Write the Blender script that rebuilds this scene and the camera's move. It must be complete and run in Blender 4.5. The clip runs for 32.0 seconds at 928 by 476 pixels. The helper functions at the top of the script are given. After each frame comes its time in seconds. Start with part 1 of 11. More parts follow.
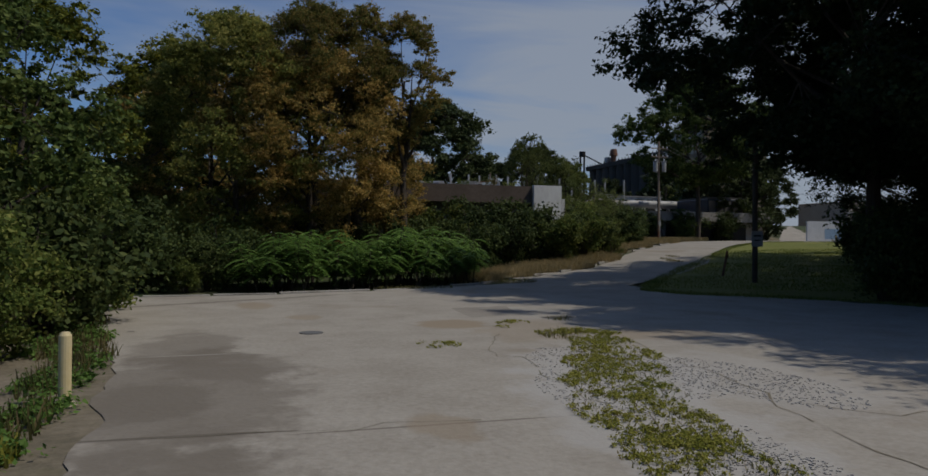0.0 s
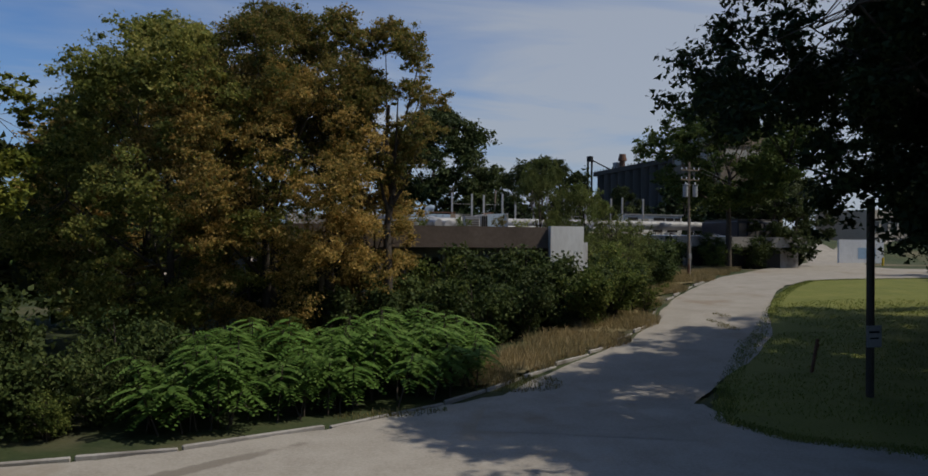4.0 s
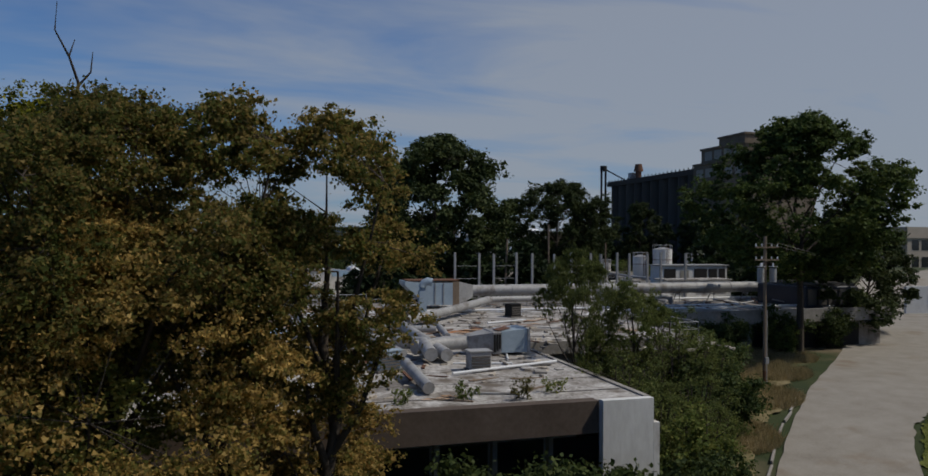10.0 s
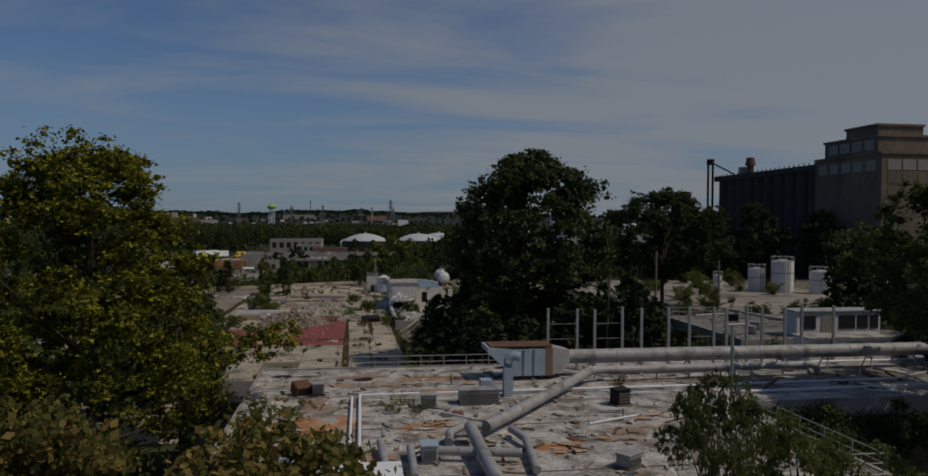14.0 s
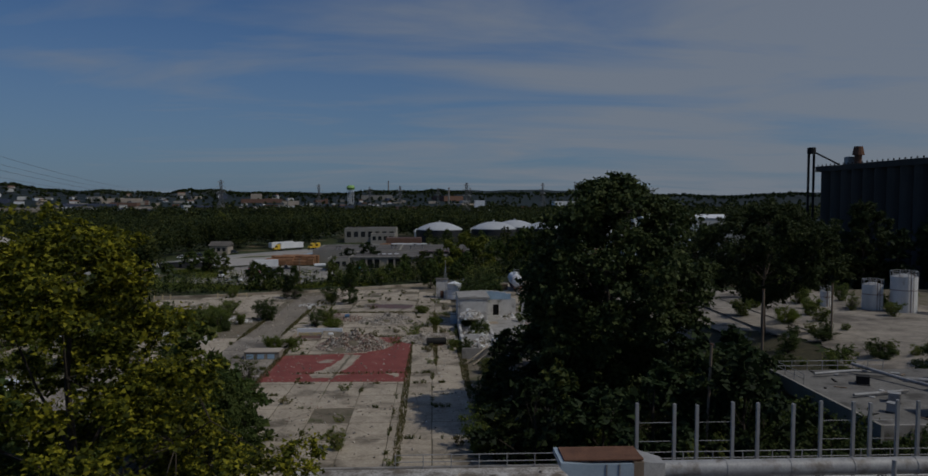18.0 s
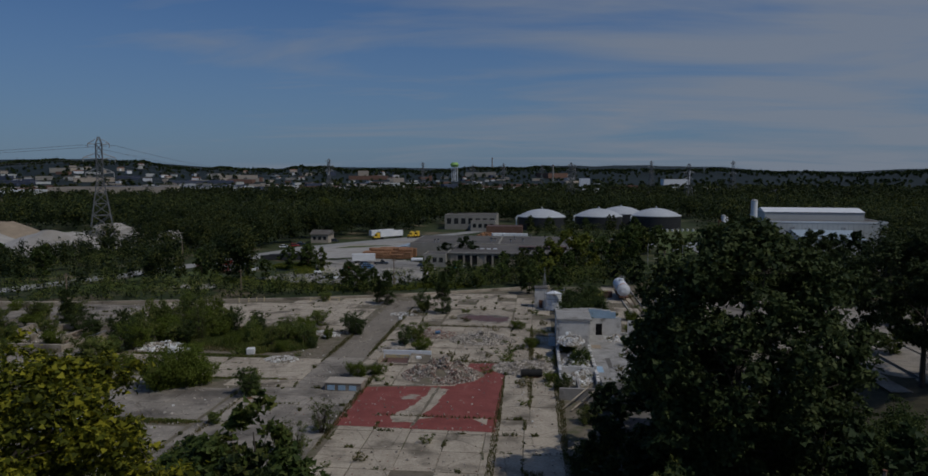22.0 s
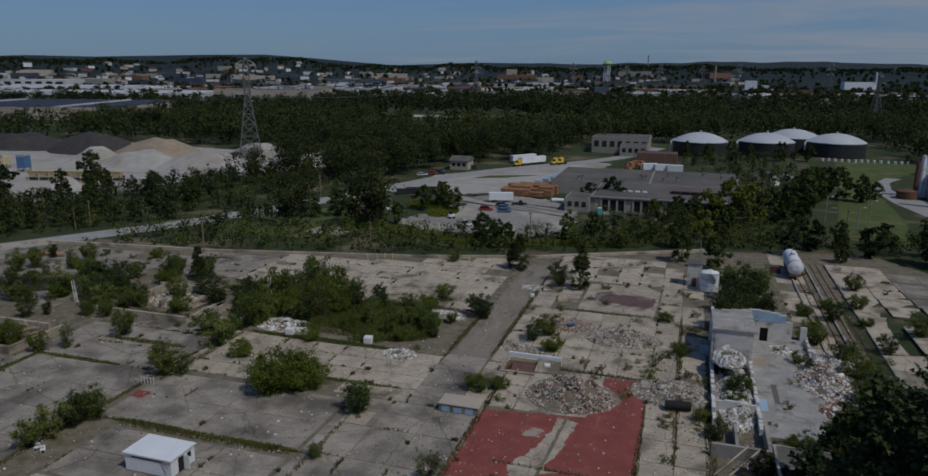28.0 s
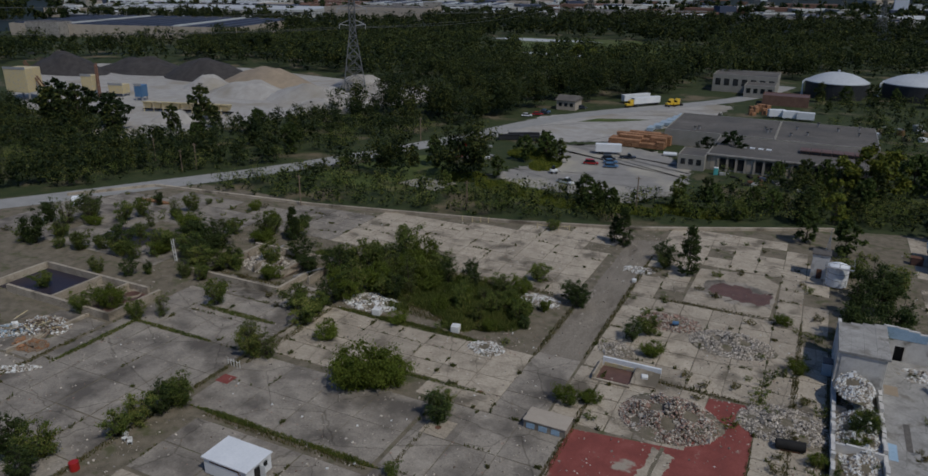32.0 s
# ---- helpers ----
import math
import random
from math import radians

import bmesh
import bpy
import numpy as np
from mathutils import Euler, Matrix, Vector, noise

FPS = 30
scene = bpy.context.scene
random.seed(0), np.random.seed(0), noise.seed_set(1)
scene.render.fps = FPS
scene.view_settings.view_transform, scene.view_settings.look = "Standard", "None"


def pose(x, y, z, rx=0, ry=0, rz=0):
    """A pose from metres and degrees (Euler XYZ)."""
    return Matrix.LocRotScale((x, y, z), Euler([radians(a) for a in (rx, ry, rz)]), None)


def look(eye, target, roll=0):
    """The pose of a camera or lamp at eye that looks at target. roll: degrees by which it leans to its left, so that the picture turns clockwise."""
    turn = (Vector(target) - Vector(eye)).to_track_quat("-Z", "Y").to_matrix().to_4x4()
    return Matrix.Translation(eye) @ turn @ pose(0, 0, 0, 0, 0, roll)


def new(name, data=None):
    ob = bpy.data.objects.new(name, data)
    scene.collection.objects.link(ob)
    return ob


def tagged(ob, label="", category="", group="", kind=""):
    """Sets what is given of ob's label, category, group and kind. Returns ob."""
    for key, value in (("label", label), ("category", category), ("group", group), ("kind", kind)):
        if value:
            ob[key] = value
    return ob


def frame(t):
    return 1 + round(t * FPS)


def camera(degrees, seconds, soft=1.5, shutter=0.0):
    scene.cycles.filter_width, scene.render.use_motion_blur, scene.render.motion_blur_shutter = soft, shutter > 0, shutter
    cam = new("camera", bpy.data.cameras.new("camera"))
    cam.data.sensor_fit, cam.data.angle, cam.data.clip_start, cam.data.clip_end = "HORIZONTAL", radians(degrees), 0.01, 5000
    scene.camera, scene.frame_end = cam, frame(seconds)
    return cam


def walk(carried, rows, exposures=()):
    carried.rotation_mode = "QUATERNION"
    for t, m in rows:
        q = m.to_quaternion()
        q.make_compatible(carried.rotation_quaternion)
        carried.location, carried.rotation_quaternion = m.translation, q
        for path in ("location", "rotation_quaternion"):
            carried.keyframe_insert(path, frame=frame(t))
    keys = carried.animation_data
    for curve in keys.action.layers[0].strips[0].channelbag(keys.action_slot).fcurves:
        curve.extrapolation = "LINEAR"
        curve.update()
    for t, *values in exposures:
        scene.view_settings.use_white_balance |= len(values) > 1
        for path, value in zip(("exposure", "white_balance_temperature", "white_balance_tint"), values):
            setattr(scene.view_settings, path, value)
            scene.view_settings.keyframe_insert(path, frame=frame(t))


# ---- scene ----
cam = camera(65.5, 32.0, soft=1.6)
METRES, EYE, TILT, LEAN, TURN = 115.0, 2.3, -0.6, 0.0, -17.0
ROWS = [
    (0.0, 0.0, 0.0, 0.0, -0.01, 1.05, -0.47),
    (0.5, -0.0001, 0.0135, 0.0022, 0.02, 1.07, -0.46),
    (1.0, -0.0, 0.0262, 0.0051, 0.04, 1.11, -0.48),
    (1.5, 0.0001, 0.0383, 0.0092, 0.07, 1.13, -0.5),
    (2.0, 0.0003, 0.0494, 0.014, 0.13, 1.14, -0.47),
    (2.5, 0.0006, 0.0605, 0.0187, 0.17, 1.12, -0.51),
    (3.0, 0.0008, 0.0712, 0.0232, 0.22, 1.12, -0.53),
    (3.5, 0.0011, 0.0815, 0.028, 0.27, 1.12, -0.53),
    (5.5, 0.0011, 0.1233, 0.0481, 0.44, 0.6, -0.45),
    (6.0, 0.0011, 0.1357, 0.0538, 0.51, 0.63, -0.47),
    (6.5, 0.001, 0.1483, 0.0596, 0.53, 0.63, -0.46),
    (7.0, 0.0009, 0.1615, 0.0656, 0.59, 0.63, -0.45),
    (7.5, 0.0007, 0.1752, 0.072, 0.62, 0.65, -0.41),
    (8.0, 0.0009, 0.1889, 0.0783, 0.69, 0.73, -0.33),
    (8.5, 0.001, 0.203, 0.0851, 0.73, 0.74, -0.35),
    (9.0, 0.0011, 0.2168, 0.092, 0.77, 0.76, -0.33),
    (9.5, 0.0012, 0.2305, 0.099, 0.83, 0.77, -0.33),
    (10.0, 0.0012, 0.2442, 0.106, 0.87, 0.74, -0.35),
    (10.5, 0.0012, 0.2581, 0.1127, 1.38, 0.73, -0.31),
    (11.0, 0.0009, 0.2719, 0.1195, 2.34, 0.61, -0.34),
    (11.5, 0.0008, 0.2852, 0.1262, 3.38, 0.49, -0.33),
    (12.0, 0.0004, 0.2986, 0.1333, 4.45, 0.27, -0.38),
    (12.5, 0.0003, 0.3117, 0.1407, 5.55, 0.03, -0.39),
    (13.0, 0.0, 0.3252, 0.1484, 6.54, -0.19, -0.46),
    (13.5, -0.0006, 0.3384, 0.1557, 7.39, -0.41, -0.47),
    (14.0, -0.0015, 0.3513, 0.1632, 8.31, -0.62, -0.44),
    (14.5, -0.0024, 0.365, 0.1706, 9.33, -0.85, -0.41),
    (16.5, -0.0059, 0.4192, 0.2029, 12.11, -1.79, -0.17),
    (17.0, -0.0077, 0.4338, 0.2109, 12.77, -2.01, -0.2),
    (17.5, -0.0098, 0.4484, 0.2187, 13.58, -2.23, -0.18),
    (18.0, -0.0116, 0.463, 0.2265, 14.45, -2.46, -0.18),
    (18.5, -0.014, 0.4773, 0.2336, 15.33, -2.65, -0.15),
    (19.0, -0.016, 0.4916, 0.2411, 16.33, -2.87, -0.15),
    (19.5, -0.0188, 0.5065, 0.2486, 17.34, -3.07, -0.17),
    (20.0, -0.0219, 0.521, 0.2564, 18.36, -3.28, -0.2),
    (20.5, -0.0249, 0.5354, 0.2647, 19.45, -3.49, -0.19),
    (21.0, -0.0277, 0.5493, 0.2735, 20.67, -3.7, -0.23),
    (21.5, -0.0319, 0.5639, 0.2823, 21.69, -4.01, -0.33),
    (22.0, -0.0354, 0.5775, 0.292, 22.69, -4.52, -0.35),
    (22.5, -0.0394, 0.5911, 0.3016, 23.68, -5.04, -0.42),
    (23.0, -0.0424, 0.6054, 0.3121, 24.72, -5.73, -0.38),
    (23.5, -0.0466, 0.6213, 0.322, 25.76, -6.38, -0.4),
    (24.0, -0.0513, 0.6348, 0.3326, 26.75, -7.06, -0.42),
    (24.5, -0.0568, 0.6486, 0.3431, 27.72, -7.76, -0.46),
    (25.0, -0.0621, 0.6623, 0.3534, 28.7, -8.44, -0.48),
    (25.5, -0.0683, 0.6757, 0.3637, 29.54, -9.13, -0.55),
    (27.5, -0.0936, 0.7291, 0.4044, 33.33, -12.04, -0.61),
    (28.0, -0.1004, 0.7413, 0.4151, 34.39, -12.84, -0.69),
    (28.5, -0.1071, 0.7535, 0.4256, 35.54, -13.68, -0.73),
    (29.0, -0.1135, 0.7652, 0.4362, 36.62, -14.51, -0.76),
    (29.5, -0.1204, 0.7766, 0.4464, 37.75, -15.34, -0.83),
    (30.0, -0.1267, 0.7874, 0.457, 38.84, -16.19, -0.86),
    (30.5, -0.1331, 0.7979, 0.4678, 39.92, -17.03, -0.89),
    (31.0, -0.1404, 0.8085, 0.4779, 40.95, -17.89, -0.93),
    (31.5, -0.1474, 0.819, 0.4881, 41.99, -18.73, -0.96),
    (32.0, -0.1548, 0.8291, 0.4982, 42.98, -19.55, -0.99),
]
# the picture's brightness and white balance along the way
EXPOSURES = [(0.0, -0.5, 6450, 10), (2.0, -0.4, 6500, 10), (3.5, -0.15, 6600, 10), (5.5, 0.05, 6650, 10), (7.0, 0.05, 6600, 10), (9.0, -0.25, 6500, 10), (10.5, -0.55, 6550, 10), (12.0, -0.85, 6850, 11), (14.0, -1.0, 6950, 11), (17.0, -1.22, 6350, 10), (19.0, -1.17, 6220, 10), (22.0, -1.1, 6050, 11), (25.0, -1.0, 6000, 11), (28.0, -0.88, 5950, 10), (32.0, -0.78, 6020, 10)]
walk(cam, [(t, pose(0, 0, EYE, TILT, LEAN, TURN) @ pose(METRES * x, METRES * y, METRES * z, 90 + pitch, roll, yaw)) for t, x, y, z, yaw, pitch, roll in ROWS], EXPOSURES)

# ---- light ----
SUN_FROM = Vector((0.84, -0.40, 1.28)).normalized()
world = bpy.data.worlds.new("sky")
scene.world = world
world.use_nodes = True
wn, wl = world.node_tree.nodes, world.node_tree.links
sky = wn.new("ShaderNodeTexSky")
sky.sky_type, sky.sun_disc = "NISHITA", False
sky.sun_elevation = math.asin(SUN_FROM.z)
sky.sun_rotation = math.atan2(SUN_FROM.x, SUN_FROM.y)
sky.altitude, sky.air_density, sky.dust_density, sky.ozone_density = 200, 1.0, 0.4, 4.0
wcoord = wn.new("ShaderNodeTexCoord")
wsep = wn.new("ShaderNodeSeparateXYZ")
wl.new(wcoord.outputs["Generated"], wsep.inputs[0])
# thin cloud sheets lie flat overhead: the view ray is projected on a level ceiling
wz = wn.new("ShaderNodeMath"); wz.operation = "ADD"; wz.inputs[1].default_value = 0.10
wl.new(wsep.outputs[2], wz.inputs[0])
wzm = wn.new("ShaderNodeMath"); wzm.operation = "MAXIMUM"; wzm.inputs[1].default_value = 0.06
wl.new(wz.outputs[0], wzm.inputs[0])
wdiv = wn.new("ShaderNodeVectorMath"); wdiv.operation = "DIVIDE"
wcmb = wn.new("ShaderNodeCombineXYZ")
wl.new(wsep.outputs[0], wcmb.inputs[0]); wl.new(wsep.outputs[1], wcmb.inputs[1])
wcmb2 = wn.new("ShaderNodeCombineXYZ")
for i in range(3):
    wl.new(wzm.outputs[0], wcmb2.inputs[i])
wl.new(wcmb.outputs[0], wdiv.inputs[0]); wl.new(wcmb2.outputs[0], wdiv.inputs[1])
wmap = wn.new("ShaderNodeMapping")
wmap.inputs["Location"].default_value = (0.4, 0.1, 0.0)
wmap.inputs["Rotation"].default_value = (0, 0, radians(20))
wmap.inputs["Scale"].default_value = (0.6, 1.3, 1.0)
wl.new(wdiv.outputs[0], wmap.inputs[0])
wnoise = wn.new("ShaderNodeTexNoise")
wnoise.inputs["Scale"].default_value = 0.85
wnoise.inputs["Detail"].default_value = 5.0
wnoise.inputs["Roughness"].default_value = 0.55
wnoise.inputs["Distortion"].default_value = 0.5
wl.new(wmap.outputs[0], wnoise.inputs["Vector"])
# more cloud to the right of the walk, clear blue to its left
wside = wn.new("ShaderNodeMath"); wside.operation = "MULTIPLY"; wside.inputs[1].default_value = 0.38
wl.new(wsep.outputs[0], wside.inputs[0])
wsum = wn.new("ShaderNodeMath"); wsum.operation = "ADD"
wl.new(wnoise.outputs["Fac"], wsum.inputs[0]); wl.new(wside.outputs[0], wsum.inputs[1])
wramp = wn.new("ShaderNodeValToRGB")
wramp.color_ramp.elements[0].position, wramp.color_ramp.elements[1].position = 0.40, 0.68
wramp.color_ramp.elements[0].color = (0, 0, 0, 1)
wramp.color_ramp.elements[1].color = (0.8, 0.8, 0.8, 1)
wl.new(wsum.outputs[0], wramp.inputs[0])
wmix = wn.new("ShaderNodeMixRGB")
wmix.inputs["Color2"].default_value = (3.9, 4.3, 4.9, 1)
wtint = wn.new("ShaderNodeMixRGB"); wtint.blend_type = "MULTIPLY"; wtint.inputs["Fac"].default_value = 1.0
wtint.inputs["Color2"].default_value = (0.60, 0.80, 1.03, 1)
wl.new(sky.outputs[0], wtint.inputs["Color1"])
# pale haze low on the horizon
whz = wn.new("ShaderNodeMapRange")
whz.inputs["From Min"].default_value, whz.inputs["From Max"].default_value = 0.0, 0.27
whz.inputs["To Min"].default_value, whz.inputs["To Max"].default_value = 0.75, 0.0
wl.new(wsep.outputs[2], whz.inputs["Value"])
whaze = wn.new("ShaderNodeMixRGB")
whaze.inputs["Color2"].default_value = (2.25, 3.15, 4.5, 1)
wl.new(whz.outputs[0], whaze.inputs["Fac"]); wl.new(wtint.outputs[0], whaze.inputs["Color1"])
wl.new(wramp.outputs[0], wmix.inputs["Fac"]); wl.new(whaze.outputs[0], wmix.inputs["Color1"])
wbg = wn["Background"]
wbg.inputs["Strength"].default_value = 0.10
wl.new(wmix.outputs[0], wbg.inputs["Color"])

sun = new("sun", bpy.data.lights.new("sun", "SUN"))
sun.data.energy, sun.data.angle, sun.data.color = 3.2, radians(0.6), (1.0, 0.93, 0.82)
sun.matrix_world = look(SUN_FROM * 300, (0, 0, 0))

# ---- materials ----
MATS = {}


def ramp(nt, stops):
    r = nt.nodes.new("ShaderNodeValToRGB")
    el = r.color_ramp.elements
    while len(el) < len(stops):
        el.new(0.5)
    for e, (p, c) in zip(el, stops):
        e.position, e.color = p, (*c, 1)
    return r


def surf(name, stops, scale=1.0, rough=0.85, bump=0.3, fine=12.0, vary=0.0, metal=0.0, stain=None, stain_scale=0.15, stain_at=(0.5, 0.62), stretch=(1, 1, 1), fine_mix=0.35, spec=0.3, cracks=0.0, isle=0.0):
    """A surface whose colour runs over stops by noise of two sizes in metres of the world, with relief and a stain of its own colour."""
    m = bpy.data.materials.new(name)
    m.use_nodes = True
    nt = m.node_tree
    n, l = nt.nodes, nt.links
    bs = n["Principled BSDF"]
    bs.inputs["Roughness"].default_value, bs.inputs["Metallic"].default_value = rough, metal
    bs.inputs["Specular IOR Level"].default_value = spec
    geo = n.new("ShaderNodeNewGeometry")
    mp = n.new("ShaderNodeMapping")
    mp.inputs["Scale"].default_value = stretch
    l.new(geo.outputs["Position"], mp.inputs[0])

    def noise_at(s, detail=5.0, rgh=0.6):
        t = n.new("ShaderNodeTexNoise")
        t.inputs["Scale"].default_value, t.inputs["Detail"].default_value, t.inputs["Roughness"].default_value = s, detail, rgh
        l.new(mp.outputs[0], t.inputs["Vector"])
        return t.outputs["Fac"]
    big, small = noise_at(scale), noise_at(scale * fine, 3.0)
    mixf = n.new("ShaderNodeMix")
    mixf.inputs[0].default_value = fine_mix
    l.new(big, mixf.inputs[2]); l.new(small, mixf.inputs[3])
    r = ramp(nt, stops)
    l.new(mixf.outputs[0], r.inputs[0])
    out = r.outputs[0]
    if stain:
        st = noise_at(stain_scale, 6.0, 0.55)
        sr = ramp(nt, [(stain_at[0], (0, 0, 0)), (stain_at[1], (1, 1, 1))])
        l.new(st, sr.inputs[0])
        mx = n.new("ShaderNodeMixRGB")
        mx.inputs["Color2"].default_value = (*stain, 1)
        l.new(sr.outputs[0], mx.inputs["Fac"]); l.new(out, mx.inputs["Color1"])
        out = mx.outputs[0]
    if cracks:
        vo = n.new("ShaderNodeTexVoronoi")
        vo.feature = "DISTANCE_TO_EDGE"
        vo.inputs["Scale"].default_value = cracks
        wob = n.new("ShaderNodeMixRGB")
        wob.blend_type = "ADD"
        wob.inputs["Fac"].default_value = 0.8
        tn = n.new("ShaderNodeTexNoise")
        tn.inputs["Scale"].default_value, tn.inputs["Detail"].default_value = 0.7, 4.0
        l.new(mp.outputs[0], tn.inputs["Vector"]); l.new(mp.outputs[0], wob.inputs["Color1"]); l.new(tn.outputs["Color"], wob.inputs["Color2"])
        l.new(wob.outputs[0], vo.inputs["Vector"])
        cr = ramp(nt, [(0.0, (0.16, 0.15, 0.10)), (0.011, (1, 1, 1))])
        l.new(vo.outputs["Distance"], cr.inputs[0])
        mc = n.new("ShaderNodeMixRGB")
        mc.blend_type = "MULTIPLY"
        mc.inputs["Fac"].default_value = 0.5
        l.new(out, mc.inputs["Color1"]); l.new(cr.outputs[0], mc.inputs["Color2"])
        out = mc.outputs[0]
    if vary:
        info = n.new("ShaderNodeObjectInfo")
        rng = n.new("ShaderNodeMapRange")
        rng.inputs["To Min"].default_value, rng.inputs["To Max"].default_value = 1 - vary, 1 + vary
        l.new(info.outputs["Random"], rng.inputs["Value"])
        mu = n.new("ShaderNodeVectorMath"); mu.operation = "SCALE"
        l.new(out, mu.inputs[0]); l.new(rng.outputs[0], mu.inputs["Scale"])
        out = mu.outputs[0]
    if isle:
        rng = n.new("ShaderNodeMapRange")
        rng.inputs["To Min"].default_value, rng.inputs["To Max"].default_value = 1 - isle, 1 + isle
        l.new(geo.outputs["Random Per Island"], rng.inputs["Value"])
        mu = n.new("ShaderNodeVectorMath"); mu.operation = "SCALE"
        l.new(out, mu.inputs[0]); l.new(rng.outputs[0], mu.inputs["Scale"])
        out = mu.outputs[0]
    l.new(out, bs.inputs["Base Color"])
    if bump:
        b = n.new("ShaderNodeBump")
        b.inputs["Strength"].default_value, b.inputs["Distance"].default_value = bump, 0.05
        l.new(small, b.inputs["Height"]); l.new(b.outputs[0], bs.inputs["Normal"])
    MATS[name] = m
    return m


def soft_spots(m, spots):
    """Soft-edged stains of their own colour on a material: (x, y, rx, ry, turn, colour, strength) in metres, with wandering edges."""
    nt = m.node_tree
    n, l = nt.nodes, nt.links
    bs = n["Principled BSDF"]
    geo = n.new("ShaderNodeNewGeometry")
    tn = n.new("ShaderNodeTexNoise")
    tn.inputs["Scale"].default_value, tn.inputs["Detail"].default_value, tn.inputs["Roughness"].default_value = 1.1, 6.0, 0.65
    l.new(geo.outputs["Position"], tn.inputs["Vector"])
    for x, y, rx, ry, turn, colour, strength in spots:
        out = bs.inputs["Base Color"].links[0].from_socket
        mp = n.new("ShaderNodeMapping")
        mp.vector_type = "TEXTURE"
        mp.inputs["Location"].default_value = (x, y, 0)
        mp.inputs["Rotation"].default_value = (0, 0, radians(turn))
        mp.inputs["Scale"].default_value = (rx, ry, 100)
        l.new(geo.outputs["Position"], mp.inputs[0])
        ln = n.new("ShaderNodeVectorMath"); ln.operation = "LENGTH"
        l.new(mp.outputs[0], ln.inputs[0])
        wob = n.new("ShaderNodeMath"); wob.operation = "MULTIPLY_ADD"; wob.inputs[1].default_value = 1.5
        l.new(tn.outputs["Fac"], wob.inputs[0]); l.new(ln.outputs["Value"], wob.inputs[2])
        mr = n.new("ShaderNodeMapRange"); mr.interpolation_type = "SMOOTHSTEP"
        for k, v in zip(("From Min", "From Max", "To Min", "To Max"), (1.45, 1.85, strength, 0.0)):
            mr.inputs[k].default_value = v
        l.new(wob.outputs[0], mr.inputs["Value"])
        mx = n.new("ShaderNodeMixRGB")
        mx.inputs["Color2"].default_value = (*colour, 1)
        l.new(mr.outputs[0], mx.inputs["Fac"]); l.new(out, mx.inputs["Color1"])
        l.new(mx.outputs[0], bs.inputs["Base Color"])


def leafy(name, stops, through_part=0.35, rough=0.65, patch_scale=0.35):
    """Leaves: colour by the single leaf and by the tree, light coming through."""
    m = bpy.data.materials.new(name)
    m.use_nodes = True
    nt = m.node_tree
    n, l = nt.nodes, nt.links
    bs = n["Principled BSDF"]
    bs.inputs["Roughness"].default_value = rough
    bs.inputs["Specular IOR Level"].default_value = 0.15
    geo = n.new("ShaderNodeNewGeometry")
    t = n.new("ShaderNodeTexNoise")
    t.inputs["Scale"].default_value, t.inputs["Detail"].default_value = patch_scale, 3.0
    l.new(geo.outputs["Position"], t.inputs["Vector"])
    mixf = n.new("ShaderNodeMix")
    mixf.inputs[0].default_value = 0.45
    l.new(t.outputs["Fac"], mixf.inputs[2]); l.new(geo.outputs["Random Per Island"], mixf.inputs[3])
    r = ramp(nt, stops)
    l.new(mixf.outputs[0], r.inputs[0])
    info = n.new("ShaderNodeObjectInfo")
    rng = n.new("ShaderNodeMapRange")
    rng.inputs["To Min"].default_value, rng.inputs["To Max"].default_value = 0.8, 1.2
    l.new(info.outputs["Random"], rng.inputs["Value"])
    mu = n.new("ShaderNodeVectorMath"); mu.operation = "SCALE"
    l.new(r.outputs[0], mu.inputs[0]); l.new(rng.outputs[0], mu.inputs["Scale"])
    l.new(mu.outputs[0], bs.inputs["Base Color"])
    tr = n.new("ShaderNodeBsdfTranslucent")
    l.new(mu.outputs[0], tr.inputs["Color"])
    mx = n.new("ShaderNodeMixShader")
    mx.inputs[0].default_value = through_part
    l.new(bs.outputs[0], mx.inputs[1]); l.new(tr.outputs[0], mx.inputs[2])
    l.new(mx.outputs[0], n["Material Output"].inputs["Surface"])
    MATS[name] = m
    return m


M_ground = surf("rough_grass", [(0.3, (0.022, 0.034, 0.012)), (0.5, (0.036, 0.05, 0.016)), (0.7, (0.07, 0.07, 0.03))], 0.25, 0.95, 0.6, 20, stain=(0.15, 0.12, 0.075), stain_scale=0.05, stain_at=(0.55, 0.66))
M_lawn = surf("mown_lawn", [(0.3, (0.085, 0.10, 0.02)), (0.5, (0.125, 0.138, 0.027)), (0.7, (0.175, 0.17, 0.045))], 0.35, 0.95, 0.6, 30)
M_turf = surf("dull_green_turf", [(0.3, (0.045, 0.068, 0.017)), (0.5, (0.07, 0.095, 0.024)), (0.7, (0.11, 0.125, 0.035))], 0.2, 0.95, 0.6, 25, stain=(0.14, 0.125, 0.06), stain_scale=0.09, stain_at=(0.55, 0.66))
M_conc = surf("old_concrete", [(0.28, (0.185, 0.155, 0.115)), (0.42, (0.325, 0.277, 0.213)), (0.55, (0.415, 0.357, 0.277)), (0.70, (0.51, 0.448, 0.357))], 0.35, 0.9, 0.3, 9, vary=0.12, stain=(0.15, 0.127, 0.095), stain_scale=0.16, stain_at=(0.53, 0.66), fine_mix=0.5, cracks=0.11)
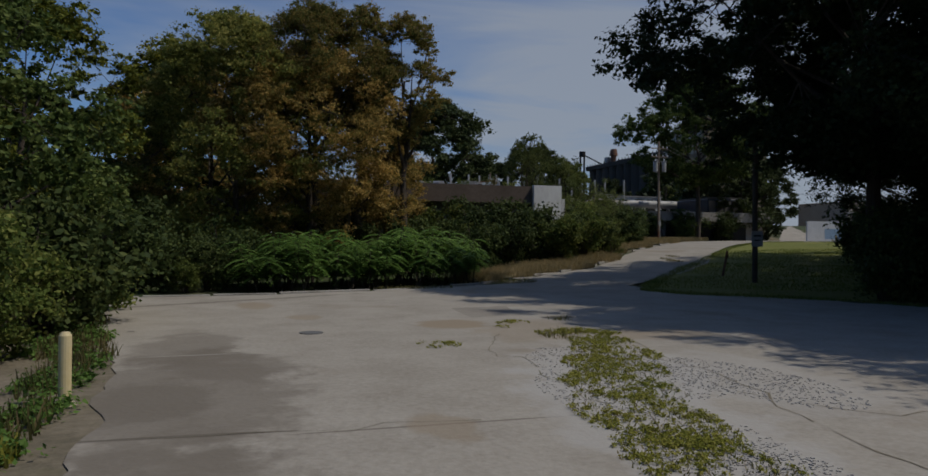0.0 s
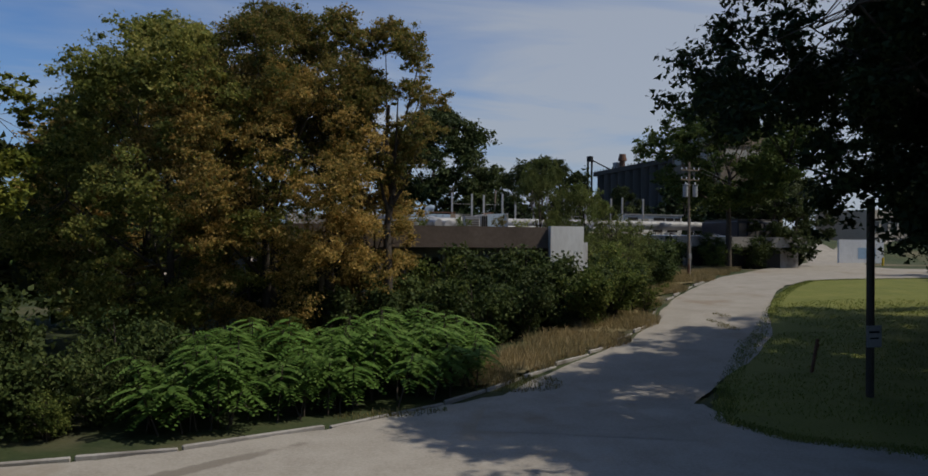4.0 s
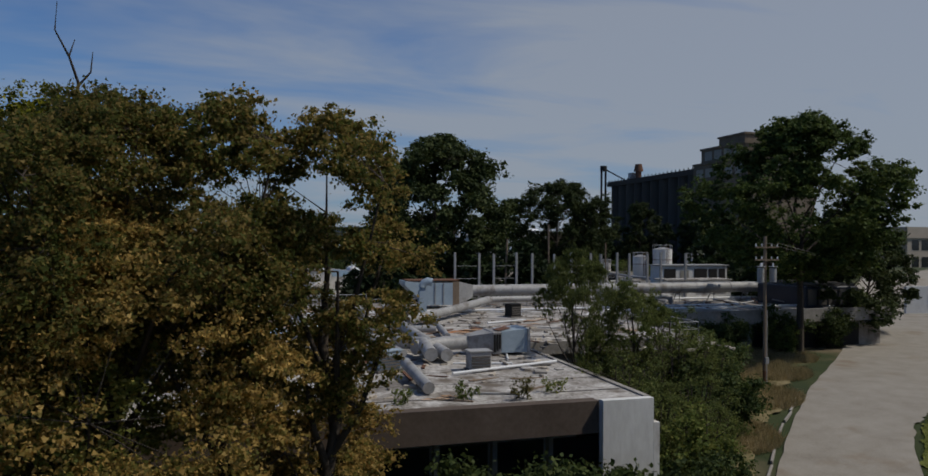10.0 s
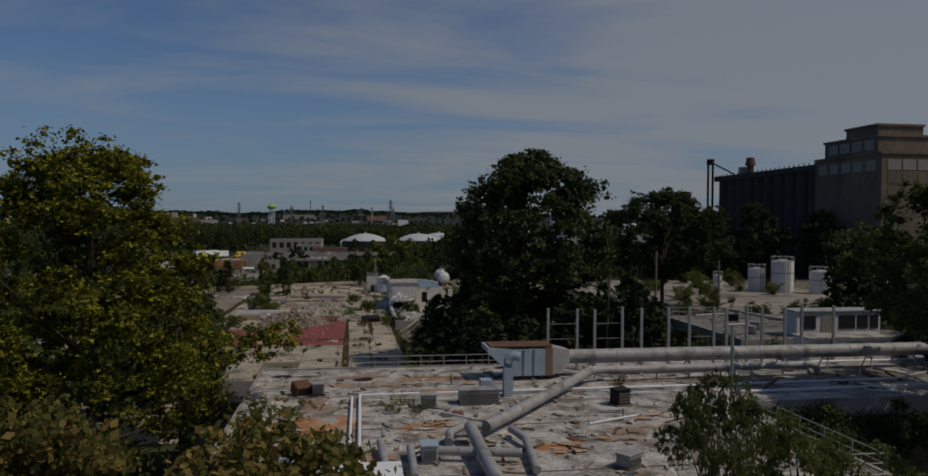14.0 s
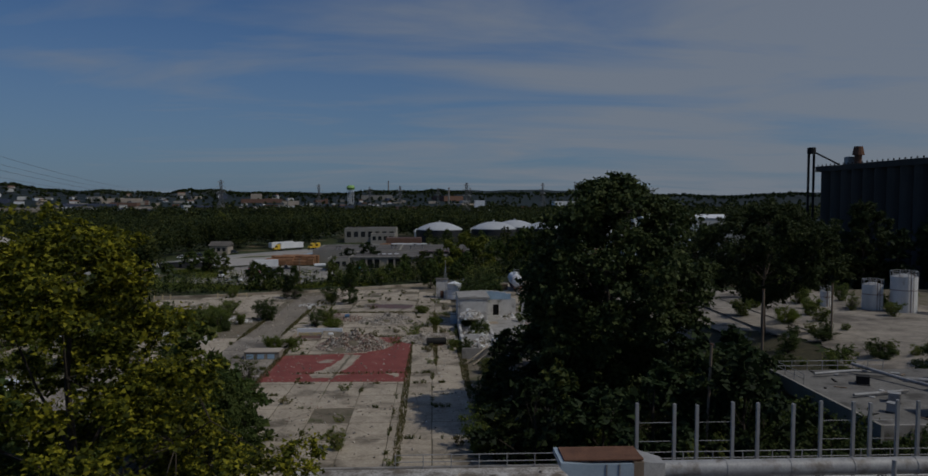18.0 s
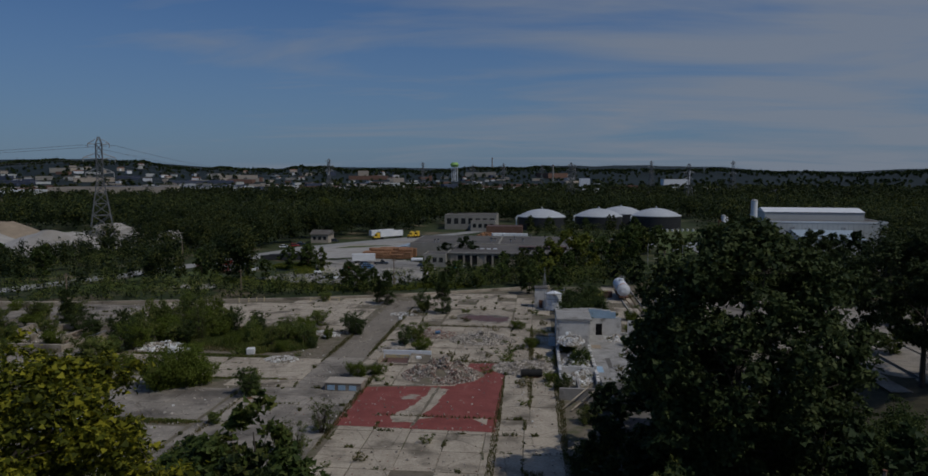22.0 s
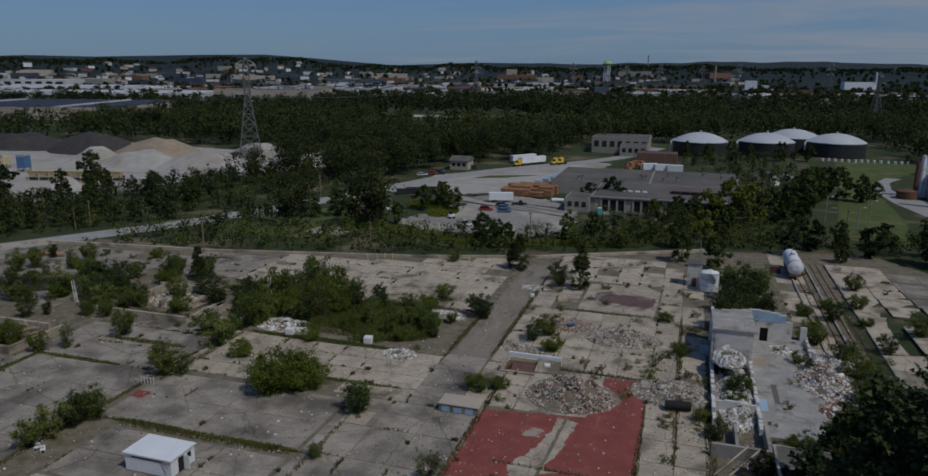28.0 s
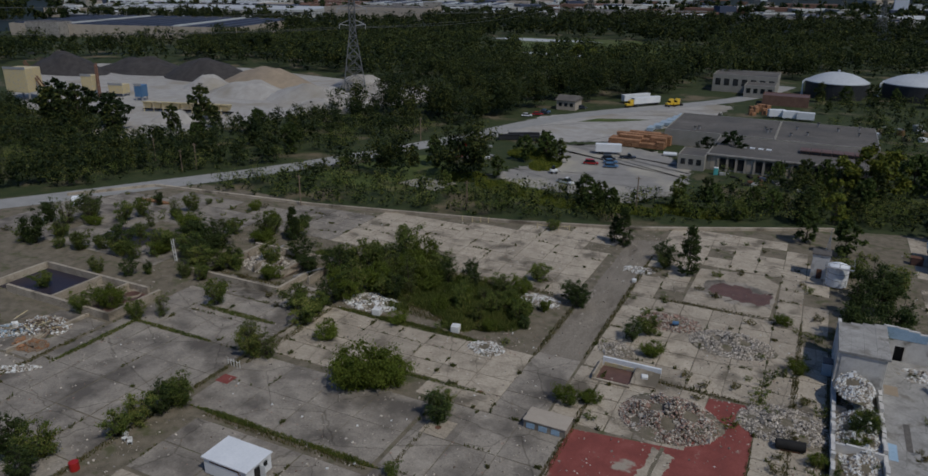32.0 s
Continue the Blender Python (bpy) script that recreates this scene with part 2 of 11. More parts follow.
M_conc_dark = surf("oiled_concrete", [(0.3, (0.155, 0.135, 0.112)), (0.5, (0.285, 0.252, 0.208)), (0.7, (0.40, 0.355, 0.295))], 0.35, 0.88, 0.25, 10, vary=0.08, stain=(0.12, 0.105, 0.088), stain_scale=0.13, stain_at=(0.47, 0.64), fine_mix=0.45, cracks=0.09)
M_lane = surf("rutted_old_asphalt", [(0.3, (0.15, 0.128, 0.10)), (0.5, (0.225, 0.195, 0.155)), (0.7, (0.32, 0.28, 0.225))], 0.4, 0.92, 0.4, 8, stain=(0.12, 0.10, 0.078), stain_scale=0.2, stain_at=(0.52, 0.66), fine_mix=0.5, stretch=(1.6, 0.5, 1))
M_joint = surf("weedy_earth", [(0.3, (0.085, 0.075, 0.05)), (0.5, (0.165, 0.14, 0.10)), (0.7, (0.24, 0.205, 0.155))], 0.5, 0.97, 0.7, 10, stain=(0.10, 0.10, 0.05), stain_scale=0.35, stain_at=(0.54, 0.66))
# litter brown darkened in its colour by the shade of trees above
M_shaded_litter = surf("leaf_litter", [(0.3, (0.03, 0.028, 0.016)), (0.5, (0.055, 0.05, 0.028)), (0.7, (0.09, 0.08, 0.045))], 0.6, 0.97, 0.8, 16)
M_dry = surf("dry_grass_bank", [(0.3, (0.12, 0.10, 0.045)), (0.5, (0.21, 0.17, 0.085)), (0.7, (0.30, 0.25, 0.14))], 0.35, 0.97, 0.7, 12, stain=(0.06, 0.075, 0.025), stain_scale=0.12, stain_at=(0.52, 0.62))
M_drive = surf("worn_pale_pavement", [(0.3, (0.207, 0.184, 0.1518)), (0.5, (0.276, 0.253, 0.2162)), (0.7, (0.3312, 0.3064, 0.2668))], 0.6, 0.92, 0.25, 18, stain=(0.22, 0.18, 0.135), stain_scale=0.22, stain_at=(0.58, 0.70), fine_mix=0.45)
M_drive_dark = surf("dark_patched_pavement", [(0.3, (0.19, 0.17, 0.145)), (0.5, (0.235, 0.213, 0.182)), (0.7, (0.30, 0.275, 0.235))], 0.5, 0.92, 0.25, 20, stain=(0.30, 0.275, 0.235), stain_scale=0.4, stain_at=(0.58, 0.7))
M_street = surf("pale_street_asphalt", [(0.3, (0.24, 0.235, 0.225)), (0.5, (0.30, 0.295, 0.28)), (0.7, (0.35, 0.34, 0.33))], 0.3, 0.92, 0.2, 20)
M_lotface = surf("dusty_lot_asphalt", [(0.3, (0.20, 0.19, 0.175)), (0.5, (0.265, 0.25, 0.23)), (0.7, (0.33, 0.315, 0.29))], 0.2, 0.93, 0.3, 16, stain=(0.38, 0.35, 0.29), stain_scale=0.06, stain_at=(0.48, 0.64))
M_gravel = surf("lime_gravel", [(0.3, (0.29, 0.27, 0.25)), (0.5, (0.37, 0.35, 0.32)), (0.7, (0.45, 0.43, 0.40))], 0.25, 0.95, 0.6, 20, stain=(0.30, 0.27, 0.22), stain_scale=0.04, stain_at=(0.5, 0.65))
M_gravel_tan = surf("tan_sand", [(0.3, (0.25, 0.20, 0.145)), (0.7, (0.36, 0.29, 0.21))], 0.3, 0.95, 0.6, 20)
M_gravel_dark = surf("dark_millings", [(0.3, (0.034, 0.031, 0.030)), (0.7, (0.075, 0.068, 0.065))], 0.3, 0.95, 0.6, 20)
M_red = surf("red_painted_floor", [(0.3, (0.155, 0.046, 0.038)), (0.5, (0.225, 0.062, 0.050)), (0.7, (0.29, 0.095, 0.078))], 0.35, 0.8, 0.2, 14, stain=(0.34, 0.29, 0.23), stain_scale=0.18, stain_at=(0.64, 0.69))
M_roof = surf("weathered_white_roof", [(0.34, (0.10, 0.09, 0.075)), (0.47, (0.33, 0.31, 0.285)), (0.64, (0.60, 0.58, 0.555))], 0.8, 0.9, 0.5, 7, stain=(0.15, 0.125, 0.10), stain_scale=0.55, stain_at=(0.50, 0.66), fine_mix=0.5)
M_roof_rust = surf("rust_stained_roof", [(0.3, (0.30, 0.13, 0.055)), (0.5, (0.42, 0.27, 0.16)), (0.66, (0.5, 0.46, 0.41))], 0.8, 0.92, 0.35, 5)
M_roof_grey = surf("grey_roofing", [(0.3, (0.075, 0.068, 0.062)), (0.5, (0.125, 0.114, 0.102)), (0.7, (0.20, 0.183, 0.163))], 0.12, 0.92, 0.2, 14, stain=(0.09, 0.085, 0.08), stain_scale=0.06, stain_at=(0.5, 0.62))
M_fascia = surf("brown_fascia", [(0.3, (0.075, 0.055, 0.042)), (0.7, (0.13, 0.10, 0.08))], 0.6, 0.7, 0.1, 8)
M_white = surf("white_paint", [(0.3, (0.55, 0.54, 0.52)), (0.55, (0.72, 0.72, 0.70)), (0.7, (0.78, 0.78, 0.77))], 0.5, 0.6, 0.08, 10, stain=(0.38, 0.33, 0.28), stain_scale=0.6, stain_at=(0.62, 0.75), stretch=(1, 1, 0.35))
M_white_metal = surf("white_sheet_metal", [(0.3, (0.66, 0.68, 0.70)), (0.7, (0.80, 0.81, 0.82))], 0.4, 0.45, 0.04, 8)
M_wall = surf("dull_wall_plaster", [(0.3, (0.20, 0.185, 0.165)), (0.5, (0.30, 0.28, 0.255)), (0.7, (0.40, 0.38, 0.35))], 0.5, 0.9, 0.25, 9, stain=(0.13, 0.115, 0.10), stain_scale=0.3, stain_at=(0.54, 0.68))
M_grey_floor = surf("pale_grey_floor", [(0.3, (0.20, 0.192, 0.178)), (0.5, (0.315, 0.303, 0.282)), (0.7, (0.42, 0.405, 0.38))], 0.4, 0.9, 0.3, 9, stain=(0.20, 0.185, 0.16), stain_scale=0.3, stain_at=(0.55, 0.66), cracks=0.2)
M_pale_wall = surf("pale_ruin_plaster", [(0.3, (0.44, 0.42, 0.39)), (0.5, (0.58, 0.56, 0.53)), (0.7, (0.68, 0.67, 0.64))], 0.5, 0.9, 0.3, 9, stain=(0.25, 0.235, 0.21), stain_scale=0.35, stain_at=(0.55, 0.68))
M_blue_wall = surf("pale_blue_paint", [(0.3, (0.24, 0.35, 0.46)), (0.6, (0.34, 0.47, 0.60))], 0.6, 0.8, 0.2, 8)
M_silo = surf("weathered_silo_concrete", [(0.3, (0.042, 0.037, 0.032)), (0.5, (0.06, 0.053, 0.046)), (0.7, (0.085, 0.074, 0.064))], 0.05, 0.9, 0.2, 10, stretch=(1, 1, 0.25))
M_head = surf("headhouse_concrete", [(0.3, (0.112, 0.088, 0.0636)), (0.5, (0.1624, 0.128, 0.0929)), (0.7, (0.2352, 0.188, 0.1376))], 0.1, 0.9, 0.2, 10, stretch=(1, 1, 0.3))
M_galv = surf("dull_galvanised_steel", [(0.3, (0.25, 0.25, 0.25)), (0.7, (0.43, 0.43, 0.43))], 0.8, 0.6, 0.1, 8, metal=0.15, stain=(0.17, 0.15, 0.13), stain_scale=0.9, stain_at=(0.52, 0.7))
M_blue_metal = surf("pale_blue_sheet_metal", [(0.3, (0.27, 0.34, 0.40)), (0.7, (0.38, 0.46, 0.53))], 0.6, 0.5, 0.05, 8)
M_rust = surf("rusty_steel", [(0.3, (0.09, 0.045, 0.03)), (0.7, (0.20, 0.10, 0.06))], 1.0, 0.85, 0.2, 8)
# near-black: shade inside openings painted as colour, and plain dark parts
M_dark = surf("opening_shade_and_dark_paint", [(0.3, (0.012, 0.012, 0.012)), (0.7, (0.022, 0.021, 0.02))], 1.0, 0.8, 0.0)
M_wood = surf("weathered_wood", [(0.3, (0.16, 0.115, 0.08)), (0.7, (0.28, 0.215, 0.155))], 1.5, 0.9, 0.3, 8, stretch=(6, 6, 0.6))
M_lumber = surf("stacked_lumber", [(0.3, (0.20, 0.10, 0.05)), (0.5, (0.30, 0.155, 0.08)), (0.7, (0.38, 0.22, 0.12))], 1.2, 0.9, 0.5, 6, vary=0.2)
M_bark = surf("bark", [(0.3, (0.035, 0.028, 0.022)), (0.7, (0.09, 0.072, 0.056))], 2.0, 0.95, 0.7, 6, stretch=(3, 3, 0.6))
M_yellow = surf("yellow_paint", [(0.3, (0.55, 0.36, 0.03)), (0.7, (0.70, 0.47, 0.05))], 0.8, 0.5, 0.05, 6)
M_pale_yellow = surf("faded_yellow_paint", [(0.3, (0.50, 0.40, 0.20)), (0.7, (0.62, 0.53, 0.33))], 1.5, 0.6, 0.1, 6, stain=(0.40, 0.36, 0.30), stain_scale=1.5, stain_at=(0.52, 0.65))
M_redp = surf("red_car_paint", [(0.3, (0.30, 0.015, 0.015)), (0.7, (0.40, 0.03, 0.025))], 0.5, 0.35, 0.0)
M_navy = surf("dark_car_paint", [(0.3, (0.015, 0.02, 0.035)), (0.7, (0.03, 0.04, 0.06))], 0.5, 0.3, 0.0)
M_bluep = surf("blue_car_paint", [(0.3, (0.06, 0.14, 0.26)), (0.7, (0.09, 0.18, 0.32))], 0.5, 0.35, 0.0)
M_glass = surf("dark_window_glass", [(0.3, (0.012, 0.015, 0.018)), (0.7, (0.02, 0.024, 0.028))], 0.5, 0.12, 0.0, spec=0.5)
M_rubber = surf("tyre_rubber", [(0.3, (0.015, 0.015, 0.015)), (0.7, (0.03, 0.03, 0.03))], 2, 0.9, 0.1)
M_rubble = surf("broken_masonry", [(0.3, (0.16, 0.138, 0.112)), (0.5, (0.36, 0.32, 0.268)), (0.7, (0.58, 0.53, 0.47))], 1.6, 0.95, 0.4, 6, isle=0.6)
M_rubble_red = surf("broken_brick", [(0.3, (0.17, 0.095, 0.072)), (0.7, (0.36, 0.25, 0.20))], 1.3, 0.95, 0.4, 6, isle=0.6)
M_brick = surf("brown_brick", [(0.3, (0.13, 0.075, 0.055)), (0.7, (0.22, 0.13, 0.095))], 0.6, 0.9, 0.2, 10)
M_tan_wall = surf("tan_wall", [(0.3, (0.36, 0.31, 0.25)), (0.7, (0.46, 0.40, 0.33))], 0.2, 0.85, 0.1, 10)
M_felt = surf("weathered_grey_felt", [(0.3, (0.10, 0.095, 0.088)), (0.5, (0.17, 0.163, 0.15)), (0.7, (0.27, 0.26, 0.245))], 0.7, 0.92, 0.3, 9, stain=(0.08, 0.075, 0.068), stain_scale=0.35, stain_at=(0.52, 0.66), fine_mix=0.5)
M_block = surf("grey_block_wall", [(0.3, (0.24, 0.23, 0.20)), (0.7, (0.35, 0.33, 0.29))], 0.3, 0.9, 0.2, 10)
M_sheet = surf("pale_grey_cladding", [(0.3, (0.46, 0.47, 0.46)), (0.7, (0.56, 0.57, 0.55))], 0.15, 0.6, 0.05, 10)
M_tankblk = surf("black_tank_shell", [(0.3, (0.02, 0.022, 0.025)), (0.7, (0.04, 0.042, 0.046))], 0.3, 0.6, 0.05)
M_dome = surf("aluminium_dome", [(0.3, (0.40, 0.42, 0.44)), (0.7, (0.54, 0.56, 0.58))], 0.12, 0.5, 0.05, 8)
M_water = surf("still_dark_water", [(0.3, (0.028, 0.025, 0.034)), (0.7, (0.045, 0.038, 0.05))], 0.5, 0.4, 0.06, spec=0.18)
M_puddle = surf("rust_red_sludge", [(0.3, (0.09, 0.05, 0.04)), (0.7, (0.17, 0.095, 0.075))], 0.5, 0.5, 0.1)
M_cyan = surf("turquoise_plastic", [(0.3, (0.10, 0.42, 0.40)), (0.7, (0.14, 0.5, 0.48))], 0.5, 0.5, 0.0)
M_steel = surf("lattice_steel", [(0.3, (0.28, 0.28, 0.28)), (0.7, (0.40, 0.40, 0.40))], 0.3, 0.6, 0.0, metal=0.2)
M_lattice = surf("dull_grey_lattice", [(0.3, (0.10, 0.105, 0.11)), (0.7, (0.16, 0.165, 0.17))], 0.3, 0.7, 0.0)
M_wire = surf("aluminium_wire", [(0.3, (0.10, 0.10, 0.10)), (0.7, (0.15, 0.15, 0.15))], 0.3, 0.6, 0.0)
# the blue of distance haze is mixed into the hills' dark base colour
M_hill_haze = surf("haze_tinted_wooded_hills", [(0.3, (0.010, 0.018, 0.022)), (0.5, (0.015, 0.025, 0.028)), (0.7, (0.022, 0.033, 0.035))], 0.012, 0.97, 0.0, 9)

L_brown = leafy("turning_maple_leaves", [(0.26, (0.105, 0.105, 0.026)), (0.43, (0.220, 0.180, 0.050)), (0.57, (0.375, 0.245, 0.074)), (0.76, (0.60, 0.42, 0.145))], 0.55, patch_scale=0.28)
L_turn = leafy("half_turned_maple_leaves", [(0.25, (0.070, 0.092, 0.021)), (0.46, (0.140, 0.150, 0.037)), (0.60, (0.245, 0.180, 0.052)), (0.78, (0.37, 0.265, 0.090))], 0.5)
L_olive = leafy("olive_maple_leaves", [(0.25, (0.10, 0.125, 0.030)), (0.5, (0.195, 0.215, 0.052)), (0.75, (0.37, 0.325, 0.092))], 0.5)
L_wispy = leafy("light_willow_leaves", [(0.25, (0.062, 0.086, 0.022)), (0.5, (0.115, 0.142, 0.040)), (0.75, (0.195, 0.208, 0.068))], 0.45)
L_green = leafy("green_tree_leaves", [(0.25, (0.034, 0.056, 0.014)), (0.5, (0.064, 0.098, 0.024)), (0.75, (0.13, 0.158, 0.043))])
L_yellow = leafy("yellow_green_leaves", [(0.3, (0.038, 0.048, 0.008)), (0.5, (0.122, 0.136, 0.014)), (0.7, (0.37, 0.345, 0.028))])
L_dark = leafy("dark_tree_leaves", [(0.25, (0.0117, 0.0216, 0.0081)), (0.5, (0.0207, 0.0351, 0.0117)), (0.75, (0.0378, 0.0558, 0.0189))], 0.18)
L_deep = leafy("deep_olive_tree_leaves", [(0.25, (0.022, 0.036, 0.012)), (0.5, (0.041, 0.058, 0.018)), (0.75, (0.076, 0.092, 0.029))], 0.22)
L_sumac = leafy("bright_compound_leaves", [(0.25, (0.06, 0.115, 0.022)), (0.5, (0.10, 0.185, 0.036)), (0.75, (0.17, 0.26, 0.065))], 0.4)
L_shrub = leafy("shrub_leaves", [(0.25, (0.0585, 0.091, 0.0208)), (0.5, (0.117, 0.153, 0.0338)), (0.75, (0.227, 0.234, 0.0624))], 0.4)
L_forest = leafy("woodland_leaves", [(0.28, (0.017, 0.028, 0.009)), (0.46, (0.030, 0.046, 0.014)), (0.58, (0.056, 0.072, 0.02)), (0.7, (0.125, 0.13, 0.03))], 0.25, patch_scale=0.06)
L_dry = leafy("dry_tan_grass", [(0.25, (0.115, 0.109, 0.046)), (0.45, (0.241, 0.19, 0.092)), (0.75, (0.391, 0.299, 0.161))], 0.3)
L_scrub = leafy("scrub_leaves", [(0.28, (0.0532, 0.0868, 0.0196)), (0.46, (0.115, 0.157, 0.0336)), (0.6, (0.182, 0.203, 0.049)), (0.75, (0.294, 0.273, 0.084))], 0.35, patch_scale=0.12)
L_weed = leafy("dry_weeds", [(0.25, (0.07, 0.085, 0.022)), (0.5, (0.13, 0.12, 0.045)), (0.75, (0.22, 0.17, 0.08))], 0.3)

M_fore = surf("worn_forecourt_pavement", [(0.3, (0.225, 0.20, 0.165)), (0.5, (0.30, 0.275, 0.235)), (0.7, (0.36, 0.333, 0.29))], 0.6, 0.92, 0.25, 18, stain=(0.22, 0.18, 0.135), stain_scale=0.22, stain_at=(0.60, 0.75), fine_mix=0.45)
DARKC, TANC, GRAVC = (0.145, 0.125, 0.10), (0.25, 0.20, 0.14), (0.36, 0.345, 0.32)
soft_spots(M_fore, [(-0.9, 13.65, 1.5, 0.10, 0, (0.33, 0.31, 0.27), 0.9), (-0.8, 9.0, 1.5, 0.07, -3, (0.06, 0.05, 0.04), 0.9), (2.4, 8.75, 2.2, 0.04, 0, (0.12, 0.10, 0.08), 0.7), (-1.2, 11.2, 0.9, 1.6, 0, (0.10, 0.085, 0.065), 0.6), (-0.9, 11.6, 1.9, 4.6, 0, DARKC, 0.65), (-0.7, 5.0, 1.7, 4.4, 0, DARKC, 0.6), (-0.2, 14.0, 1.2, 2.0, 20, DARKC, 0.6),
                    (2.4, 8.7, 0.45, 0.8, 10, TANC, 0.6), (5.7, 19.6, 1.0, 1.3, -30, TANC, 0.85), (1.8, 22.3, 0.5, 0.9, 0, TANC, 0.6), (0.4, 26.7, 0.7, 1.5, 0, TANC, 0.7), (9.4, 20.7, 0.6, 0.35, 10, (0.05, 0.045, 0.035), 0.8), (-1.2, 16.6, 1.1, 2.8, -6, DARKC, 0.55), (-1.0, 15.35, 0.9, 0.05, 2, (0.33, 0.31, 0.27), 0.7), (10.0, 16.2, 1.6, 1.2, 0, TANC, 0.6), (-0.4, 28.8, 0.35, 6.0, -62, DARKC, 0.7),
                    (5.2, 8.6, 1.5, 4.2, -8, GRAVC, 0.75), (6.5, 11.9, 1.9, 3.6, -20, GRAVC, 0.75), (8.4, 10.6, 1.7, 3.2, -10, GRAVC, 0.5), (7.4, 17.8, 1.5, 2.6, -25, TANC, 0.45), (11.6, 33.0, 1.2, 3.4, -40, TANC, 0.55), (16.5, 38.6, 0.9, 4.0, -42, TANC, 0.5)])
RUSTC, RUSTD, SOOT = (0.40, 0.155, 0.045), (0.26, 0.12, 0.06), (0.11, 0.095, 0.08)
soft_spots(M_roof, [(8.6, 87.4, 1.9, 2.6, 0, RUSTC, 0.9), (5.8, 86.4, 1.5, 1.2, 0, RUSTC, 0.85), (11.2, 88.0, 0.9, 2.2, 0, RUSTC, 0.8), (16.2, 86.6, 1.9, 0.9, 10, RUSTC, 0.8), (23.9, 81.1, 1.5, 0.9, 0, RUSTC, 0.95), (12.5, 102.7, 2.6, 0.8, 0, RUSTD, 0.8), (18.6, 101.4, 3.4, 0.9, 0, RUSTD, 0.8), (17.5, 96.5, 3.0, 0.8, 5, RUSTC, 0.6), (9.0, 93.0, 1.2, 2.4, 0, RUSTD, 0.6), (13.0, 79.0, 1.4, 2.6, 0, RUSTC, 0.55), (22.0, 88.0, 1.6, 1.0, 0, RUSTD, 0.6), (29.5, 84.0, 1.6, 1.1, 0, RUSTD, 0.55), (20.0, 74.5, 3.0, 1.4, 20, SOOT, 0.6), (14.5, 62.0, 3.4, 1.2, 10, SOOT, 0.6), (8.0, 64.5, 2.0, 2.4, 0, SOOT, 0.6), (26.0, 92.5, 4.0, 1.0, 0, SOOT, 0.6), (34.0, 80.0, 2.4, 3.6, 0, SOOT, 0.5), (45, 97, 6.0, 2.4, 0, SOOT, 0.7), (58, 98, 7.0, 2.6, 0, SOOT, 0.7)])
L_lot = leafy("yellow_green_crown", [(0.28, (0.06, 0.0864, 0.0144)), (0.5, (0.132, 0.156, 0.024)), (0.75, (0.228, 0.228, 0.036))], 0.3)

# ---- helpers for building ----
RNG = np.random.default_rng(7)


def mesh_of(name, verts, faces, material, smooth=False):
    me = bpy.data.meshes.new(name)
    me.from_pydata([tuple(v) for v in verts], [], [tuple(f) for f in faces])
    me.materials.append(material)
    if smooth:
        me.polygons.foreach_set("use_smooth", [True] * len(me.polygons))
    me.update()
    return me


def quads_mesh(name, verts, material, per=4):
    """A mesh of n separate faces with per corners each, from an array (n * per, 3)."""
    n = len(verts) // per
    me = bpy.data.meshes.new(name)
    me.vertices.add(len(verts))
    me.vertices.foreach_set("co", np.asarray(verts, dtype=np.float32).ravel())
    me.loops.add(n * per)
    me.loops.foreach_set("vertex_index", np.arange(n * per, dtype=np.int32))
    me.polygons.add(n)
    me.polygons.foreach_set("loop_start", np.arange(0, n * per, per, dtype=np.int32))
    me.polygons.foreach_set("loop_total", np.full(n, per, dtype=np.int32))
    me.materials.append(material)
    me.update(calc_edges=True)
    return me


def part(name, bm, material, parent=None, label="", smooth=False):
    me = bpy.data.meshes.new(name)
    bm.to_mesh(me)
    bm.free()
    me.materials.append(material)
    if smooth:
        me.polygons.foreach_set("use_smooth", [True] * len(me.polygons))
    ob = new(name, me)
    ob.parent = parent
    return tagged(ob, label)


def share(name, me, parent, m=None):
    ob = new(name, me)
    ob.parent = parent
    if m is not None:
        ob.matrix_basis = m
    return ob


def empty(name, m, label="", category="", group="", kind=""):
    ob = new(name)
    ob.matrix_basis = m
    return tagged(ob, label, category, group, kind)


def box(bm, x0, x1, y0, y1, z0, z1, m=None, bevel=0.0):
    r = bmesh.ops.create_cube(bm, size=1.0)
    vs = r["verts"]
    bmesh.ops.transform(bm, verts=vs, matrix=Matrix.Translation(((x0 + x1) / 2, (y0 + y1) / 2, (z0 + z1) / 2)) @ Matrix.Diagonal((x1 - x0, y1 - y0, z1 - z0, 1)))
    if bevel:
        es = list({e for v in vs for e in v.link_edges})
        g = bmesh.ops.bevel(bm, geom=es, offset=bevel, segments=1, affect="EDGES")
        vs = list({v for f in g["faces"] for v in f.verts} | {v for v in vs if v.is_valid})
    if m is not None:
        bmesh.ops.transform(bm, verts=vs, matrix=m)
    return vs


def bx(x0, x1, y0, y1, z0, z1, m=None, bevel=0.0):
    bm = bmesh.new()
    box(bm, x0, x1, y0, y1, z0, z1, m, bevel)
    return bm


def rod(bm, a, b, r0, r1=None, seg=8, caps=True):
    a, b = Vector(a), Vector(b)
    d = b - a
    q = d.to_track_quat("Z", "Y").to_matrix().to_4x4()
    r = bmesh.ops.create_cone(bm, cap_ends=caps, segments=seg, radius1=r0, radius2=r0 if r1 is None else r1, depth=d.length)
    bmesh.ops.transform(bm, verts=r["verts"], matrix=Matrix.Translation((a + b) / 2) @ q)
    return r["verts"]


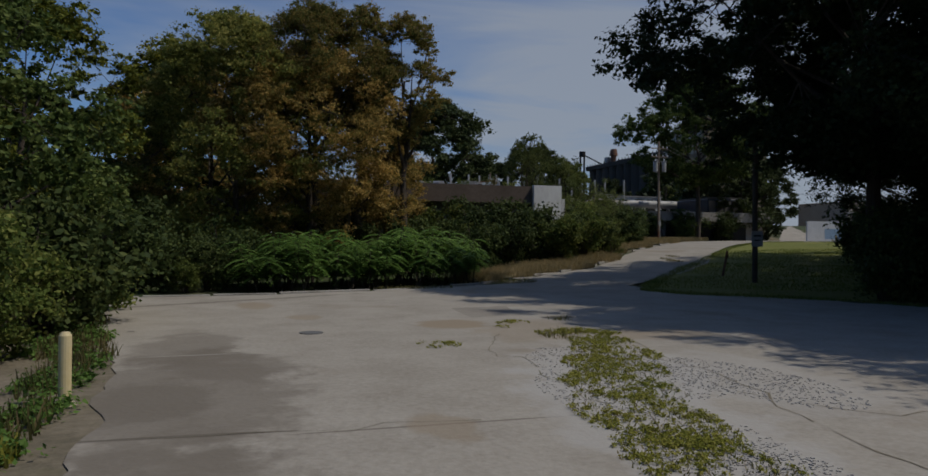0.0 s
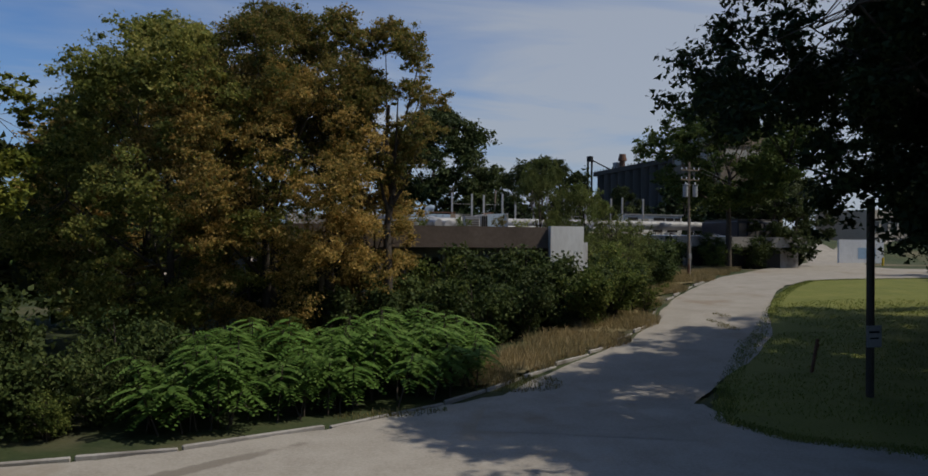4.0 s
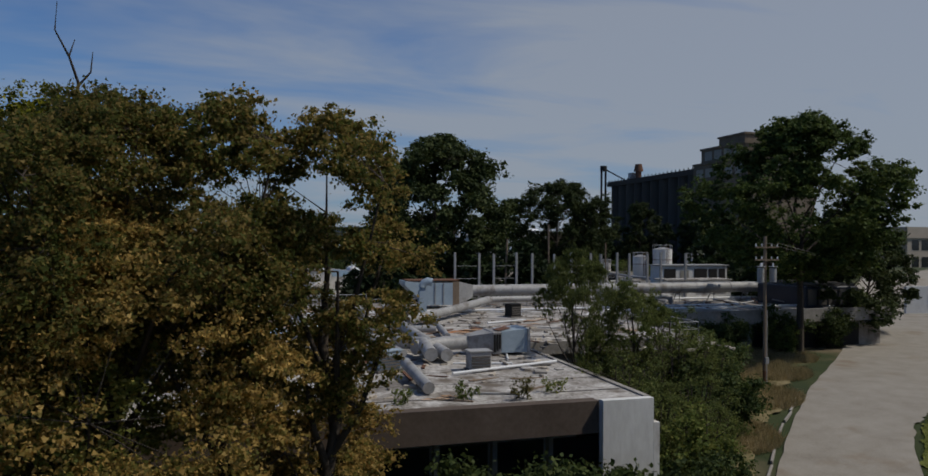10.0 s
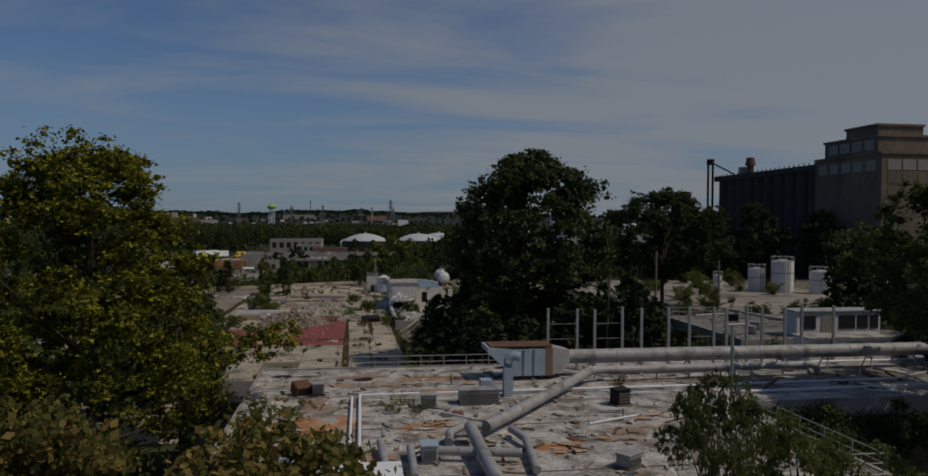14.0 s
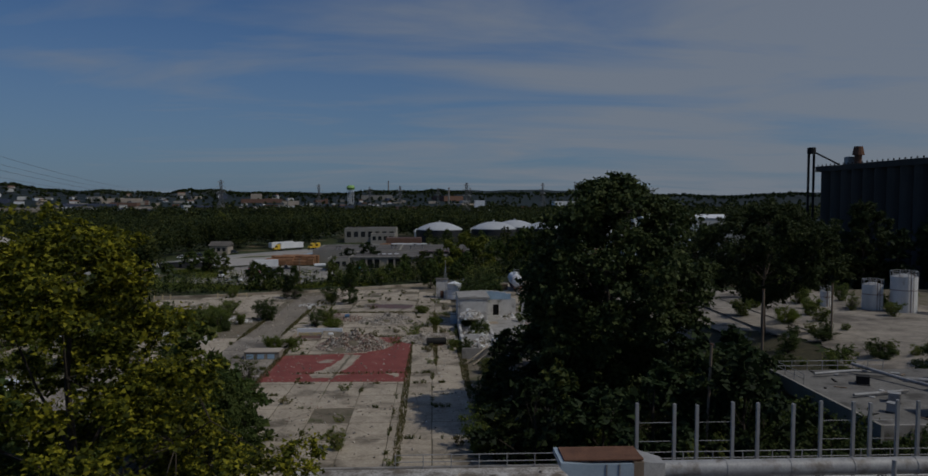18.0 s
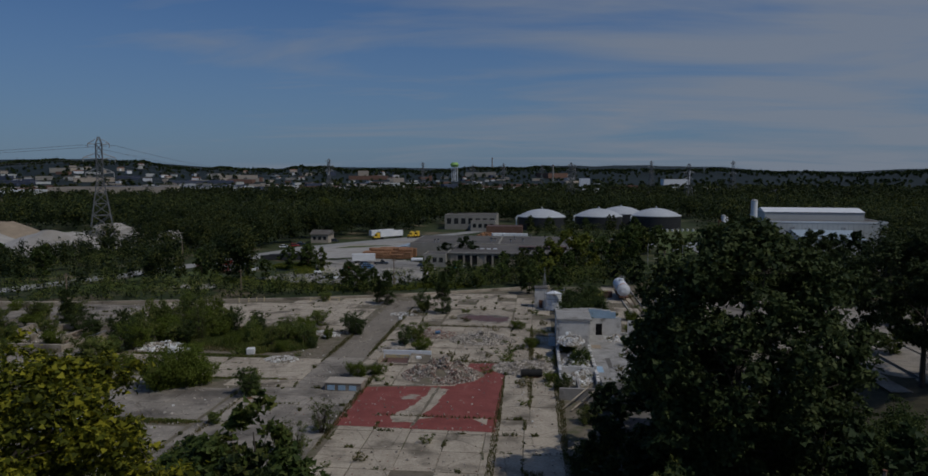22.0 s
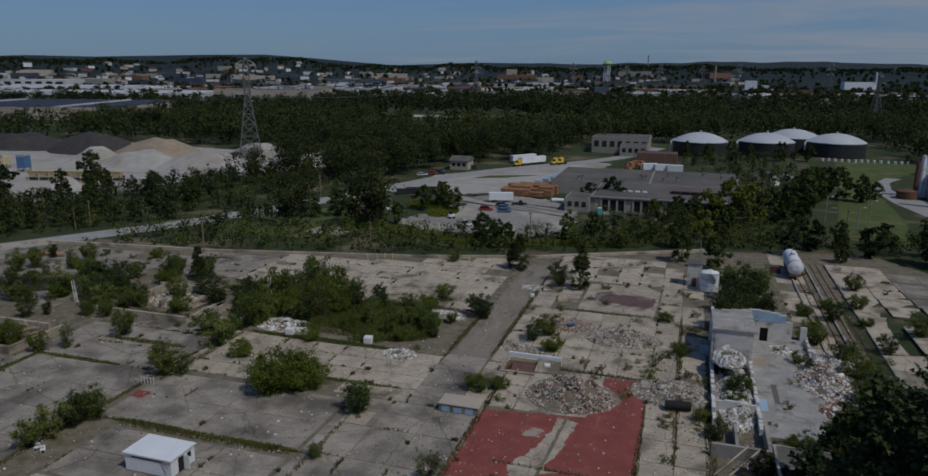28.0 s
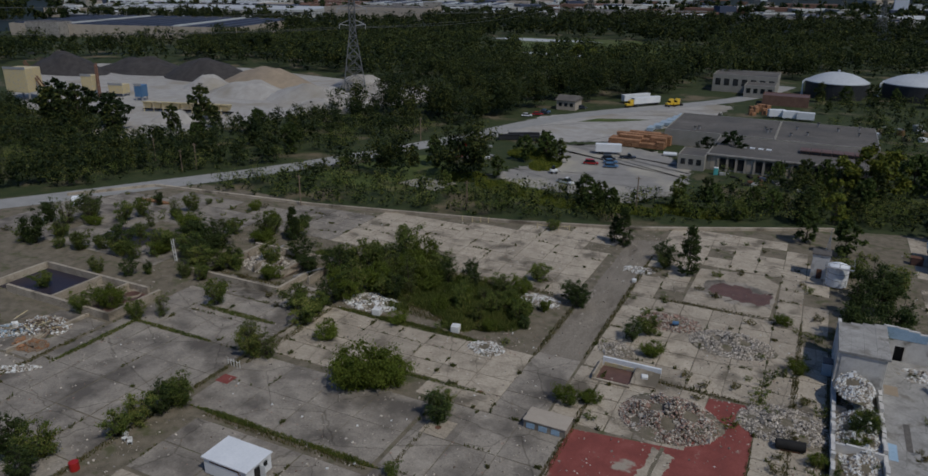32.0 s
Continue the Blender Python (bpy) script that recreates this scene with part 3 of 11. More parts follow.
def rods(pairs, r, seg=6):
    bm = bmesh.new()
    for a, b in pairs:
        rod(bm, a, b, r, seg=seg)
    return bm


def pipe(points, r, seg=12, r_end=None):
    """A bent pipe through the points, with mitred corners."""
    pts = [Vector(p) for p in points]
    bm = bmesh.new()
    rings = []
    up = Vector((0, 0, 1))
    for i, p in enumerate(pts):
        d = (pts[min(i + 1, len(pts) - 1)] - pts[max(i - 1, 0)]).normalized()
        s = d.cross(up)
        s = Vector((1, 0, 0)) if s.length < 1e-3 else s.normalized()
        t = s.cross(d).normalized()
        rr = r if r_end is None else r + (r_end - r) * i / (len(pts) - 1)
        rings.append([bm.verts.new(p + (s * math.cos(k * 2 * math.pi / seg) + t * math.sin(k * 2 * math.pi / seg)) * rr) for k in range(seg)])
    for a, b in zip(rings, rings[1:]):
        for k in range(seg):
            bm.faces.new((a[k], a[(k + 1) % seg], b[(k + 1) % seg], b[k]))
    for ring in (list(reversed(rings[0])), rings[-1]):
        bm.faces.new([bm.verts.new(v.co) for v in ring])
    bmesh.ops.recalc_face_normals(bm, faces=bm.faces)
    return bm


def cyl(bm, x, y, z0, z1, r, seg=24, r1=None):
    return rod(bm, (x, y, z0), (x, y, z1), r, r1, seg)


def smooth01(a, b, v):
    t = np.clip((v - a) / (b - a), 0, 1)
    return t * t * (3 - 2 * t)


# ---- ground ----
ROAD = [(5, -14, 0.0), (6.5, 6, 0.0), (9.5, 22, 0.0), (15.2, 34.5, 0.1), (24, 41.5, 0.6), (29, 46, 1.0), (35, 54, 1.6), (42.5, 62, 2.15), (51, 70, 2.7), (69, 85, 3.0), (92, 105, 3.0), (125, 135, 3.0), (190, 175, 3.0)]


def lift(x, y):
    """The height of the ground: a bank along the drive up to the plant, level yards, far hills."""
    x, y = np.asarray(x, float), np.asarray(y, float)
    best, h = np.full(x.shape, 1e9), np.zeros(x.shape)
    for (x0, y0, z0), (x1, y1, z1) in zip(ROAD, ROAD[1:]):
        u = np.clip(((x - x0) * (x1 - x0) + (y - y0) * (y1 - y0)) / ((x1 - x0) ** 2 + (y1 - y0) ** 2), 0, 1)
        d = np.hypot(x - x0 - u * (x1 - x0), y - y0 - u * (y1 - y0))
        h = np.where(d < best, z0 + u * (z1 - z0), h)
        best = np.minimum(best, d)
    near = h * (1 - smooth01(16, 50, best) * smooth01(0, 1, (y - 0.85 * x + 20) / 20)) * (1 - smooth01(260, 400, y))
    r = np.hypot(x, y - 100)
    az = np.arctan2(x, y - 100)
    wob = 0.55 + 0.2 * np.sin(az * 9 + 1) + 0.14 * np.sin(az * 23 + 2.0) + 0.08 * np.sin(az * 57) + 0.05 * np.sin(az * 131)
    left = 1 - smooth01(-0.45, 0.12, az)
    hills = smooth01(1750, 2250, r) * (29 + (24 + 20 * left) * wob)
    ridge = smooth01(3100, 4200, r) * (24 + 16 * np.sin(az * 5 + 0.6) * np.sin(az * 13) + 10 * wob)
    terrace = 4.6 * smooth01(48, 92, x + 0.06 * (y - 150)) * smooth01(126, 152, y) * (1 - smooth01(228, 268, y)) * (1 - smooth01(175, 230, x))
    return near + hills + ridge + terrace


def axis_steps(lo, hi, fine, a, b, grow=1.16):
    out = list(np.arange(a, b + 0.1, fine))
    s, v = fine, b
    while v < hi:
        s *= grow
        v += s
        out.append(v)
    s, v = fine, a
    while v > lo:
        s *= grow
        v -= s
        out.insert(0, v)
    return np.array(out)


def sheet(name, xs, ys, dz, material, height=lift, far=None):
    gx, gy = np.meshgrid(xs, ys)
    gz = height(gx, gy) + dz
    v = np.stack([gx, gy, gz], -1).reshape(-1, 3)
    nx, ny = len(xs), len(ys)
    i = (np.arange(ny - 1)[:, None] * nx + np.arange(nx - 1)[None, :]).ravel()
    me = bpy.data.meshes.new(name)
    me.vertices.add(len(v)); me.vertices.foreach_set("co", v.astype(np.float32).ravel())
    f = np.stack([i, i + 1, i + nx + 1, i + nx], -1).astype(np.int32)
    me.loops.add(f.size); me.loops.foreach_set("vertex_index", f.ravel())
    me.polygons.add(len(f)); me.polygons.foreach_set("loop_start", np.arange(0, f.size, 4, dtype=np.int32))
    me.polygons.foreach_set("loop_total", np.full(len(f), 4, dtype=np.int32))
    me.polygons.foreach_set("use_smooth", np.ones(len(f), dtype=bool))
    me.materials.append(material)
    # faces beyond 900 m take the far material with haze in its colour
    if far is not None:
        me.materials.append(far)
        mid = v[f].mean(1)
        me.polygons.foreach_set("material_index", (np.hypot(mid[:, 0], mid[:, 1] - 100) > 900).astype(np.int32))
    me.update(calc_edges=True)
    return new(name, me)


def patch(name, outline, dz, material, label="", category="", thick=0.0, step=2.5, kind="structure", height=lift, ragged=0.0, parent=None):
    """A flat area with the given outline that lies dz above the ground and follows it."""
    cut = step
    step = 0.35 if ragged else step
    bm = bmesh.new()
    pts = []
    for (x0, y0), (x1, y1) in zip(outline, outline[1:] + outline[:1]):
        n = max(1, int(math.hypot(x1 - x0, y1 - y0) / step))
        for k in range(n):
            px, py = x0 + (x1 - x0) * k / n, y0 + (y1 - y0) * k / n
            if ragged:
                px += ragged * noise.noise((px * 0.8, py * 0.8, 1.5)) + 0.5 * ragged * noise.noise((px * 3, py * 3, 4.5))
                py += ragged * noise.noise((px * 0.8, py * 0.8, 7.5)) + 0.5 * ragged * noise.noise((px * 3, py * 3, 9.5))
            pts.append((px, py))
    vs = [bm.verts.new((p[0], p[1], 0)) for p in pts]
    bm.faces.new(vs)
    if sum(a[0] * b[1] - b[0] * a[1] for a, b in zip(pts, pts[1:] + pts[:1])) < 0:
        bmesh.ops.reverse_faces(bm, faces=bm.faces)
    xs, ys = [p[0] for p in pts], [p[1] for p in pts]
    if height is lift:
        hs = lift(np.array(xs), np.array(ys))
        if hs.max() - hs.min() > 0.02:
            c = step = cut
            while c < max(max(xs) - min(xs), max(ys) - min(ys)):
                for axis, lo, hi in ((0, min(xs), max(xs)), (1, min(ys), max(ys))):
                    if lo + c < hi:
                        no = (1, 0, 0) if axis == 0 else (0, 1, 0)
                        co = (lo + c, 0, 0) if axis == 0 else (0, lo + c, 0)
                        bmesh.ops.bisect_plane(bm, geom=bm.verts[:] + bm.edges[:] + bm.faces[:], plane_co=co, plane_no=no)
                c += step
        arr = np.array([v.co[:] for v in bm.verts])
        zs = lift(arr[:, 0], arr[:, 1])
        for v, z in zip(bm.verts, zs):
            v.co.z = z + dz
    else:
        for v in bm.verts:
            v.co.z = height + dz
    if thick:
        top = bm.faces[:]
        r = bmesh.ops.extrude_face_region(bm, geom=top)
        for v in [g for g in r["geom"] if isinstance(g, bmesh.types.BMVert)]:
            v.co.z += thick
        bmesh.ops.recalc_face_normals(bm, faces=bm.faces)
    ob = part(name, bm, material, parent)
    if parent is None:
        tagged(ob, label, category, kind=kind)
    return ob


# ---- trees ----
def three(v):
    """Blades cut down to three corners, for foliage that stays far off."""
    return v.reshape(-1, 4, 3)[:, [1, 2, 3]].reshape(-1, 3)


def leaves_at(centres, radii, count, size, flat=0.75, droop=0.0, rng=RNG, elong=1.35, skyward=0.5):
    """Leaf blades scattered through clumps, mostly near each clump's skin; four corners a blade, folded a little."""
    k = rng.integers(0, len(centres), count)
    d = rng.normal(size=(count, 3))
    d /= np.linalg.norm(d, axis=1)[:, None]
    rad = radii[k] * np.minimum(np.abs(rng.normal(0.0, 0.55, count) + 0.3), 1.12)
    off = d * rad[:, None]
    off[:, 2] *= flat
    p = centres[k] + off
    nrm = d * 0.6 + rng.normal(size=(count, 3)) * 0.6 + np.array([0, 0, skyward])
    nrm /= np.linalg.norm(nrm, axis=1)[:, None]
    a = np.cross(nrm, rng.normal(size=(count, 3)))
    a /= np.linalg.norm(a, axis=1)[:, None] + 1e-9
    a[:, 2] -= droop
    b = np.cross(nrm, a)
    s = (size * (0.6 + 0.8 * rng.random(count)))[:, None]
    tip, base = p + a * s * 0.5 * elong, p - a * s * 0.5 * elong
    fold = nrm * s * 0.12
    l, r = p + b * s * 0.45 - fold, p - b * s * 0.45 - fold
    return np.stack([base, l, tip, r], 1).reshape(-1, 3)


def sprays(centres, radii, per, rng):
    """Twig sprays: small flat clusters near the upper skin of each clump, with gaps between them."""
    n = len(centres) * per
    k = np.repeat(np.arange(len(centres)), per)
    d = rng.normal(size=(n, 3)) + (0, 0, 0.35)
    d /= np.linalg.norm(d, axis=1)[:, None]
    p = centres[k] + d * (radii[k] * rng.uniform(0.45, 1.05, n))[:, None] * (1, 1, 0.8)
    return p, radii[k] * rng.uniform(0.26, 0.5, n)


def limbs_mesh(name, segs, sides=6):
    v, f = [], []
    for a, b, r0, r1 in segs:
        d = (b - a).normalized()
        s = d.orthogonal().normalized()
        t = d.cross(s)
        o = len(v)
        for p, r in ((a, r0), (b, r1)):
            for k in range(sides):
                c = 2 * math.pi * k / sides
                v.append(p + (s * math.cos(c) + t * math.sin(c)) * r)
        for k in range(sides):
            f.append((o + k, o + (k + 1) % sides, o + sides + (k + 1) % sides, o + sides + k))
    return mesh_of(name, v, f, M_bark, True)


def full_tree(height, spread, clear, seed, leaf, n_leaves, size, clump=1.4, ends=130, droop=0.2, lumps=0.4, belly=0.42, limbs=11, open_at=0.0, elong=1.35, far=False, twigs=10, fill=0.25, skyward=0.8):
    """A broad tree: limbs reach out to clumps that fill an uneven, rounded crown with its widest part at belly."""
    rnd = random.Random(seed)
    h0 = clear * height
    base_r = 0.016 * height + 0.05
    trunk = [Vector((rnd.uniform(-1, 1) * 0.025 * height * f, rnd.uniform(-1, 1) * 0.025 * height * f, -0.2 + (height * 0.74 + 0.2) * f)) for f in np.linspace(0, 1, 7)]
    segs = [(a, b, base_r * (1 - 0.13 * i), base_r * (1 - 0.13 * (i + 1))) for i, (a, b) in enumerate(zip(trunk, trunk[1:]))]

    def on_trunk(f):
        t = min(f, 0.999) * 6
        return trunk[int(t)].lerp(trunk[int(t) + 1], t - int(t))

    def reach_at(u, a):
        p = 2 * u * (1 - belly) / (u + belly - 2 * u * belly + 1e-6) / 2
        prof = max(0.0, math.sin(math.pi * min(1, p))) ** 0.55
        d = Vector((math.cos(a) * 1.3, math.sin(a) * 1.3, u * 2.4 + seed * 3.7))
        return (spread - 0.5 * clump) * prof * (1 + lumps * noise.noise(d) + 0.5 * lumps * noise.noise(d * 2.3))
    tips = []
    for i in range(limbs):
        u, a = 0.12 + 0.8 * (i + 0.5) / limbs, i * 2.4 + rnd.uniform(-0.4, 0.4)
        z = h0 + (height - h0 - 0.4 * clump) * u
        tip = Vector((math.cos(a), math.sin(a), 0)) * reach_at(u, a) * 0.8 + Vector((0, 0, z))
        s = on_trunk(max(0.08, (h0 * 0.7 + (z - h0) * 0.55) / (height * 0.74)))
        mid = s.lerp(tip, 0.5) + Vector((0, 0, -0.03 * height * rnd.random()))
        r0 = base_r * 0.45 * (1 - 0.5 * u)
        segs += [(s, mid, r0, r0 * 0.65), (mid, tip, r0 * 0.65, r0 * 0.25)]
        tips += [(mid, r0 * 0.4), (tip, r0 * 0.2), (mid.lerp(tip, 0.5), r0 * 0.3)]
    C, R = [], []
    k = 0
    while len(C) < ends:
        k += 1
        u, a = rnd.random() ** 0.9, rnd.uniform(0, 6.283)
        rho = rnd.uniform(0.25, 1.0) ** 0.5
        p = Vector((math.cos(a), math.sin(a), 0)) * reach_at(u, a) * rho
        p.z = h0 + (height - h0 - 0.4 * clump) * u
        if open_at and noise.noise(p * 0.33 + Vector((seed, 0, 0))) < -open_at and k < ends * 20:
            continue
        q, r0 = min(tips, key=lambda t: (t[0] - p).length)
        segs.append((q, p, r0, r0 * 0.2))
        C.append(p[:]); R.append(clump * rnd.uniform(0.65, 1.2))
    rng = np.random.default_rng(seed)
    C, R = np.array(C), np.array(R)
    tc, tr_ = sprays(C, R, twigs, rng)
    inner = int(n_leaves * fill)
    lv = np.concatenate([leaves_at(tc, tr_, n_leaves - inner, size, droop=droop, rng=rng, flat=0.6, elong=elong, skyward=skyward), leaves_at(C, R * 0.8, inner, size, droop=droop, rng=rng, flat=0.7, elong=elong)])
    if far:
        return limbs_mesh("trunk", segs, 4), quads_mesh("crown", three(lv), leaf, 3)
    return limbs_mesh("trunk", segs, 5), quads_mesh("crown", lv, leaf)


def plant(name, meshes, x, y, turn=0.0, scale=1.0, tall=1.0, label="", category="tree", group="", z=None):
    z = float(lift(x, y)) if z is None else z
    ob = empty(name, Matrix.LocRotScale((x, y, z), Euler((0, 0, radians(turn))), (scale, scale, scale * tall)), label, category, group)
    for n, me in zip(("trunk", "crown"), meshes):
        share(n, me, ob)
    return ob


def make_shrub(height, spread, seed, leaf, n_leaves, size, stems=7, clump=0.5, droop=0.1, far=False):
    rnd = random.Random(seed)
    segs, ends = [], []
    for i in range(stems):
        a = rnd.uniform(0, 6.28)
        p = Vector((math.cos(a), math.sin(a), 0)) * spread * 0.15 * rnd.random()
        p.z = -0.1
        reach = spread * rnd.uniform(0.25, 0.9)
        h = height * rnd.uniform(0.6, 1.0) * (1.05 - 0.4 * reach / spread)
        mid = p + Vector((math.cos(a) * reach * 0.4, math.sin(a) * reach * 0.4, h * 0.55))
        end = Vector((math.cos(a) * reach, math.sin(a) * reach, h))
        segs += [(p, mid, 0.012 * height + 0.01, 0.01 * height), (mid, end, 0.01 * height, 0.004 * height)]
        for j in range(6):
            w = rnd.uniform(0.1, 1.0)
            q = p.lerp(mid, w * 2) if w < 0.5 else mid.lerp(end, w * 2 - 1)
            a2 = a + rnd.uniform(-1.8, 1.8)
            e = q + Vector((math.cos(a2), math.sin(a2), rnd.uniform(-0.2, 0.8))) * spread * rnd.uniform(0.15, 0.4)
            e.z = max(e.z, 0.15)
            segs.append((q, e, 0.005 * height, 0.002 * height))
            ends.append((e, clump * rnd.uniform(0.7, 1.3)))
        ends.append((end, clump))
    c, r = np.array([e[0][:] for e in ends]), np.array([e[1] for e in ends])
    lv = leaves_at(c, r, n_leaves, size, droop=droop, rng=np.random.default_rng(seed))
    lv[:, 2] = np.maximum(lv[:, 2], 0.02)
    if far:
        return limbs_mesh("stem", segs, 3), quads_mesh("foliage", three(lv), leaf, 3)
    return limbs_mesh("stem", segs, 4), quads_mesh("foliage", lv, leaf)


def bush(name, meshes, x, y, turn=0.0, scale=1.0, tall=1.0, label="", category="shrub", group="", z=None):
    z = float(lift(x, y)) if z is None else z
    ob = empty(name, Matrix.LocRotScale((x, y, z), Euler((0, 0, radians(turn))), (scale, scale, scale * tall)), label, category, group)
    for n, me in zip(("stem", "foliage"), meshes):
        share(n, me, ob)
    return ob

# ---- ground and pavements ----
ground = sheet("ground", axis_steps(-4700, 4700, 5.0, -180, 200), axis_steps(-800, 4700, 5.0, -30, 400), -0.06, M_ground, far=M_hill_haze)
tagged(ground, "rough grass and weeds that run out to wooded hills", "ground", kind="structure")

yard_base = patch("yard", [(-200, 112), (-4, 112), (-4, 108), (50, 108), (50, 150), (95, 175), (95, 250), (62, 300), (20, 289), (-54, 258), (-107, 247), (-130, 249), (-158, 247), (-172, 220), (-200, 180)], 0.0, M_joint, "weedy earth between the old factory floor slabs", "yard", height=0.0)


def strip(name, line, width, dz, material, label="", category="road", thick=0.0):
    """A road of the given width along a line, draped on the ground."""
    pts = [Vector(p[:2]) for p in line]
    for _ in range(3):
        q = [pts[0]]
        for a, b in zip(pts, pts[1:]):
            q += [a.lerp(b, 0.25), a.lerp(b, 0.75)]
        pts = q + [pts[-1]]
    v, f = [], []
    n = 6
    for i, p in enumerate(pts):
        d = (pts[min(i + 1, len(pts) - 1)] - pts[max(i - 1, 0)]).normalized()
        s = Vector((d.y, -d.x))
        for k in range(n + 1):
            e = p + s * width * (k / n - 0.5)
            if k in (0, n):
                e += s * 0.25 * noise.noise((p.x * 0.5, p.y * 0.5, k))
            v.append((e.x, e.y))
    v = np.array(v)
    z = lift(v[:, 0], v[:, 1]) + dz
    v = np.column_stack([v, z])
    for i in range(len(pts) - 1):
        for k in range(n):
            a = i * (n + 1) + k
            f.append((a, a + 1, a + n + 2, a + n + 1))
    ob = new(name, mesh_of(name, v, f, material, True))
    return tagged(ob, label, category, kind="structure")


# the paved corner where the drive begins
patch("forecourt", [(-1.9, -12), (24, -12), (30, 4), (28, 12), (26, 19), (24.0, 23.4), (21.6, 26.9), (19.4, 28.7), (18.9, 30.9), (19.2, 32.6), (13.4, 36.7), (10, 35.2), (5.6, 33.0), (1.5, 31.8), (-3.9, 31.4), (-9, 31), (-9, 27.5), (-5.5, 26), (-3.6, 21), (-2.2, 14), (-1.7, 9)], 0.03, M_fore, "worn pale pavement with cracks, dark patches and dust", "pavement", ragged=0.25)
drive = strip("road", [(13.2, 30.2, 0.0)] + ROAD[3:], 6.8, 0.042, M_drive, "pale worn drive that climbs to the plant")
patch("lawn", [(28, 22.5), (23.2, 23.9), (21.2, 26.6), (18.9, 28.4), (18.3, 30.9), (20.9, 34.4), (25.7, 39.6), (30.4, 44.2), (37.3, 51.6), (45.0, 59.2), (49.4, 63.0), (53.5, 65.8), (60, 66.6), (75, 65.5), (100, 61), (130, 56), (130, 30), (60, 28)], 0.037, M_lawn, "sunlit mown grass beside the drive", "lawn", step=4.0, ragged=0.5)
# ground under the oaks, with their shade painted into its dark colour
patch("leaf_litter", [(29, 4), (27, 12), (25.2, 19), (23.6, 23.2), (28, 22.0), (45, 27), (70, 27), (70, 0)], 0.033, M_shaded_litter, "bare earth and leaf litter, oak shade in its dark colour", "bare earth", step=4.0, ragged=1.0)

patch("road_fork", [(45, 60), (49.2, 63.4), (53.3, 66.2), (60, 67.0), (75, 65.9), (100, 61.4), (112, 60), (112, 78), (96, 83), (88, 87.5), (90, 93), (97, 101), (106, 110), (122, 127), (130, 148), (122, 142), (92, 107), (69, 87), (51, 71)], 0.047, M_drive, "pale worn fork where the drive turns off past the lawn", "road", step=4.0, ragged=0.5)
patch("dry_bank", [(12.2, 37.6), (16.8, 41.4), (22.2, 45.5), (31, 56.2), (38.6, 64.9), (47.5, 73.3), (58, 82.5), (54, 86), (43, 78), (34, 69), (27.5, 60), (23, 51), (18, 46.6), (12.6, 41.2)], 0.12, M_dry, "bank of dry tan grass beside the drive", "grass", step=2.0, ragged=0.6)

# ---- the long low plant building ----
RZ = 7.0     # top of the flat roof
plant_b = empty("factory_building", pose(0, 0, 0), "long low abandoned factory with a littered white flat roof", "building")


def roof_deck(x0, x1, y0, y1, z, name="roof", mat=None):
    return part(name, bx(x0, x1, y0, y1, z - 0.35, z), mat or M_roof, plant_b)


roof_deck(3.6, 25.6, 56.6, 74.2, RZ)
roof_deck(3.6, 40.5, 74.204, 90, RZ)
roof_deck(3.6, 75, 90.004, 106.4, RZ)
part("lower_roof", bx(-1.8, 3.38, 96.6, 104.5, RZ - 0.9, RZ - 0.45), M_roof_grey, plant_b)
part("lower_wall", bx(-1.6, 3.38, 96.8, 97.1, -0.2, RZ - 0.904), M_wall, plant_b)
part("lower_wall", bx(-1.6, -1.3, 97.104, 104.3, -0.2, RZ - 0.904), M_wall, plant_b)
part("lower_wall", bx(-1.296, 3.38, 104.0, 104.3, -0.2, RZ - 0.904), M_wall, plant_b)
# fascia and parapets
part("fascia", bx(3.4, 23.0, 55.9, 56.55, 5.7, RZ + 0.12), M_fascia, plant_b, "brown sheet fascia")
part("fascia", bx(3.4, 3.58, 56.6, 106.4, 6.2, RZ + 0.1), M_wall, plant_b)
part("fascia", bx(25.62, 25.9, 56.6, 73.9, 6.2, RZ + 0.08), M_wall, plant_b)
part("fascia", bx(40.52, 40.8, 74.2, 89.9, 6.2, RZ + 0.08), M_wall, plant_b)
part("fascia", bx(40.9, 75.2, 89.7, 89.98, 5.8, RZ + 0.15), M_wall, plant_b)
part("fascia", bx(3.4, 75.2, 106.42, 106.7, 6.2, RZ + 0.12), M_wall, plant_b)
part("end_wall", bx(23.02, 25.5, 55.5, 55.9, 0.4, RZ + 0.2), M_white, plant_b, "white painted end wall")
part("end_wall", bx(25.52, 25.8, 55.5, 60.2, 0.4, RZ - 0.9), M_white, plant_b)
part("fascia", bx(25.62, 40.8, 73.92, 74.19, 6.2, RZ + 0.08), M_wall, plant_b)
# walls stand back under the deck
for x0, x1, y0, y1 in ((3.9, 22.9, 58.0, 58.3), (3.9, 4.2, 58.3, 106), (25.1, 25.4, 58.3, 74.4), (40.1, 40.4, 74.7, 90), (25.1, 40.4, 74.41, 74.69), (40.5, 74.6, 90.6, 90.9), (74.3, 74.6, 91, 106), (4.2, 74.3, 105.8, 106.1)):
    part("wall", bx(x0, x1, y0, y1, -0.3, RZ - 0.36), M_wall, plant_b)
for x in np.arange(5.5, 22, 2.7):
    part("window", bx(x, x + 2.2, 57.9, 57.995, 2.6, 5.0), M_glass, plant_b)
    part("mullion", bx(x - 0.36, x - 0.14, 57.6, 57.99, 1.5, 6.6), M_wall, plant_b)
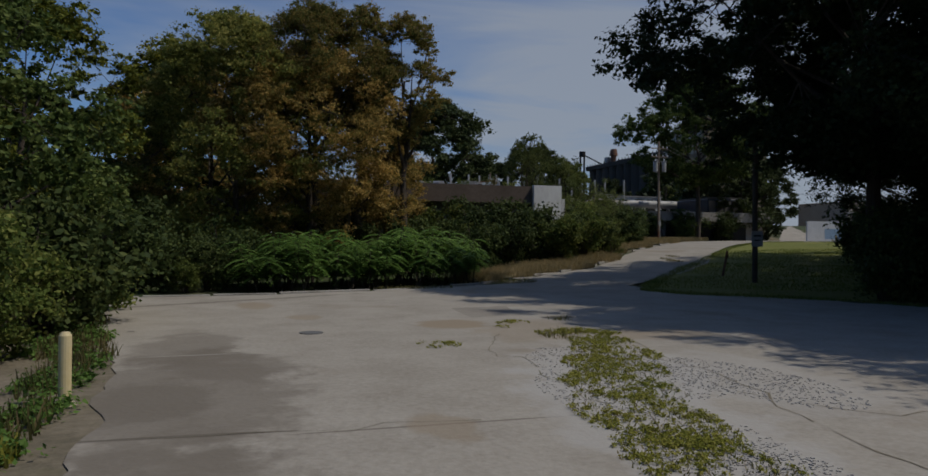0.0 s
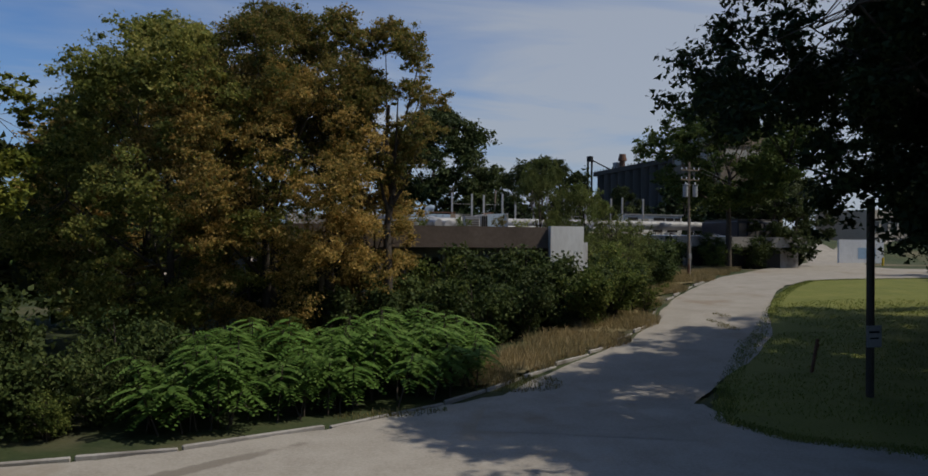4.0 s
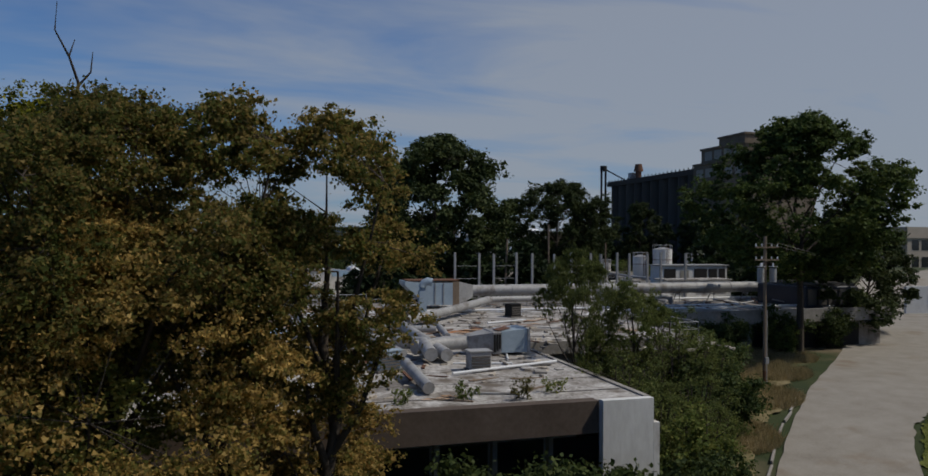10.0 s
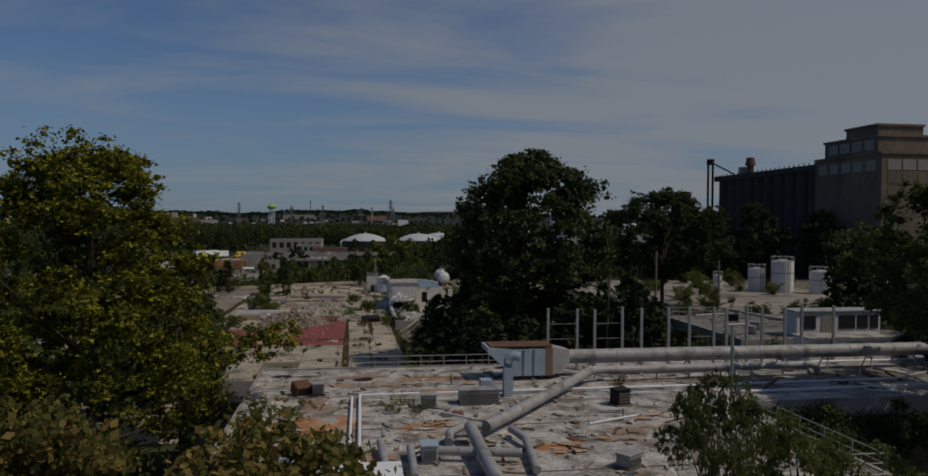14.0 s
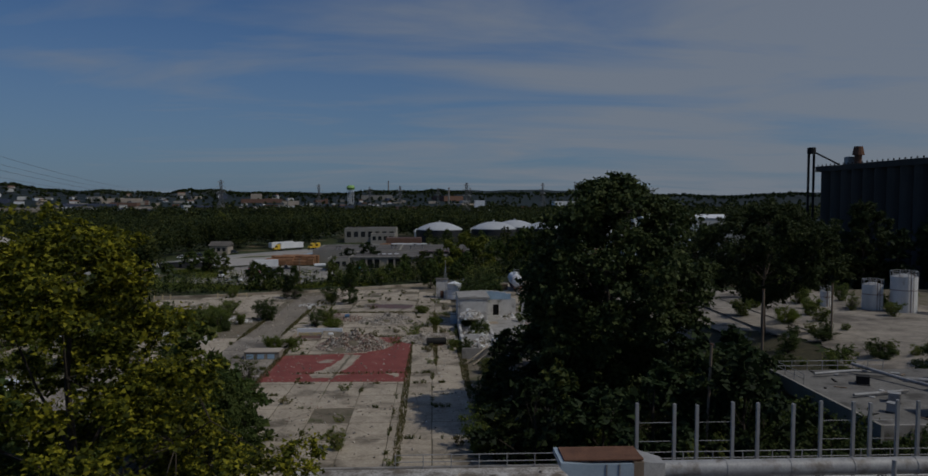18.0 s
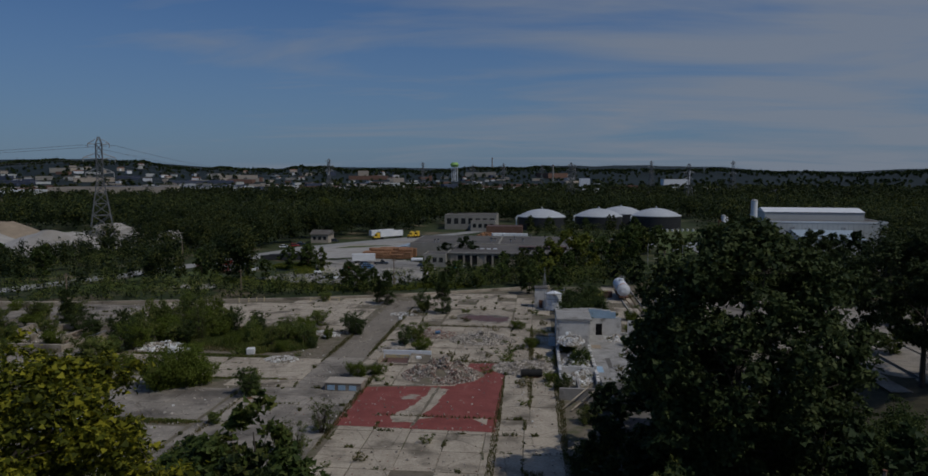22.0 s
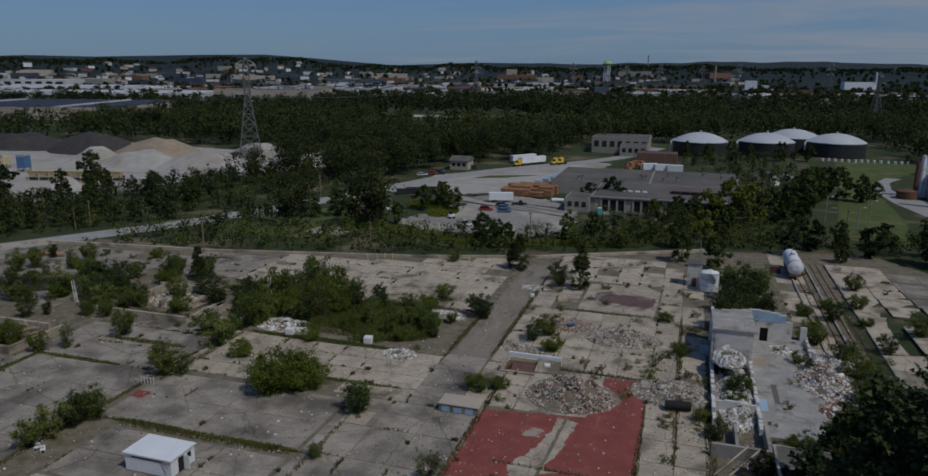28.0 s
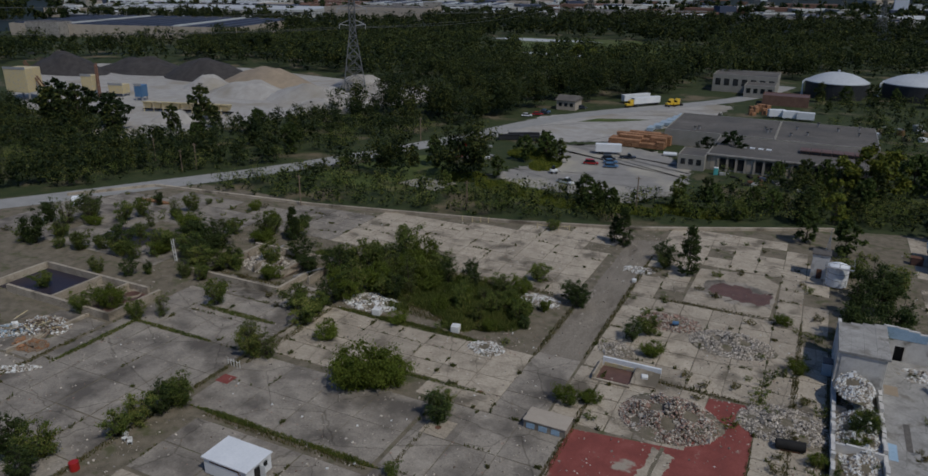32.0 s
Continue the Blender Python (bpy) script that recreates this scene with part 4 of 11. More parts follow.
# bay openings are flat sheets, the shade within painted near-black
for x in np.arange(43, 73, 5.0):
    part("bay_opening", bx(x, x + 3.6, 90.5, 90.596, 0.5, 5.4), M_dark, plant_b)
    part("pilaster", bx(x - 0.75, x - 0.35, 90.3, 90.595, 0, 6.6), M_wall, plant_b)
for y in np.arange(60, 104, 6.0):
    part("window", bx(3.82, 3.896, y, y + 3.6, 2.2, 5.0), M_glass, plant_b)

# ---- silo block with its headhouse ----
silo = empty("grain_elevator", pose(0, 0, 0), "tall dark concrete grain elevator with ribbed bins", "grain elevator")
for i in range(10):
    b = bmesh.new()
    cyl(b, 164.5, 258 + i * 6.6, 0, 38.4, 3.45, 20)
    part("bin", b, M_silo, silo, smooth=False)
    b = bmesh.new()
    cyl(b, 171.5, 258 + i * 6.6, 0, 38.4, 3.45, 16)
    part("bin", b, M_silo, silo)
part("gallery", bx(160.8, 176, 254, 322, 38.4, 40.4), M_silo, silo)
for i in range(24):
    part("roof_post", bx(160.4, 160.7, 255 + i * 2.8, 255.35 + i * 2.8, 40.4, 41.0), M_silo, silo)
head = part("headhouse", bx(160, 186, 224, 253.9, 0, 41.5), M_head, silo, "pale concrete headhouse")
part("headhouse_top", bx(162, 184, 228, 252, 41.5, 47), M_head, silo)
part("headhouse_cap", bx(165, 180, 232, 246, 47, 50.5), M_head, silo)
for zz in (41.0, 46.4, 50.1):
    part("cornice", bx(159.6 if zz < 42 else 161.6 if zz < 48 else 164.6, 186.4 if zz < 42 else 184.4 if zz < 48 else 180.4, 223.6 if zz < 42 else 227.6 if zz < 48 else 231.6, 254 if zz < 42 else 252.4 if zz < 48 else 246.4, zz, zz + 0.7), M_head, silo)
for zz in (30, 34, 38):
    for i in range(5):
        part("wall_panel", bx(161.9 + i * 4.8, 166.0 + i * 4.8, 223.9, 223.98, zz - 1.5, zz + 1.5), M_block if zz > 34 else M_head, silo)
    for i in range(5):
        part("wall_panel", bx(159.9, 159.98, 226.4 + i * 5.4, 230.4 + i * 5.4, zz - 1.5, zz + 1.5), M_block if zz > 34 else M_head, silo)
for i in range(4):
    part("wall_panel", bx(161.9, 161.98, 229.6 + i * 5.4, 233.6 + i * 5.4, 42.7, 45.8), M_block, silo)
leg = part("elevator_leg", rods([((156, 318, 0), (156, 318, 45)), ((158, 318, 0), (158, 318, 45))], 0.45, 6), M_dark, silo, "tall bucket elevator leg")
b = bmesh.new(); cyl(b, 157, 318, 45, 47.4, 1.5, 12); part("leg_head", b, M_dark, silo)
part("spout", rods([((157.5, 318, 46), (162, 308, 40.6))], 0.3), M_dark, silo)
b = bmesh.new(); cyl(b, 163, 298, 40.4, 43.4, 1.2, 12); cyl(b, 163, 298, 43.4, 46.4, 2.0, 12, 1.4); part("cyclone", b, M_rust, silo, "rusty dust collector")
part("cyclone_frame", bx(160.9, 163, 300, 303, 40.4, 43.0), M_galv, silo)

# ---- trees ----
T_lobe = full_tree(18.3, 3.2, 0.52, 17, L_turn, 60000, 0.085, clump=0.85, ends=80, lumps=0.5, limbs=8, belly=0.6, twigs=9, fill=0.1, skyward=0.2)
T_crown = full_tree(18.4, 6.2, 0.62, 15, L_turn, 110000, 0.115, far=True, clump=1.2, ends=110, lumps=0.5, belly=0.35, open_at=0.2, twigs=12, fill=0.15, skyward=0.15)
T_maple = full_tree(15.6, 6.8, 0.05, 11, L_brown, 230000, 0.125, far=True, clump=1.35, ends=175, lumps=0.5, belly=0.5, open_at=0.2, twigs=14, fill=0.15, skyward=0.15)
T_maple3 = full_tree(18.4, 8.6, 0.05, 13, L_brown, 60000, 0.24, clump=1.4, ends=130, lumps=0.5, far=True)
T_maple2 = full_tree(18.3, 8.0, 0.04, 23, L_olive, 150000, 0.165, far=True, clump=1.4, ends=180, lumps=0.5, twigs=12, skyward=0.3)
T_maple4 = full_tree(18.3, 8.0, 0.12, 29, L_lot, 60000, 0.26, clump=1.4, ends=120, lumps=0.6, open_at=0.1, far=True)
T_round = full_tree(12.8, 2.7, 0.14, 19, L_brown, 34000, 0.11, clump=0.85, ends=64, lumps=0.35, limbs=7)
T_over = full_tree(11.0, 5.6, 0.02, 27, L_green, 60000, 0.13, clump=1.0, ends=130, lumps=0.55, twigs=12, fill=0.2)
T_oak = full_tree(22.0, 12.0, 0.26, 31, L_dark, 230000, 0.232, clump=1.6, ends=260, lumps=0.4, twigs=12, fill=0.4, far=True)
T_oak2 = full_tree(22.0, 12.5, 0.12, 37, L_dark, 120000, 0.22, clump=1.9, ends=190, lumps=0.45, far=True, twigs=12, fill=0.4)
T_pole = full_tree(24.2, 10.2, 0.34, 47, L_green, 120000, 0.32, clump=1.7, ends=170, lumps=0.55, far=True, twigs=10)
T_yellow = full_tree(26.5, 10.4, 0.08, 53, L_yellow, 95000, 0.31, far=True, clump=2.1, ends=105, lumps=0.75, twigs=16, fill=0.1, open_at=0.12)
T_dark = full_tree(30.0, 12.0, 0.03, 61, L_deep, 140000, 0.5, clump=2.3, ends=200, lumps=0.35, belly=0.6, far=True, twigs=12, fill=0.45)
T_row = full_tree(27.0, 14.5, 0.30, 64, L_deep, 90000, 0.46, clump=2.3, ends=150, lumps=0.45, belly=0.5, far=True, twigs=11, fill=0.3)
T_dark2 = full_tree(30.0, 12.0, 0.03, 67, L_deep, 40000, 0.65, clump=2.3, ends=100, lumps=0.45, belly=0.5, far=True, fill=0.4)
T_wispy = full_tree(9.0, 3.4, 0.06, 71, L_wispy, 34000, 0.045, clump=0.55, ends=170, lumps=0.8, open_at=0.1, limbs=12, elong=4.0, skyward=0.1, droop=0.5, twigs=12, fill=0.1)
T_mid = [full_tree(14.0, 5.2, 0.06, 70 + i, (L_green, L_forest, L_dark, L_shrub, L_lot)[i], 2400, 0.92, clump=1.5, ends=34, lumps=0.5, limbs=6, far=True) for i in range(5)]
for n, (me, x, y, turn, s, tall, label) in {
        "maple_tree": (T_maple, 4.2, 48.5, 40, 0.98, 1.0, "large maple with leaves turning brown over the hedge"),
        "maple_tree.008": (T_crown, 4.4, 48.9, 10, 0.98, 1.0, "green top of the turning maple"),
        "maple_tree.009": (T_lobe, 7.4, 48.6, 75, 1.0, 0.985, "tall middle of the turning maple"),
        "maple_tree.007": (T_round, 10.4, 51.6, 0, 1.0, 0.86, "small round maple turning brown before the building"),
        "maple_tree.001": (T_maple2, -0.5, 49.0, 0, 0.95, 0.98, "large green maple beside the turning one"),
        "maple_tree.002": (T_maple4, -12.0, 46.0, 120, 0.95, 0.95, "large yellow-green maple at the yard's edge"),
        "maple_tree.003": (T_over, -8.4, 23.5, 200, 0.98, 1.0, "dark overhanging tree by the yellow bollard"),
        "maple_tree.005": (T_maple3, -2.5, 56.0, 70, 0.9, 0.92, "turning maple behind the larger one"),
        "oak_tree": (T_oak, 28.0, 26.5, 0, 0.97, 1.0, "large dark oak shading the drive"),
        # stands outside the view; added to cast shade on pavement and lawn
        "oak_tree.001": (T_oak, 34.0, 18.0, 80, 1.08, 1.0, "unseen oak added to shade the side pavement"),
        "oak_tree.002": (T_oak2, 26.5, 4.0, 190, 0.85, 0.95, "dark oak over the side pavement"),
        "oak_tree.004": (T_oak2, 30.0, 12.0, 300, 0.7, 0.95, "dark oak low over the side pavement"),
        "oak_tree.003": (T_oak2, 40.0, 24.0, 250, 0.8, 0.95, "dark oak behind the sign pole"),
        "oak_tree.005": (T_oak, 39.5, 33.0, 20, 1.0, 0.92, "dark oak at the edge of the lawn"),
        "oak_tree.006": (T_oak2, 47.0, 40.0, 140, 0.8, 0.9, "dark oak at the edge of the lawn"),
        "oak_tree.007": (T_oak, 25.5, 14.5, 100, 0.8, 1.0, "dark oak over the side pavement"),
        "maple_tree.006": (T_lobe, 10.5, 48.2, 200, 1.0, 0.965, "tall side of the turning maple"),
        "shade_tree": (T_pole, 60.8, 87.0, 30, 1.03, 0.95, "tall green tree behind the utility pole"),
        "shade_tree.001": (T_yellow, -8.0, 96.5, 0, 1.1, 0.92, "tall tree with sunlit yellow-green leaves"),
        "shade_tree.004": (T_maple4, -23.0, 117.0, 130, 0.78, 1.0, "yellow-green tree at the edge of the yard"),
        "shade_tree.013": (T_pole, -4.0, 110.0, 140, 0.5, 1.15, "smaller dark green tree beside the tall one"),
        "shade_tree.002": (T_dark, 36.0, 138.0, 0, 1.0, 1.02, "huge dark tree behind the factory building"),
        "shade_tree.003": (T_row, 74.0, 178.0, 100, 0.95, 0.95, "big dark tree standing on the old slab"),
        "shade_tree.006": (T_dark2, 86.0, 254.0, 10, 0.62, 1.1, "dark tree in the row below the silo"),
        "shade_tree.007": (T_dark2, 112.0, 243.0, 300, 0.66, 1.2, "dark tree in the row below the silo"),
        "shade_tree.008": (T_dark2, 134.0, 246.0, 40, 0.7, 1.2, "dark tree in the row below the silo"),
        "shade_tree.009": (T_dark2, 151.0, 238.0, 90, 0.66, 1.1, "dark tree in the row below the silo"),
        "shade_tree.011": (T_dark2, 73.0, 93.5, 20, 0.52, 1.0, "dark tree beside the drive past the pole"),
        "shade_tree.012": (T_dark2, 82.0, 99.5, 120, 0.46, 1.0, "dark tree beside the drive past the pole"),
        "wispy_tree": (T_wispy, 28.2, 69.6, 0, 0.95, 1.38, "slender light willow-like tree beside the building"),
        "wispy_tree.001": (T_wispy, 32.6, 70.2, 130, 1.05, 1.0, "slender light willow-like tree beside the building"),
}.items():
    plant(n.split(".")[0], me, x, y, turn, s, tall, label)

# ---- what lies on the flat roof ----
def lay(name, bm, mat, label, category, smooth=False, group=""):
    ob = part(name, bm, mat, None, label, smooth)
    return tagged(ob, category=category, group=group)


PATCHES = [0]


def roof_patch(name, x, y, w, d, mat, label, seed):
    rnd = random.Random(seed)
    n = 22
    pts = [(x + w * math.cos(2 * math.pi * k / n) * rnd.uniform(0.45, 1.15), y + d * math.sin(2 * math.pi * k / n) * rnd.uniform(0.45, 1.15)) for k in range(n)]
    PATCHES[0] += 1
    ob = patch(name, pts, 0.005 + 0.0006 * PATCHES[0], mat, height=RZ, parent=plant_b)
    tagged(ob, label)


prnd = random.Random(4)
for i, (x, y, w, d) in enumerate(((8.8, 87, 2.2, 2.6), (6.2, 86.5, 1.2, 2.2), (11, 88, 0.9, 2.8), (17.8, 85.5, 1.9, 1.0), (24, 80.2, 1.6, 0.8), (13, 99.5, 3.2, 0.7), (18.5, 100.6, 3.4, 0.8), (9.5, 92, 2.0, 0.5), (16.4, 58.6, 0.9, 0.5), (37.5, 79, 1.4, 1.6), (31, 84.5, 1.0, 0.4), (45, 97.5, 5.0, 0.6), (36, 98.0, 4.0, 0.5), (20.5, 78.2, 0.8, 0.6), (7, 74, 2.5, 2.0), (4.6, 85.2, 0.7, 1.6), (8.0, 85.6, 0.9, 1.8), (10.2, 85.6, 0.8, 2.2), (14.7, 98.6, 1.0, 0.6), (16.7, 99.0, 0.9, 0.6), (12.2, 102.5, 1.6, 0.5), (16.4, 86.3, 1.0, 0.8), (18.0, 87.2, 0.8, 0.9), (24.1, 80.8, 1.5, 1.0), (8.2, 89.5, 0.8, 0.8), (28, 82, 1.4, 0.6), (33, 87, 1.6, 0.7), (6.5, 100, 1.2, 0.5), (21.0, 98.8, 1.2, 0.5))):
    for j in range(7):
        q = prnd.uniform(0.18, 0.55)
        roof_patch("rust_stain", x + prnd.uniform(-0.8, 0.8) * w, y + prnd.uniform(-0.8, 0.8) * d, w * q, d * q * prnd.uniform(0.5, 1), M_roof_rust, "rust-stained torn roofing", i * 7 + j)
# holes are flat patches coloured with the shade below the deck
for i, (x, y, w, d) in enumerate(((5.6, 103.4, 0.9, 0.5), (12.6, 101.4, 1.4, 0.35), (30, 88.5, 1.6, 0.2), (27, 95.5, 2.0, 0.15), (8.6, 96.0, 0.9, 0.25), (26, 105, 1.8, 0.5), (34, 93, 1.5, 0.18))):
    roof_patch("roof_hole", x, y, w, d, M_dark, "roof hole, its shade a flat dark patch", 50 + i)
# felt seams, each a low welt
for k, y in enumerate(np.arange(58.5, 105, 3.1)):
    x1 = 25.4 if y < 74.2 else 40.2 if y < 90 else 74
    x = 3.9
    rnd = random.Random(k)
    while x < x1:
        w = min(rnd.uniform(2, 6), x1 - x)
        if rnd.random() < 0.8:
            part("felt_seam", bx(x, x + w - 0.02, y - 0.05 + rnd.uniform(-.05, .05), y + 0.05, RZ, RZ + 0.03), M_roof_grey if k % 3 == 0 else M_roof, plant_b)
        x += w

duct = empty("ventilation_duct", pose(0, 0, 0), "long silver duct on stands along the roof", "duct")
for i in range(9):
    x0 = 30.6 + i * 4.6
    part("duct_section", pipe([(x0, 101, 8.75), (x0 + 4.52, 101, 8.75)], 0.62, 18), M_galv, duct, smooth=True)
    part("flange", pipe([(x0 + 4.5, 101, 8.75), (x0 + 4.62, 101, 8.75)], 0.66, 18), M_galv, duct)
    part("stand", rods([((x0 + 2, 100.3, RZ), (x0 + 2.3, 100.7, 8.2)), ((x0 + 2, 101.7, RZ), (x0 + 2.3, 101.3, 8.2)), ((x0 + 2.3, 100.5, 8.0), (x0 + 2.3, 101.5, 8.0))], 0.06), M_galv, duct)
hood = empty("intake_hood", pose(0, 0, 0), "pale blue sheet metal hood at the duct's end", "ventilator")


def wedge(pts_bottom, pts_top):
    bm = bmesh.new()
    a = [bm.verts.new(p) for p in pts_bottom]
    b = [bm.verts.new(p) for p in pts_top]
    n = len(a)
    bm.faces.new(list(reversed(a)))
    bm.faces.new(b)
    for k in range(n):
        bm.faces.new((a[k], a[(k + 1) % n], b[(k + 1) % n], b[k]))
    bmesh.ops.recalc_face_normals(bm, faces=bm.faces)
    return bm


def rect_loft(x0, y0, z0, w0, h0, x1, y1, z1, w1, h1):
    """A duct piece from one upright rectangle to another along x."""
    return wedge([(x0, y0 - w0, z0 - h0), (x0, y0 + w0, z0 - h0), (x0, y0 + w0, z0 + h0), (x0, y0 - w0, z0 + h0)],
                 [(x1, y1 - w1, z1 - h1), (x1, y1 + w1, z1 - h1), (x1, y1 + w1, z1 + h1), (x1, y1 - w1, z1 + h1)])


part("transition", rect_loft(28.9, 101, 8.6, 1.4, 1.2, 30.6, 101, 8.75, 0.68, 0.68), M_galv, hood)
part("timber_panel", bx(28.2, 28.9, 99.6, 102.4, 7.4, 9.8), M_wood, hood, "bare plywood panel")
part("box", bx(25.4, 28.2, 99.6, 102.4, 7.4, 9.7), M_blue_metal, hood, "pale blue box")
for x in (26.3, 27.2):
    part("rib", bx(x - 0.04, x + 0.04, 99.52, 99.6, 7.4, 9.7), M_galv, hood)
part("scoop", wedge([(25.4, 99.6, 7.4), (25.4, 102.4, 7.4), (25.4, 102.4, 9.7), (25.4, 99.6, 9.7)], [(23.1, 99.4, 9.5), (23.1, 102.6, 9.5), (23.1, 102.6, 9.9), (23.1, 99.4, 9.9)]), M_blue_metal, hood)
part("rusty_top", bx(23.4, 28.9, 99.7, 102.3, 9.9, 10.0), M_rust, hood, "rust-red top sheet")
vp = empty("vent_stack", pose(0, 0, 0), "pale blue bent vent stack on the roof", "ventilator")
part("riser", bx(23.4, 24.1, 94.0, 94.7, RZ, 9.3), M_blue_metal, vp)
part("elbow", pipe([(23.75, 94.35, 9.3), (23.75, 94.35, 9.7), (23.9, 94.3, 10.05), (24.25, 94.2, 10.2), (24.65, 94.1, 10.1)], 0.38, 12), M_blue_metal, vp, smooth=True)
lay("small_vent", bx(21.9, 22.9, 96.2, 97.1, RZ, 7.9, bevel=0.05), M_blue_metal, "small pale blue vent box", "ventilator")

duct2 = empty("bent_duct", pose(0, 0, 0), "dented silver duct lying bent across the roof", "duct")
part("long_run", pipe([(53.5, 98.6, 7.2), (53.3, 98.6, 7.8), (52.6, 98.6, 8.0), (33, 98.4, 8.0), (31.6, 98.0, 8.0)], 0.32, 12), M_galv, duct2, smooth=True)
part("diagonal_run", pipe([(31.6, 98.0, 8.0), (27, 92.3, 7.8), (21.6, 85.6, 7.7), (20.0, 83.7, 7.7)], 0.40, 12), M_galv, duct2, smooth=True)
for x in np.arange(35, 53, 3.0):
    part("stand", rods([((x, 98.6, RZ), (x, 98.6, 7.6))], 0.08), M_galv, duct2)
for name, pts, r, label in (
        ("fallen_duct", [(18.9, 83.0, 7.95), (18.9, 76.0, 7.7), (19.1, 67.4, 7.5)], 0.38, "broken silver duct lying on the roof"),
        ("fallen_duct", [(16.0, 64.3, 7.7), (16.1, 59.3, 7.35)], 0.29, "open-ended silver duct lying on the roof"),
        ("fallen_duct", [(14.0, 73.2, 8.3), (15.5, 69.8, 8.0), (16.5, 67.3, 7.7)], 0.24, "thin silver duct leaning off a box"),
        ("fallen_duct", [(17.6, 69.4, 7.7), (19.6, 70.3, 7.75), (21.4, 70.6, 7.75)], 0.44, "short silver duct feeding the fan"),
        ("fallen_duct", [(17.2, 72.5, 7.6), (18.2, 69.6, 7.9), (18.1, 67.2, 7.6)], 0.40, "crumpled silver duct bend"),
        ("fallen_duct", [(16.2, 79.7, 7.6), (21.2, 78.6, 7.6)], 0.27, "silver duct lying across the roof"),
        ("fallen_duct", [(21.6, 83.4, 7.6), (22.1, 81.5, 7.5), (21.5, 76.4, 7.35)], 0.24, "silver duct lying across the roof"),
        ("fallen_duct", [(17.4, 81.4, 7.5), (17.6, 82.8, 7.65), (18.6, 84.0, 7.7), (19.8, 83.9, 7.7)], 0.27, "silver duct elbow on the roof"),
        ("fallen_duct", [(13.3, 82.0, 7.5), (13.5, 76.6, 7.35)], 0.23, "thin silver duct lying on the roof"),
        ("fallen_duct", [(15.0, 80.8, 7.5), (14.9, 76.2, 7.35)], 0.23, "thin silver duct lying on the roof"),
        ("roof_pipe", [(12.2, 95.0, 7.25), (41.5, 95.0, 7.25), (60, 95.4, 7.25)], 0.11, "long pale pipe across the roof"),
        ("roof_pipe", [(12.2, 95.0, 7.2), (12.0, 76.0, 7.2)], 0.11, "pale pipe along the roof"),
        ("roof_pipe", [(11.6, 94.6, 7.2), (11.4, 74.0, 7.2)], 0.10, "pale pipe along the roof"),
        ("roof_pipe", [(18.4, 63.6, 7.15), (25.3, 65.9, 7.15)], 0.08, "white pipe near the roof's edge"),
        ("roof_pipe", [(33, 102.8, 7.3), (74, 103.0, 7.3)], 0.14, "pale pipe behind the duct"),
        ("roof_pipe", [(42, 92.6, 7.2), (74, 93.4, 7.2)], 0.12, "pale pipe on the wing's roof"),
        ("roof_pipe", [(27.5, 85.6, 7.1), (31.5, 87.2, 7.1)], 0.08, "rusty pipe end on the roof")):
    lay(name, pipe(pts, r, 12), M_galv if "duct" in name else M_white_metal, label, "duct" if "duct" in name else "pipe", True)

fan = empty("roof_fan", pose(0, 0, 0), "large silver fan housing with a square mouth", "ventilator")
part("cone", rect_loft(21.2, 70.6, 7.7, 0.5, 0.48, 22.5, 70.3, 7.78, 1.0, 0.66), M_galv, fan)
part("frame", bx(22.504, 23.1, 69.3, 71.3, 7.1, 8.5, bevel=0.04), M_galv, fan, "stained middle frame")
for k in range(3):
    part("louvre", bx(22.58 + k * 0.17, 22.70 + k * 0.17, 69.24, 69.297, 7.25 + 0.1 * k, 8.35), M_dark, fan)
part("mouth", rect_loft(23.104, 70.3, 7.85, 1.0, 0.66, 24.9, 70.4, 7.92, 1.15, 0.72), M_blue_metal, fan)
# black sheet painted as the shade inside the fan's mouth
part("mouth_dark", bx(24.904, 24.94, 69.4, 71.4, 7.3, 8.5), M_dark, fan)
part("mouth_rim", bx(24.78, 24.94, 69.16, 69.236, 7.2, 8.64), M_galv, fan)
part("foot", bx(22.6, 23.0, 69.4, 71.2, RZ, 7.096), M_rust, fan)
part("lid_scrap", bx(-0.5, 0.5, -0.3, 0.3, 0, 0.04, pose(23.3, 69.9, 8.6, 4, -6, 24)), M_rust, fan, "torn rusty lid")


def unit(name, x, y, w, d, h, mat, label, turn=0):
    ob = empty(name, pose(x, y, RZ, 0, 0, turn), label, "roof unit")
    part("casing", bx(-w / 2, w / 2, -d / 2, d / 2, 0.12, h, bevel=0.04), mat, ob)
    part("curb", bx(-w / 2 - 0.1, w / 2 + 0.1, -d / 2 - 0.1, d / 2 + 0.1, 0, 0.12), M_roof_grey, ob)
    for k in range(4):
        part("louvre", bx(-w / 2 + 0.08, w / 2 - 0.08, -d / 2 - 0.05, -d / 2 - 0.004, 0.25 + k * (h - 0.4) / 4, 0.25 + (k + 0.55) * (h - 0.4) / 4), M_roof_grey, ob)
    part("lid", bx(-w / 2 - 0.06, w / 2 + 0.06, -d / 2 - 0.06, d / 2 + 0.06, h, h + 0.05), mat, ob)
    return ob


unit("roof_unit", 12.4, 73.6, 3.2, 2.0, 1.7, M_white_metal, "white sheet metal box with a duct leaning on it")
hatch = unit("roof_unit", 8.8, 77.4, 3.2, 3.4, 0.9, M_blue_metal, "blue-grey ribbed hatch on the roof")
for k in range(7):
    part("rib", bx(-1.5 + k * 0.48, -1.42 + k * 0.48, -1.74, 1.74, 0.952, 0.99), M_blue_metal, hatch)
unit("roof_unit", 21.1, 92.4, 3.0, 1.2, 1.1, M_galv, "grey louvred box on the roof")
